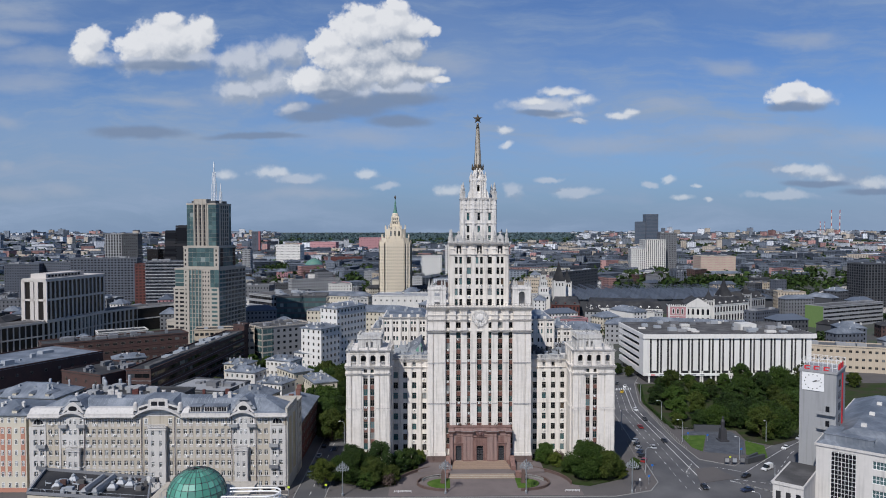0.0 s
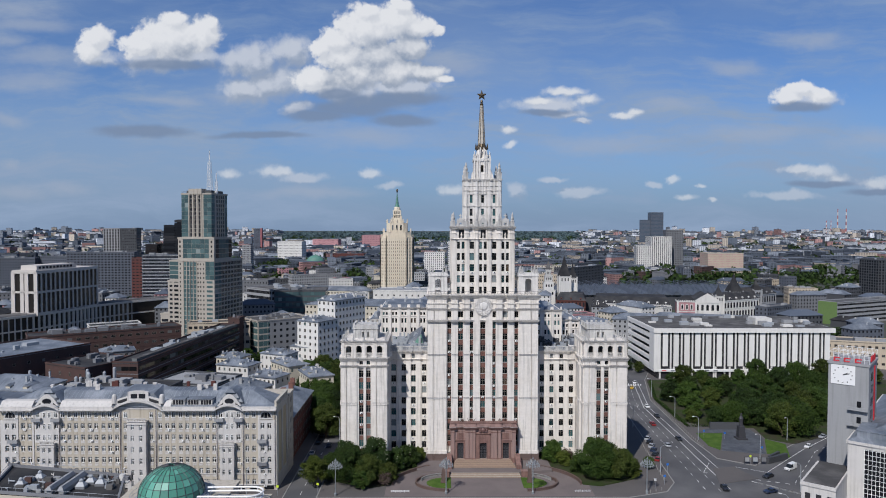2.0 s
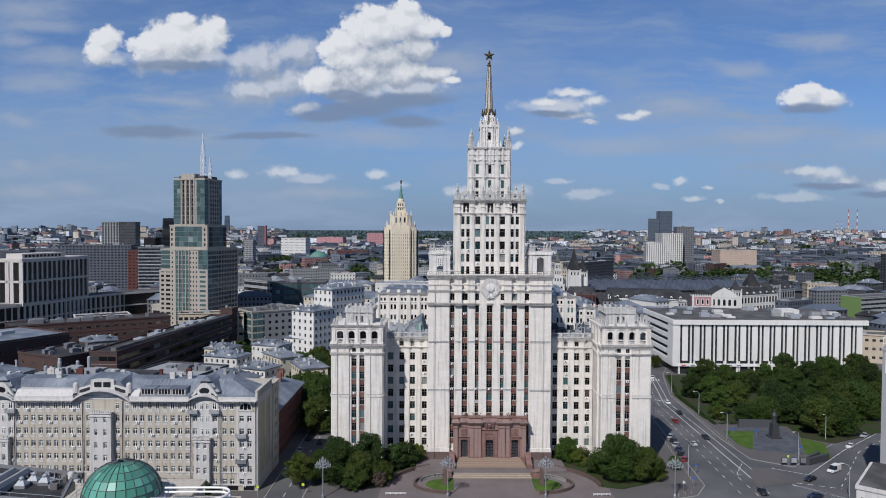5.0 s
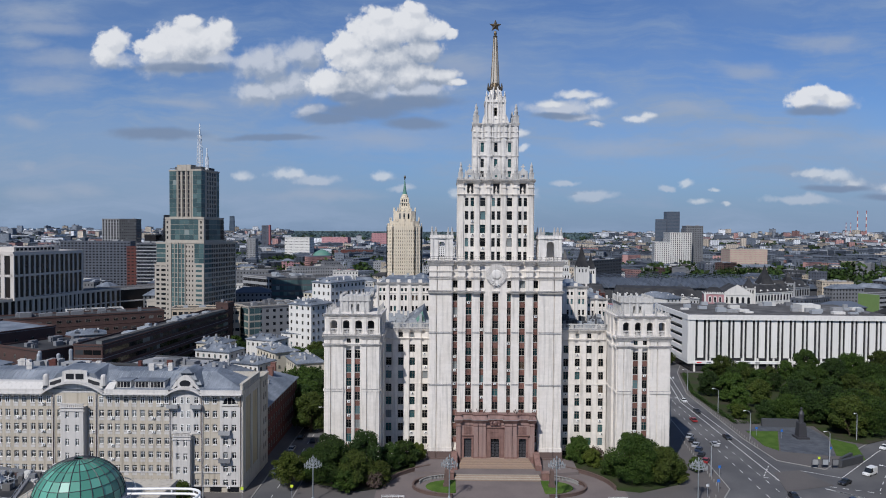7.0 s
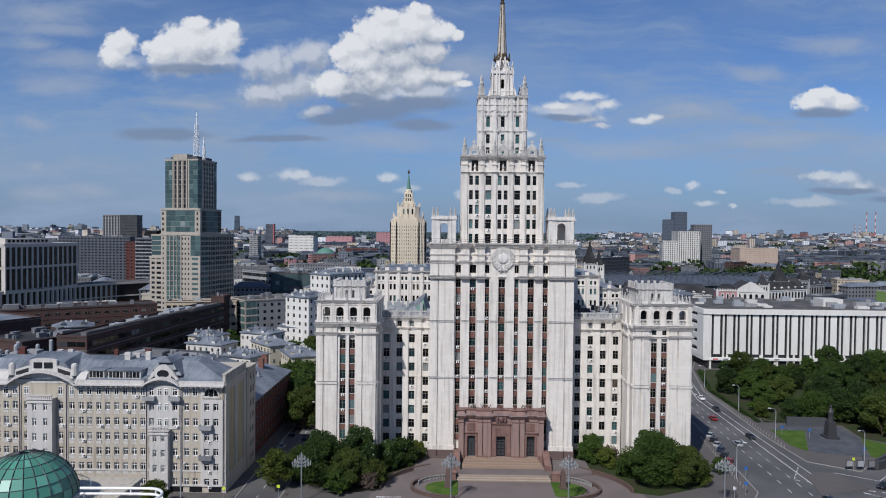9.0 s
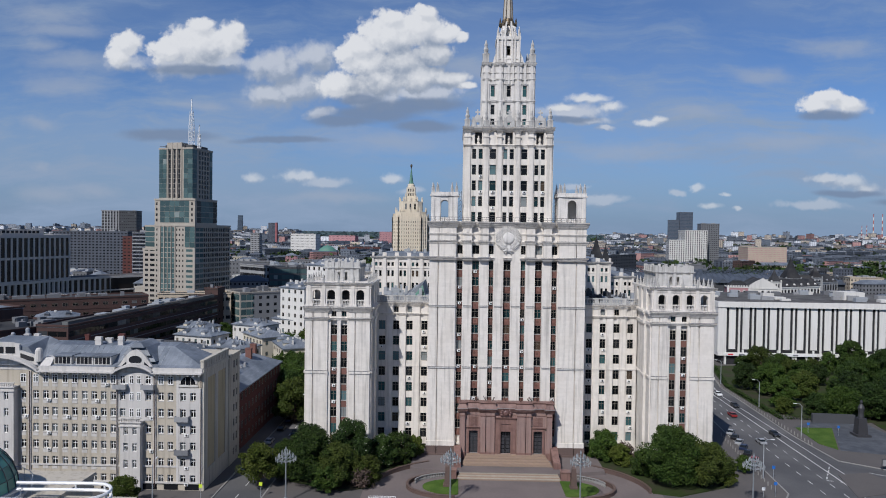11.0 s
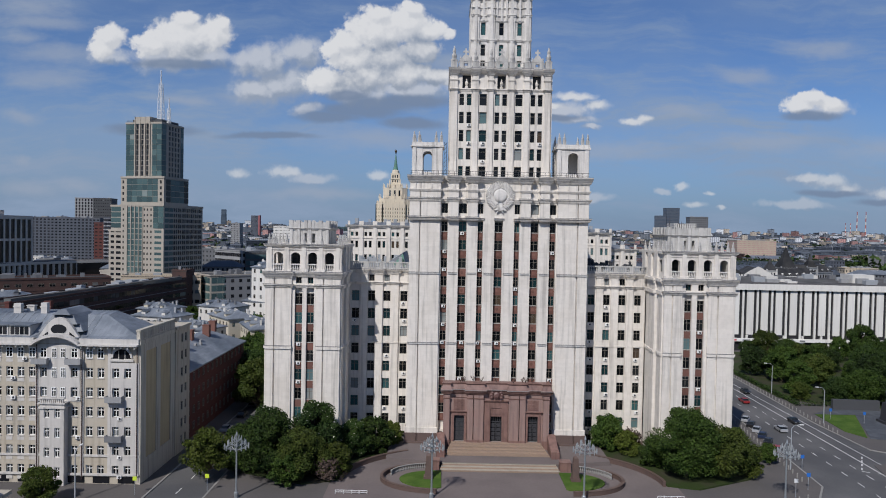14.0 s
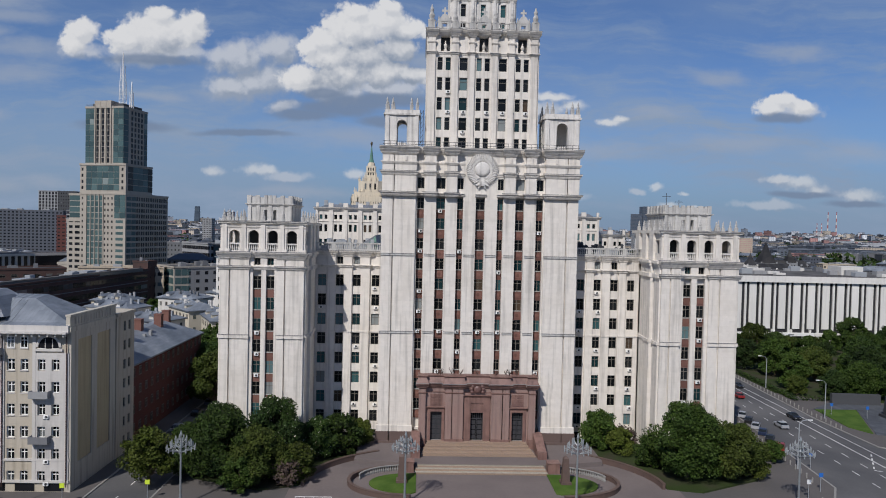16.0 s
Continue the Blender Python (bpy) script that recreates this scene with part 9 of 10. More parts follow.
TAKEN += [(-46, 830, 30), (-178, 556, 45), (-300, 565, 55), (-340, 470, 35), (-318, 510, 30), (-285, 600, 30), (-262, 660, 35), (-225, 690, 25), (180, 440, 75), (-300, 480, 30), (-310, 640, 35)]
fr = random.Random(11)
WALLS = [WHITEP, YELLOW, GREYB, WHITEP, BEIGE, GREYC, PINK, GREYB, GREYD, WHITEP, BROWN, GREYD, GREYC, YELLOW]
count = 0
for ring in range(6000):
    if count >= 330:
        break
    y = fr.uniform(455, 1250) if ring % 3 else fr.uniform(455, 800)
    x = fr.uniform(-0.72 * y - 40, 0.74 * y + 40)
    if abs(x) < 60 and y < 470 or (-40 < x < 130 and y < 450):
        continue
    w, d = fr.uniform(14, 38), fr.uniform(11, 17)
    if y > 900 and fr.random() < 0.3:
        w, d = fr.uniform(50, 80), 15
    if not free(x, y, 0.5 * math.hypot(w, d) * 0.8):
        continue
    low = y < 620
    h = fr.uniform(9, 17) if low else fr.uniform(9, 24)
    hip = fr.random() < (0.75 if y < 800 else 0.3)
    a = fr.choice([14, 14, 104, -10, 80, 30, 120])
    # beyond x = 260 darker walls stand in for a cloud shadow
    wl_ = fr.choice(WALLS) if x < 260 else fr.choice([GREYB, GREYD, BROWN, SLAB_W, BEIGE, GREYD, GREYB])
    nm = {"pale_grey": "grey"}.get(wl_.name, wl_.name.split("_")[0])
    house("town_house", nm + " town house with a " + ("grey hipped sheet" if hip else "flat") + " roof", "town house", x, y, w, d, h, a + fr.uniform(-4, 4), wl_,
          fr.choice([METAL_ROOF, SLATE, ROOF_BLACK, METAL_ROOF]) if hip else fr.choice([ROOF_MID, ROOF_DARK, ROOF_BLACK]), max(3, int(h / 3.6)), int(w / 3.2), int(d / 3.4), (1.3, 1.7), GLASS_B, "hip" if hip else "flat", group="town houses", clutter=4)
    TAKEN.append((x, y, 0.5 * math.hypot(w, d) * 0.8))
    count += 1


def far_mat(name, color, w, h):
    """Plain far walls with rows of windows too small to build."""
    m = mat(name, color, 0.9, 0.12, 0.01, 0.1, each=0.3)
    t = m.node_tree
    b = t.nodes["Principled BSDF"]
    old = b.inputs["Base Color"].links[0].from_socket
    tc = t.nodes.new("ShaderNodeTexCoord")
    sx = t.nodes.new("ShaderNodeSeparateXYZ")
    cb = t.nodes.new("ShaderNodeCombineXYZ")
    ad = t.nodes.new("ShaderNodeMath")
    t.links.new(tc.outputs["Object"], sx.inputs[0])
    t.links.new(sx.outputs[0], ad.inputs[0])
    t.links.new(sx.outputs[1], ad.inputs[1])
    t.links.new(ad.outputs[0], cb.inputs[0])
    t.links.new(sx.outputs[2], cb.inputs[1])
    br = t.nodes.new("ShaderNodeTexBrick")
    br.offset = 0.0
    br.inputs["Scale"].default_value = 0.1
    br.inputs["Brick Width"].default_value, br.inputs["Row Height"].default_value = w * 0.1, h * 0.1
    br.inputs["Mortar Size"].default_value, br.inputs["Mortar Smooth"].default_value = 0.08, 0.1
    br.inputs["Color1"].default_value = br.inputs["Color2"].default_value = (0.28, 0.29, 0.31, 1)
    br.inputs["Mortar"].default_value = (1, 1, 1, 1)
    t.links.new(cb.outputs[0], br.inputs["Vector"])
    ml = t.nodes.new("ShaderNodeMix")
    ml.data_type, ml.blend_type = "RGBA", "MULTIPLY"
    ml.inputs["Factor"].default_value = 1
    t.links.new(old, ml.inputs["A"])
    t.links.new(br.outputs["Color"], ml.inputs["B"])
    t.links.new(ml.outputs["Result"], b.inputs["Base Color"])
    return m


# most far walls and the roofs carry haze as a bluish tint
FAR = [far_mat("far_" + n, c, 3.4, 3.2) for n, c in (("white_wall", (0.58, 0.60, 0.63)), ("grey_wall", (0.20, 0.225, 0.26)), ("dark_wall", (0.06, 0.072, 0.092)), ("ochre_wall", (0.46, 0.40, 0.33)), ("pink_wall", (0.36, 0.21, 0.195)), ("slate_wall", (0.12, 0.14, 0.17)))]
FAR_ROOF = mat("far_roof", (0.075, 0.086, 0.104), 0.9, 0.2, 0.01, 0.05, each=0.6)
fr = random.Random(5)
heaps = [Geo() for _ in FAR]
rng = 0
while rng < 7600:
    dist = 850 + 3900 * fr.random() ** 1.15
    az = fr.uniform(-0.66, 0.68)
    x, y = dist * math.sin(az), dist * math.cos(az)
    rng += 1
    if y < 1250 and not free(x, y, 22):
        continue
    if -0.22 < az < 0.2 and dist > 3000:
        continue
    z = ground_z(x, y) - 2
    tall = fr.random()
    if tall < 0.05 and dist > 2400:
        w, d, h = fr.uniform(18, 40), fr.uniform(15, 20), fr.uniform(26, 44)
    elif tall < 0.4:
        w, d, h = fr.uniform(30, 75), fr.uniform(13, 18), fr.uniform(14, 27)
    else:
        w, d, h = fr.uniform(14, 44), fr.uniform(12, 28), fr.uniform(6, 17)
    if dist < 1500:
        h = min(h, 30)
    k = fr.choice([0, 1, 3, 0, 3, 4, 5]) if h > 30 else (fr.choice([0, 1, 1, 2, 3, 4, 5, 2, 5, 1, 2]) if dist < 1900 else fr.choice([0, 1, 0, 2, 3, 4, 5, 0, 3, 0]))
    # pale blocks on the right redrawn mostly darker: cloud shadow put into wall colour
    if az > 0.2 and dist < 2100 and k in (0, 3):
        k = fr.choice([2, 5, 1, 2, 3])
    g = heaps[k]
    g.m = Matrix.Translation((x, y, z)) @ Matrix.Rotation(radians(fr.choice([12, 102, -20, 70, 40])), 4, "Z")
    v = [(-w / 2, -d / 2, 0), (w / 2, -d / 2, 0), (w / 2, d / 2, 0), (-w / 2, d / 2, 0), (-w / 2, -d / 2, h), (w / 2, -d / 2, h), (w / 2, d / 2, h), (-w / 2, d / 2, h)]
    g.add(v, [(0, 1, 5, 4), (1, 2, 6, 5), (2, 3, 7, 6), (3, 0, 4, 7)])
    s = fr.uniform(2, 4)
    g.add([(-w / 2 - 0.3, -d / 2 - 0.3, h), (w / 2 + 0.3, -d / 2 - 0.3, h), (w / 2 + 0.3, d / 2 + 0.3, h), (-w / 2 - 0.3, d / 2 + 0.3, h), (-w / 2 + 1, -d / 2 + 1, h + 1), (w / 2 - 1, -d / 2 + 1, h + 1), (w / 2 - 1, d / 2 - 1, h + 1), (-w / 2 + 1, d / 2 - 1, h + 1)],
          [(0, 1, 5, 4), (1, 2, 6, 5), (2, 3, 7, 6), (3, 0, 4, 7), (4, 5, 6, 7)], 1)
    if fr.random() < 0.6:
        g.box(-w * 0.2, -w * 0.2 + s * 2, -s, s, h + 1, h + 1 + fr.uniform(1.5, 4), 1)
for g, m in zip(heaps, FAR):
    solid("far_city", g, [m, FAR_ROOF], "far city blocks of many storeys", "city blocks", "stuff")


# ---- trees ----
def leaf_cloud(r, blobs, n, size, flat=0.75):
    """Many small leaf sprays on uneven lobes: arrays of corners for quads."""
    v = []
    for i in range(n):
        bx, by, bz, br = blobs[r.randrange(len(blobs))]
        a, b = r.uniform(0, 2 * math.pi), math.acos(r.uniform(-0.85, 1))
        q = br * (0.40 + 0.80 * r.random() ** 0.7)
        nx, ny, nz = math.sin(b) * math.cos(a), math.sin(b) * math.sin(a), math.cos(b)
        c = Vector((bx + q * nx, by + q * ny, bz + q * nz * flat))
        nrm = (Vector((nx, ny, nz + 0.5)) + Vector((r.uniform(-1, 1), r.uniform(-1, 1), r.uniform(-1, 1))) * 1.5).normalized()
        t = nrm.orthogonal().normalized()
        t = (Matrix.Rotation(r.uniform(0, 6.28), 3, nrm) @ t)
        u = nrm.cross(t)
        s = size * r.uniform(0.6, 1.25)
        p = s * r.uniform(0.5, 0.9)
        v.append([tuple(c - t * s), tuple(c - u * p * 0.8 + nrm * 0.1 * s), tuple(c + t * s), tuple(c + u * p)])
    return v


def tree_parts(seed, height, radius, leaf, size=0.42, n=2600, blossom=0, trunk_h=0.28):
    r = random.Random(seed)
    g = Geo()
    top = height * trunk_h
    g.lathe([(0.30 + radius * 0.025, 0), (0.2 + radius * 0.02, top * 0.5), (0.18 + radius * 0.015, top * 1.2)], 0, 0, 8)
    blobs = []
    m = 46
    for i in range(m):
        # lobes over an uneven dome, from near the trunk's top to the crown's tip
        a, u = i * 2.4 + r.uniform(-0.6, 0.6), (i + r.random()) / m
        br = radius * r.uniform(0.16, 0.34)
        full = math.sin(math.pi * min(0.97, 0.2 + 0.75 * u)) ** 0.6
        q = max(0.0, (radius - 0.8 * br) * full * r.uniform(0.45, 1.12))
        z = top + 0.6 * br + (height - top - 1.3 * br) * u
        blobs.append((q * math.cos(a), q * math.sin(a), z, br))
        g.rod((0, 0, top * 0.9), blobs[-1][:3], 0.14, 4, r2=0.04)
    c = Geo()
    quads = leaf_cloud(r, blobs, n, size)
    c.v = [p for q in quads for p in q]
    c.f = [(4 * i, 4 * i + 1, 4 * i + 2, 4 * i + 3) for i in range(len(quads))]
    c.k = [1 if blossom and r.random() < blossom else 0 for _ in quads]
    return g.mesh("trunk", BARK), c.mesh("crown", [leaf, BLOSSOM])


def tree(kind, x, y, z, label, s=1.0, turn=0.0, group="", category="tree"):
    t = thing("tree" if category == "tree" else category, label, category, (0, 0, 0), group)
    for nm, me in zip(("trunk", "crown"), kind):
        o = new(nm, me)
        o.parent = t
    t.matrix_basis = Matrix.Translation((x, y, z)) @ Matrix.Rotation(turn, 4, "Z") @ Matrix.Scale(s, 4)
    return t


BIG = [tree_parts(21, 13.5, 6.8, LEAF, 0.21, 34000, 0, 0.07), tree_parts(22, 13.5, 6.2, LEAF_D, 0.21, 30000, 0.012, 0.08), tree_parts(23, 11.0, 6.2, LEAF_M, 0.21, 28000, 0, 0.07)]
YEL = tree_parts(24, 10, 4.8, LEAF_Y, 0.22, 11000, 0, 0.17)
SMALL = tree_parts(25, 7, 3.9, LEAF, 0.21, 11000, 0.0, 0.05)
SMALL_Y = tree_parts(26, 7, 3.6, LEAF_Y, 0.21, 9500, 0.0, 0.05)
TWIG = tree_parts(27, 5.5, 3.2, HEDGE_B, 0.26, 1100, 0.0, 0.05)
PARK = [tree_parts(31 + i, 15, 6.8 + 0.5 * i, (LEAF, LEAF_M, LEAF_D, LEAF)[i], 0.34, 15000, 0, 0.08) for i in range(4)]
for k, x, y, s, lab in ((BIG[0], -29.0, 252.5, 0.95, "broad leafy green tree by the forecourt"), (BIG[1], -20.5, 258.5, 1.0, "dark chestnut tree with white blossom"), (BIG[1], -31.5, 261.0, 0.86, "dark chestnut tree with white blossom"),
                        (BIG[2], -22.0, 250.5, 0.92, "leafy green tree by the forecourt"), (BIG[0], -34.5, 254.0, 0.72, "broad leafy green tree by the forecourt"), (BIG[1], -13.5, 263.5, 0.62, "dark chestnut tree in the building's shade"), (SMALL, -24.5, 247.0, 0.9, "small leafy tree by the pavement"), (YEL, -40.5, 249.5, 1.0, "yellow-green young tree at the street corner"), (SMALL_Y, -15.5, 252.0, 1.0, "small bright green leafy tree"),
                        (SMALL, -9.5, 267.5, 1.15, "small green tree before the wing"), (SMALL_Y, -5.8, 271.5, 0.85, "small yellow-green tree before the wing"), (TWIG, -16.5, 249.5, 0.9, "bare brown twiggy shrub"),
                        (SMALL, 44.5, 273.0, 1.15, "small green tree before the wing"), (TWIG, 49.5, 271.5, 1.0, "bare brown twiggy shrub"), (SMALL_Y, 48.0, 268.8, 0.8, "small yellow-green tree by the wing"),
                        (BIG[0], 56.8, 255.8, 1.06, "broad leafy green tree by the forecourt"), (BIG[2], 65.0, 255.5, 0.98, "leafy green tree by the forecourt"), (BIG[0], 62.0, 262.5, 0.8, "broad leafy green tree by the forecourt"),
                        (SMALL_Y, 70.0, 256.5, 0.8, "yellow-green tree at the corner"), (SMALL, 52.0, 262.0, 0.9, "small leafy tree by the wing"), (SMALL, 78.5, 266, 0.6, "small round tree in a planter")):
    tree(k, x, y, -0.75, lab, s, x * 1.7, "forecourt trees")
tr = random.Random(9)
spots = []
while len(spots) < 38:
    x, y = tr.uniform(118, 262), tr.uniform(318, 408)
    if y < 318 + (x - 118) * 0.05 + (10 if x < 132 else 0) or y > 405 or x < 116 + max(0, y - 372) * 0.55 or x > 152 + (y - 300) * 1.1 or any(math.hypot(x - a, y - b) < 9.6 for a, b in spots):
        if len(spots) > 35:
            spots.append((tr.uniform(150, 225), tr.uniform(350, 408)))
        continue
    spots.append((x, y))
spots += [(142, 320), (150, 312), (157, 317), (166, 326), (152, 326), (134, 322), (175, 331), (147, 305), (126, 323), (155, 306)]
for i, (x, y) in enumerate(spots):
    tree(PARK[i % 4], x, y, -0.95, "tall dense park tree", tr.uniform(0.5, 0.98), tr.uniform(0, 6), "park trees")
for i in range(34):
    x, y = -57 + tr.uniform(-8, 9), tr.uniform(345, 432)
    if i > 24:
        x, y = -36.5 + tr.uniform(-1, 1), 305 + (i - 24) * 14
    tree(PARK[i % 4], x, y, -0.95, "dense dark green street tree", tr.uniform(0.6, 0.85), tr.uniform(0, 6), "street trees")
for x, y in ((-45.2, 304), (-51.5, 325), (-46.5, 330), (-51, 340), (-55, 352), (-55.5, 362), (-60.5, 356), (-64.5, 388), (-71, 402), (-65, 418), (-50, 318)):
    tree(PARK[int(-x) % 4], x, y, -0.95, "dense dark green street tree", 0.92, x * y, "street trees")
for x, y in ((-37.5, 318), (-37, 338)):
    tree(YEL, x, y, -0.95, "thin young street tree", 0.9, x, "street trees")
for x, y, s in ((-129, 458, 0.6), (-121, 463, 0.65), (-111, 460, 0.6), (-116, 455, 0.5), (-68, 398, 0.45), (-72, 384, 0.5), (-58, 388, 0.75), (-55, 397, 0.7), (-60, 376, 0.6), (-110, 362, 0.7), (-98, 366, 0.6), (-122, 388, 0.7), (-104, 395, 0.6), (-66, 384, 0.7), (-60, 405, 0.8), (-64, 425, 0.7), (-112, 425, 0.7), (-125, 430, 0.7), (118, 440, 0.5), (124, 434, 0.45), (132, 398, 0.5), (-66, 236, 0.45), (116, 325, 0.4)):
    tree(PARK[int(s * 10) % 3], x, y, -0.95, "leafy green courtyard tree", s, x, "courtyard trees")

# distant greenery: clumps between the houses and the woods on the horizon
g = Geo()
fr = random.Random(15)
vs, fs = [], []


def clump(x, y, z, r, n, size):
    blobs = [(x + fr.uniform(-r, r) * 0.6, y + fr.uniform(-r, r) * 0.6, z + r * fr.uniform(0.3, 0.8), r * fr.uniform(0.4, 0.65)) for _ in range(4)]
    for q in leaf_cloud(fr, blobs, n, size):
        k = len(vs)
        vs.extend(q)
        fs.append((k, k + 1, k + 2, k + 3))


for i in range(800):
    y = fr.uniform(470, 1300)
    x = fr.uniform(-0.7 * y, 0.72 * y)
    if free(x, y, 3):
        clump(x, y, G0, fr.uniform(5, 9), 60, 1.6)
for cx, cy, w, d, n in ((-95, 690, 30, 14, 26), (-210, 930, 60, 40, 46), (-330, 960, 50, 40, 30), (-80, 990, 60, 30, 30), (480, 960, 60, 60, 40), (640, 900, 80, 60, 40), (700, 760, 60, 40, 30), (-640, 900, 120, 60, 50), (-118, 1010, 34, 16, 24)):
    for i in range(n):
        clump(cx + fr.uniform(-w, w), cy + fr.uniform(-d, d), G0, fr.uniform(6, 10), 60, 1.7)
for cx, cy, w, d, n in ((-400, 1480, 90, 70, 60), (-150, 1480, 60, 50, 44), (-310, 1350, 40, 40, 30), (520, 1150, 120, 60, 60), (780, 1300, 140, 80, 60), (-700, 1500, 160, 80, 60)):
    for i in range(n):
        x, y = cx + fr.uniform(-w, w), cy + fr.uniform(-d, d)
        clump(x, y, ground_z(x, y), fr.uniform(12, 19), 70, 2.6)
for i in range(2600):
    dist, az = fr.uniform(1050, 3600), fr.uniform(-0.65, 0.67)
    x, y = dist * math.sin(az), dist * math.cos(az)
    clump(x, y, ground_z(x, y), fr.uniform(9, 20), 24, 4.6)
g.v, g.f, g.k = vs, fs, [0] * len(fs)
solid("city_trees", g, LEAF_D, "scattered dark green trees between the houses", "trees", "stuff")
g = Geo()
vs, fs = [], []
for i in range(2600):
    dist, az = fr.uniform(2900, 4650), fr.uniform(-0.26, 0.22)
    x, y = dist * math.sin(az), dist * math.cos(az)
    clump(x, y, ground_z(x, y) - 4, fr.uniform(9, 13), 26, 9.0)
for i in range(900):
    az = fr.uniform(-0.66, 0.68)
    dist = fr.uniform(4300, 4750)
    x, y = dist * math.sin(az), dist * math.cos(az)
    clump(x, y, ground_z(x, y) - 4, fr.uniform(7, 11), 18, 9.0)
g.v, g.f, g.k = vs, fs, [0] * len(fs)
solid("far_woods", g, WOODS, "far woods along the horizon, haze in their colour", "woods", "stuff")

# ---- park, monument ----
g = Geo()
g.prism([(113.2, 286.5), (123.2, 308.6), (111.9, 308.6), (110.6, 292)], -0.95, -0.80)
solid("park_lawn", g, GRASS, "small bright lawn at the park corner", "lawn", "")
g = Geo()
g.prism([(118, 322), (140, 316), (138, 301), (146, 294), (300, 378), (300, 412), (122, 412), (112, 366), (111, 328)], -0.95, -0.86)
solid("park_ground", g, BANK, "park grass toned dark for shade under the trees", "lawn", "")
g = Geo()
g.prism([(113.6, 286), (124.8, 282.4), (129.0, 281.6), (137.0, 301), (137.5, 314.5), (120.0, 316), (112, 309.2), (123.6, 309.2)], -0.95, -0.84)
solid("monument_paving", g, SLABS, "dark granite paving round the monument", "pavement")
g = Geo()
g.frustum(126.2, 129.2, 299.5, 302.5, -0.84, 4.6, 0.35)
g.box(125.6, 129.8, 298.9, 303.1, -0.84, -0.2)
g.lathe([(0.9, 4.6), (0.75, 6.0), (0.95, 7.6), (0.5, 8.6), (0.25, 8.9), (0.42, 9.3), (0.3, 9.8), (0.05, 9.95)], 127.7, 301.0, 10)
solid("monument", g, STEEL_D, "dark bronze monument on a tall granite pedestal", "statue", "")
g = Geo()
for a, b in (((120.4, 315.4), (133.5, 314.5)),):
    strip(g, [a, b], 1.2, -0.84, 2.0)
solid("monument_wall", g, GREYD, "low dark granite wall behind the monument", "wall", "")
g = Geo()
g.prism([(98.3, 250.6), (114.2, 255.9), (112.0, 262.0), (110.7, 268.0), (102.0, 266.0)], -1.10, -0.98)
solid("traffic_island", g, PAVE, "low grey paved traffic island at the junction", "traffic island", "")
g = Geo()
g.prism([(129.6, 282.2), (136.4, 277.6), (142.6, 293.6), (137.4, 300.6)], -0.95, -0.82)
solid("park_lawn", g, GRASS, "small lawn beside the monument paving", "lawn", "")
g = Geo()
g.prism([(124.0, 271.2), (124.9, 270.6), (134.6, 276.0), (134.0, 277.0)], -0.95, 1.2)
solid("ramp_wall", g, GREYD, "low black granite wall along an underpass ramp", "wall", "")
g = Geo()
g.prism([(126.0, 274.2), (126.7, 273.8), (133.0, 279.0), (132.4, 279.6)], -0.95, 1.0)
solid("ramp_wall", g, GREYD, "low black granite wall along an underpass ramp", "wall", "")
for i in range(3):
    x = 116.3 + i * 3.1
    t = thing("poster_board", "glazed poster board in a dark frame by the crossing", "poster board", (x, 270, -0.95), "poster boards")
    g = Geo()
    g.box(x - 1.0, x + 1.0, 269.9, 270.1, 0.0, 1.9)
    g.box(x - 0.9, x - 0.8, 269.95, 270.05, -0.95, 0)
    g.box(x + 0.8, x + 0.9, 269.95, 270.05, -0.95, 0)
    part("frame", g, STEEL_D, t)
    g = Geo()
    g.box(x - 0.85, x + 0.85, 269.85, 269.9, 0.15, 1.75)
    part("poster", g, (GREYC, STEEL_G, GREYB)[i], t, "faded poster sheet")
hv, hf = [], []
fr = random.Random(3)
for (ax, ay), (bx, by) in (((112, 318), (112.6, 366)), ((112.6, 366), (123, 408)), ((114, 319), (135, 318))):
    L = math.hypot(bx - ax, by - ay)
    for k in range(int(L * 42)):
        t = fr.random()
        c = (ax + (bx - ax) * t + fr.uniform(-0.7, 0.7), ay + (by - ay) * t + fr.uniform(-0.7, 0.7), fr.uniform(-0.9, 0.5))
        n = len(hv)
        d1, d2 = Vector((fr.uniform(-1, 1), fr.uniform(-1, 1), fr.uniform(-0.6, 0.6))) * 0.25, Vector((fr.uniform(-1, 1), fr.uniform(-1, 1), fr.uniform(-0.6, 0.6))) * 0.25
        c = Vector(c)
        hv += [tuple(c - d1), tuple(c - d2), tuple(c + d1), tuple(c + d2)]
        hf.append((n, n + 1, n + 2, n + 3))
g = Geo()
g.v, g.f, g.k = hv, hf, [0] * len(hf)
solid("hedge", g, LEAF_D, "clipped dark green hedge along the park", "hedge", "stuff")


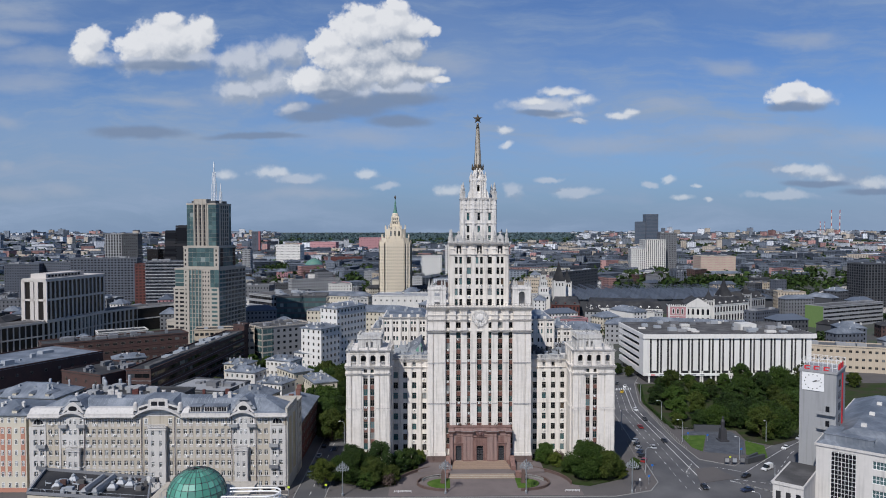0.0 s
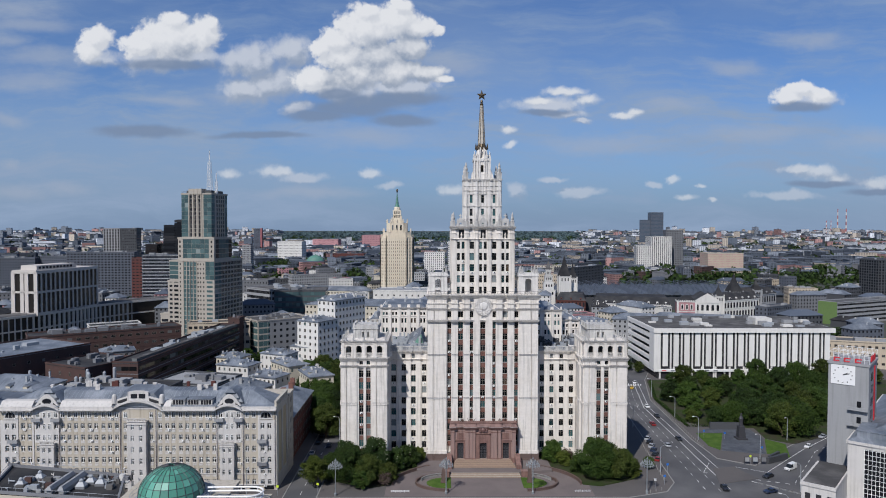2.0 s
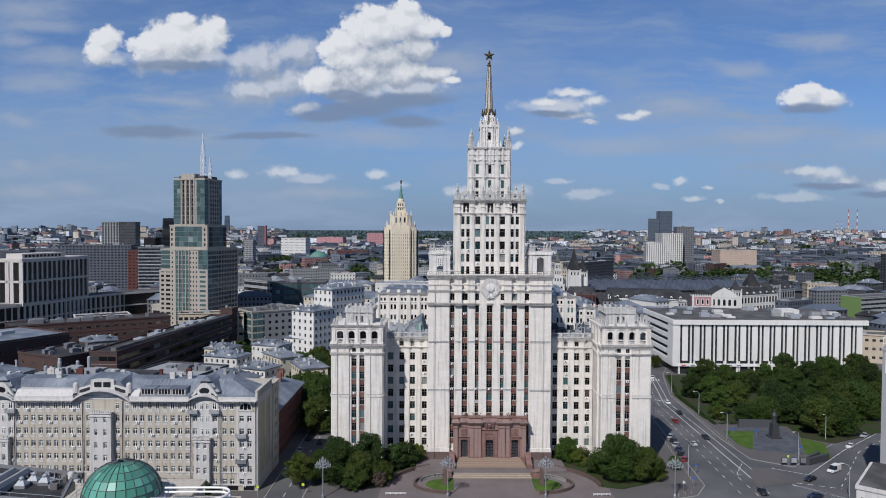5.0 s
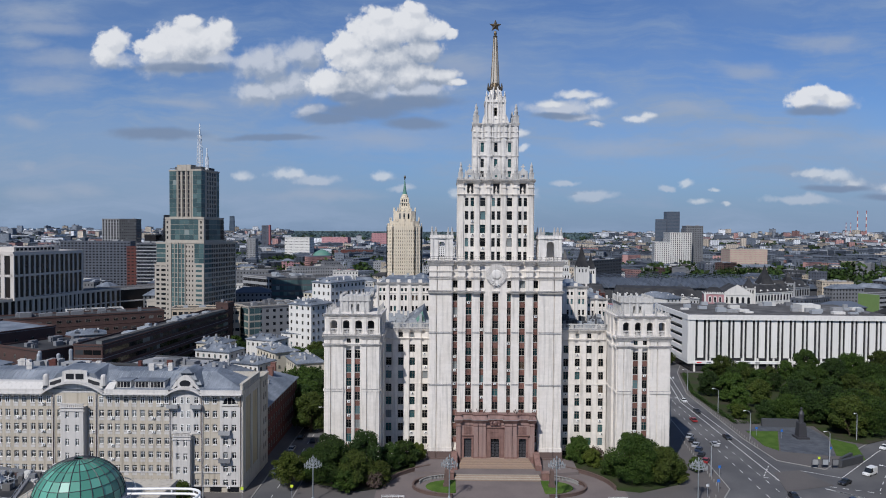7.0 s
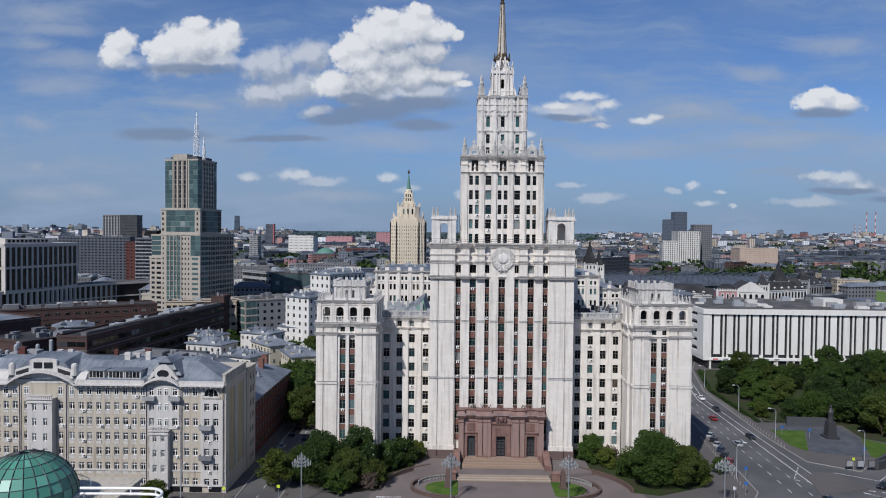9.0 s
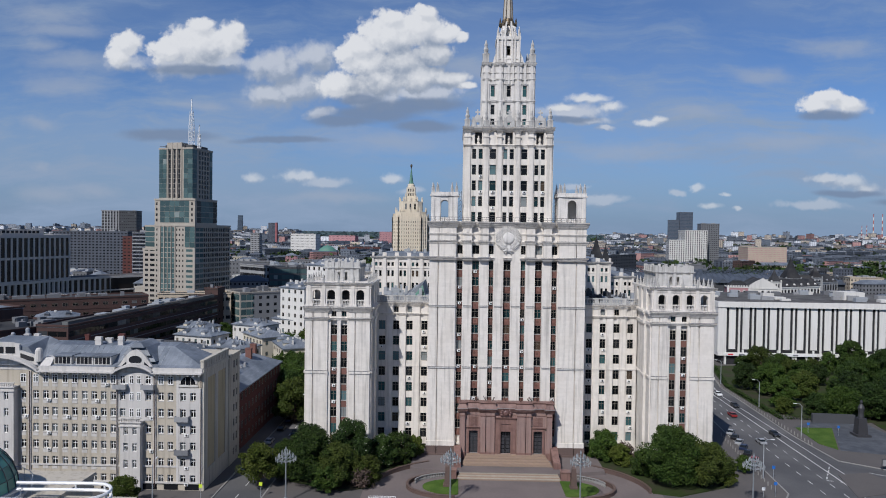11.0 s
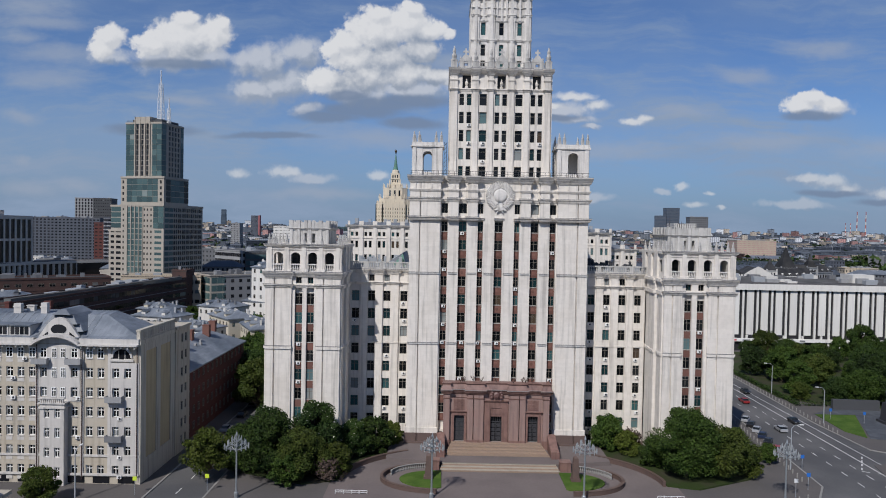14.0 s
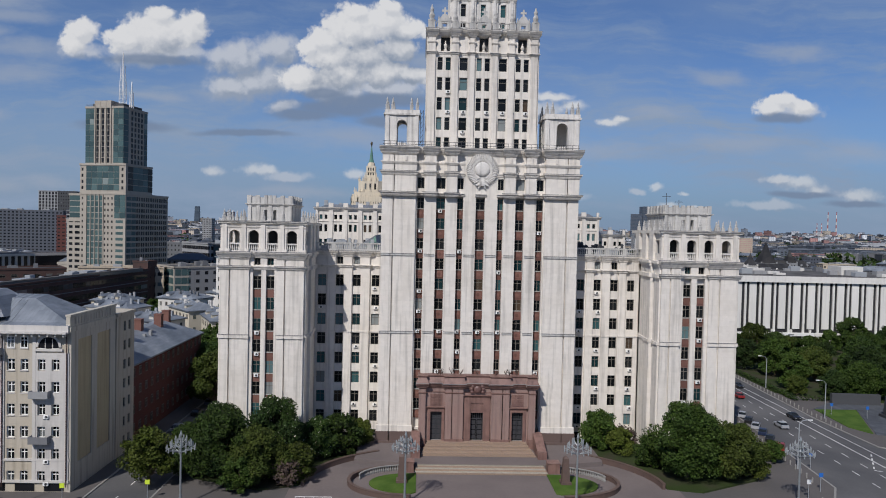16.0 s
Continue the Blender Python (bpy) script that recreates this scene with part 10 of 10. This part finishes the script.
# ---- street furniture ----
def chandelier_lamp(x, y):
    t = thing("street_lamp", "tall grey street lamp with a crown of many lanterns", "street lamp", (0, 0, 0), "crown lamps")
    g = Geo()
    g.lathe([(0.42, 0), (0.42, 0.9), (0.24, 1.1), (0.18, 2.2), (0.15, 9.6), (0.26, 9.8), (0.12, 10.2), (0.1, 11.4), (0.24, 11.7), (0.03, 12.4)], 0, 0, 8)
    part("pole", g, GALV, t)
    g, h = Geo(), Geo()
    for tier, (z, r, n) in enumerate(((9.4, 2.2, 14), (10.1, 1.6, 12), (10.8, 0.9, 8))):
        for i in range(n):
            a = 2 * math.pi * i / n + tier * 0.3
            cx, cy = math.cos(a), math.sin(a)
            g.rod((0.1 * cx, 0.1 * cy, z - 0.6), (0.6 * r * cx, 0.6 * r * cy, z - 0.1), 0.05, 4)
            g.rod((0.6 * r * cx, 0.6 * r * cy, z - 0.1), (r * cx, r * cy, z + 0.15), 0.05, 4)
            h = Geo()
            h.lathe([(0.04, z - 0.22), (0.13, z - 0.1), (0.08, z + 0.1), (0.13, z + 0.28), (0.11, z + 0.45), (0.03, z + 0.7)], r * cx, r * cy, 6)
            part("lantern", h, LAMP_GLASS, t)
    part("lamp_arm", g, GALV, t, "curved lamp arms", kind="stuff")
    t.matrix_basis = Matrix.Translation((x, y, -0.95))
    return t


lamp = chandelier_lamp(4.2, 242)
for x, y in ((32.8, 242), (-32.0, 240.6), (70.5, 242)):
    copy_thing(lamp, Matrix.Translation((x, y, -0.95)))


def mast_lamp():
    t = thing("mast_lamp", "slim grey road lamp with a curved arm", "street lamp", (0, 0, 0), "road lamps")
    g = Geo()
    g.lathe([(0.16, 0), (0.13, 4), (0.09, 9.0)], 0, 0, 7)
    part("pole", g, STEEL_G, t)
    g = Geo()
    g.rod((0, 0, 8.9), (0.6, 0, 9.6), 0.06, 5)
    g.rod((0.6, 0, 9.6), (2.0, 0, 9.8), 0.06, 5)
    part("arm", g, STEEL_G, t)
    g = Geo()
    g.box(1.7, 2.6, -0.16, 0.16, 9.68, 9.84)
    part("head", g, STEEL_W, t, "flat lamp head")
    return t


ml = mast_lamp()
ml.matrix_basis = Matrix.Translation((109.5, 300, -0.95)) @ Matrix.Rotation(math.pi, 4, "Z")
for x, y, a in ((111.5, 334, 180), (112.5, 372, 180), (81.5, 262, 0), (87.5, 318, 0), (93, 356, 0), (-39.0, 300, 180), (-39.0, 352, 180), (124, 276, 200), (146, 299, 220), (122, 243, 150), (104, 216, 150), (-60, 237, 90), (-100, 237, 90)):
    copy_thing(ml, Matrix.Translation((x, y, -0.95)) @ Matrix.Rotation(radians(a), 4, "Z"))

g = Geo()
g.lathe([(0.14, 0), (0.14, 0.7), (0.17, 0.75), (0.05, 0.95)], 0, 0, 7)
bollard = tagged(part("bollard", g, KERB, m=Matrix.Translation((107.6, 290, -0.95))), "short pale kerb bollard", "bollard", "kerb bollards")
for i in range(1, 40):
    y = 290 + i * 2.2
    x = 107.6 + (y - 290) * 0.03 + (max(0, y - 366) * 0.23)
    copy_thing(bollard, Matrix.Translation((x, y, -0.95)))
for i in range(22):
    copy_thing(bollard, Matrix.Translation((79.5 + i * 0.25, 247.5 + i * 2.4, -0.95)) if i > 2 else Matrix.Translation((72 + i * 2.2, 243.0 + i, -0.95)))


def road_sign(x, y, m, size, h, label, turn=0.0):
    t = thing("road_sign", label, "road sign", (0, 0, 0), "road signs")
    g = Geo()
    g.rod((0, 0, 0), (0, 0, h), 0.05, 6)
    part("post", g, STEEL_G, t)
    g = Geo()
    g.box(-size, size, -0.09, -0.05, h - 1.4 * size, h + 0.6 * size)
    part("panel", g, m, t)
    t.matrix_basis = Matrix.Translation((x, y, -0.95)) @ Matrix.Rotation(turn, 4, "Z")


SIGN_Y = mat("yellow_green_sign", (0.55, 0.70, 0.05), 0.5, 0.05)
SIGN_B = mat("blue_sign", (0.02, 0.13, 0.45), 0.5, 0.05)
for x, y, m, h, lab in ((-51, 241, SIGN_Y, 3.2, "yellow-green crossing sign on a post"), (-38.2, 243, SIGN_Y, 3.2, "yellow-green crossing sign on a post"), (79, 250, SIGN_B, 3.2, "blue road sign on a post"), (84, 262, SIGN_B, 3.0, "blue road sign on a post"),
                        (113, 303, SIGN_B, 3.0, "blue road sign on a post"), (120.5, 300, SIGN_B, 3.0, "blue road sign on a post"), (127, 281, SIGN_B, 3.0, "blue road sign on a post"), (118, 271, SIGN_Y, 3.0, "yellow-green crossing sign on a post"), (74.5, 246, STEEL_W, 3.4, "white information panel on a post")):
    road_sign(x, y, m, 0.38, h, lab)


# ---- cars ----
def car_parts(paint, van=False):
    L, W, H = (5.4, 2.0, 2.3) if van else (4.5, 1.8, 1.45)
    body, cab = Geo(), Geo()
    side = [(-L / 2, 0.35), (L / 2, 0.35), (L / 2, 0.75), (L / 2 - 0.25, 0.9), (L * 0.22, 1.0)] + ([(-L / 2, 1.0)] if van else [(-L * 0.36, 0.98), (-L / 2, 0.92)])
    body.slab(side, -W / 2, W / 2)
    z1 = H
    x0, x1, x2, x3 = (-L / 2 + 0.05, L * 0.30, L * 0.18, -L / 2 + 0.1) if van else (-L * 0.40, L * 0.22, L * 0.06, -L * 0.24)
    w0, w1 = W / 2 - 0.06, W / 2 - 0.22
    v = [(x0, -w0, 0.97), (x1, -w0, 0.97), (x1, w0, 0.97), (x0, w0, 0.97), (x3, -w1, z1 - 0.06), (x2, -w1, z1 - 0.06), (x2, w1, z1 - 0.06), (x3, w1, z1 - 0.06)]
    cab.add(v, [(0, 1, 5, 4), (1, 2, 6, 5), (2, 3, 7, 6), (3, 0, 4, 7), (4, 5, 6, 7), (0, 3, 2, 1)])
    roof = Geo()
    roof.box(x3 - 0.02, x2 + 0.02, -w1 - 0.02, w1 + 0.02, z1 - 0.08, z1)
    if van:
        roof.box(x3 - 0.06, x2 - 1.2, -w0 - 0.03, w0 + 0.03, 0.98, z1 - 0.08)
    wheel = Geo()
    wheel.m = Matrix.Rotation(radians(90), 4, "X")
    wheel.lathe([(0.33, -0.11), (0.33, 0.11), (0.2, 0.12)], 0, 0, 12)
    light = Geo()
    light.box(-0.03, 0.03, -0.2, 0.2, -0.08, 0.08)
    return dict(body=body.mesh("body", paint), cabin=cab.mesh("cabin", CARGLASS), roof=roof.mesh("roof", paint), wheel=wheel.mesh("wheel", RUBBER), light=light.mesh("headlight", LAMP_GLASS), L=L, W=W)


FLEET = {}


def car(x, y, heading, colour, van=False, z=-1.09):
    key = (colour, van)
    if key not in FLEET:
        FLEET[key] = car_parts(CARS[colour], van)
    p = FLEET[key]
    word = ("black", "white", "silver", "dark blue", "red", "yellow")[colour]
    t = thing("van" if van else "car", word + (" delivery van" if van else " saloon car") + " on the asphalt", "van" if van else "car", (0, 0, 0), "vehicles")
    for nm in ("body", "cabin", "roof"):
        o = new(nm, p[nm])
        o.parent = t
    for sx in (-1, 1):
        for sy in (-1, 1):
            o = new("wheel", p["wheel"])
            o.parent = t
            o.matrix_basis = Matrix.Translation((sx * p["L"] * 0.3, sy * (p["W"] / 2 - 0.1), 0.33))
    for sy in (-1, 1):
        o = new("headlight", p["light"])
        o.parent = t
        o.matrix_basis = Matrix.Translation((p["L"] / 2, sy * (p["W"] / 2 - 0.35), 0.68))
    t.matrix_basis = Matrix.Translation((x, y, z)) @ Matrix.Rotation(radians(heading), 4, "Z")


for x, y, a, c, v in ((118, 257, 215, 0, False), (98, 246, 265, 0, False), (130, 265, 215, 1, True), (103.5, 335, 268, 0, False), (97.5, 322, 88, 4, False), (101.5, 300, 268, 0, False), (104, 352, 268, 1, False), (94, 292, 88, 2, False),
                      (86.5, 286, 60, 3, False), (87.3, 291, 60, 2, False), (88, 296, 60, 0, False), (88.8, 301, 60, 2, False), (85.6, 281, 60, 0, False), (84.8, 275, 60, 4, False), (113, 404, 250, 1, False), (108, 392, 70, 5, False), (110.5, 412, 250, 0, False),
                      (-42.0, 292, 90, 3, False), (-45.3, 314, 270, 2, False), (-47.2, 262, 90, 1, False), (-47.2, 271, 90, 0, False), (-47.2, 283, 90, 2, False), (-47.0, 296, 90, 0, False), (-47, 306, 90, 3, False), (-47, 322, 90, 2, False), (-41.5, 268, 90, 0, False),
                      (150, 290, 222, 1, False), (163, 303, 222, 2, False), (112, 243, 200, 3, False), (126, 232, 20, 1, True), (60, 226, 180, 2, False), (20, 215, 0, 0, False), (-70, 228, 180, 1, False)):
    car(x, y, a, c, v)
for x, y, c in ((118, 232, 0), (121, 228, 2), (124.5, 225, 1)):
    car(x, y, 120, c, False)
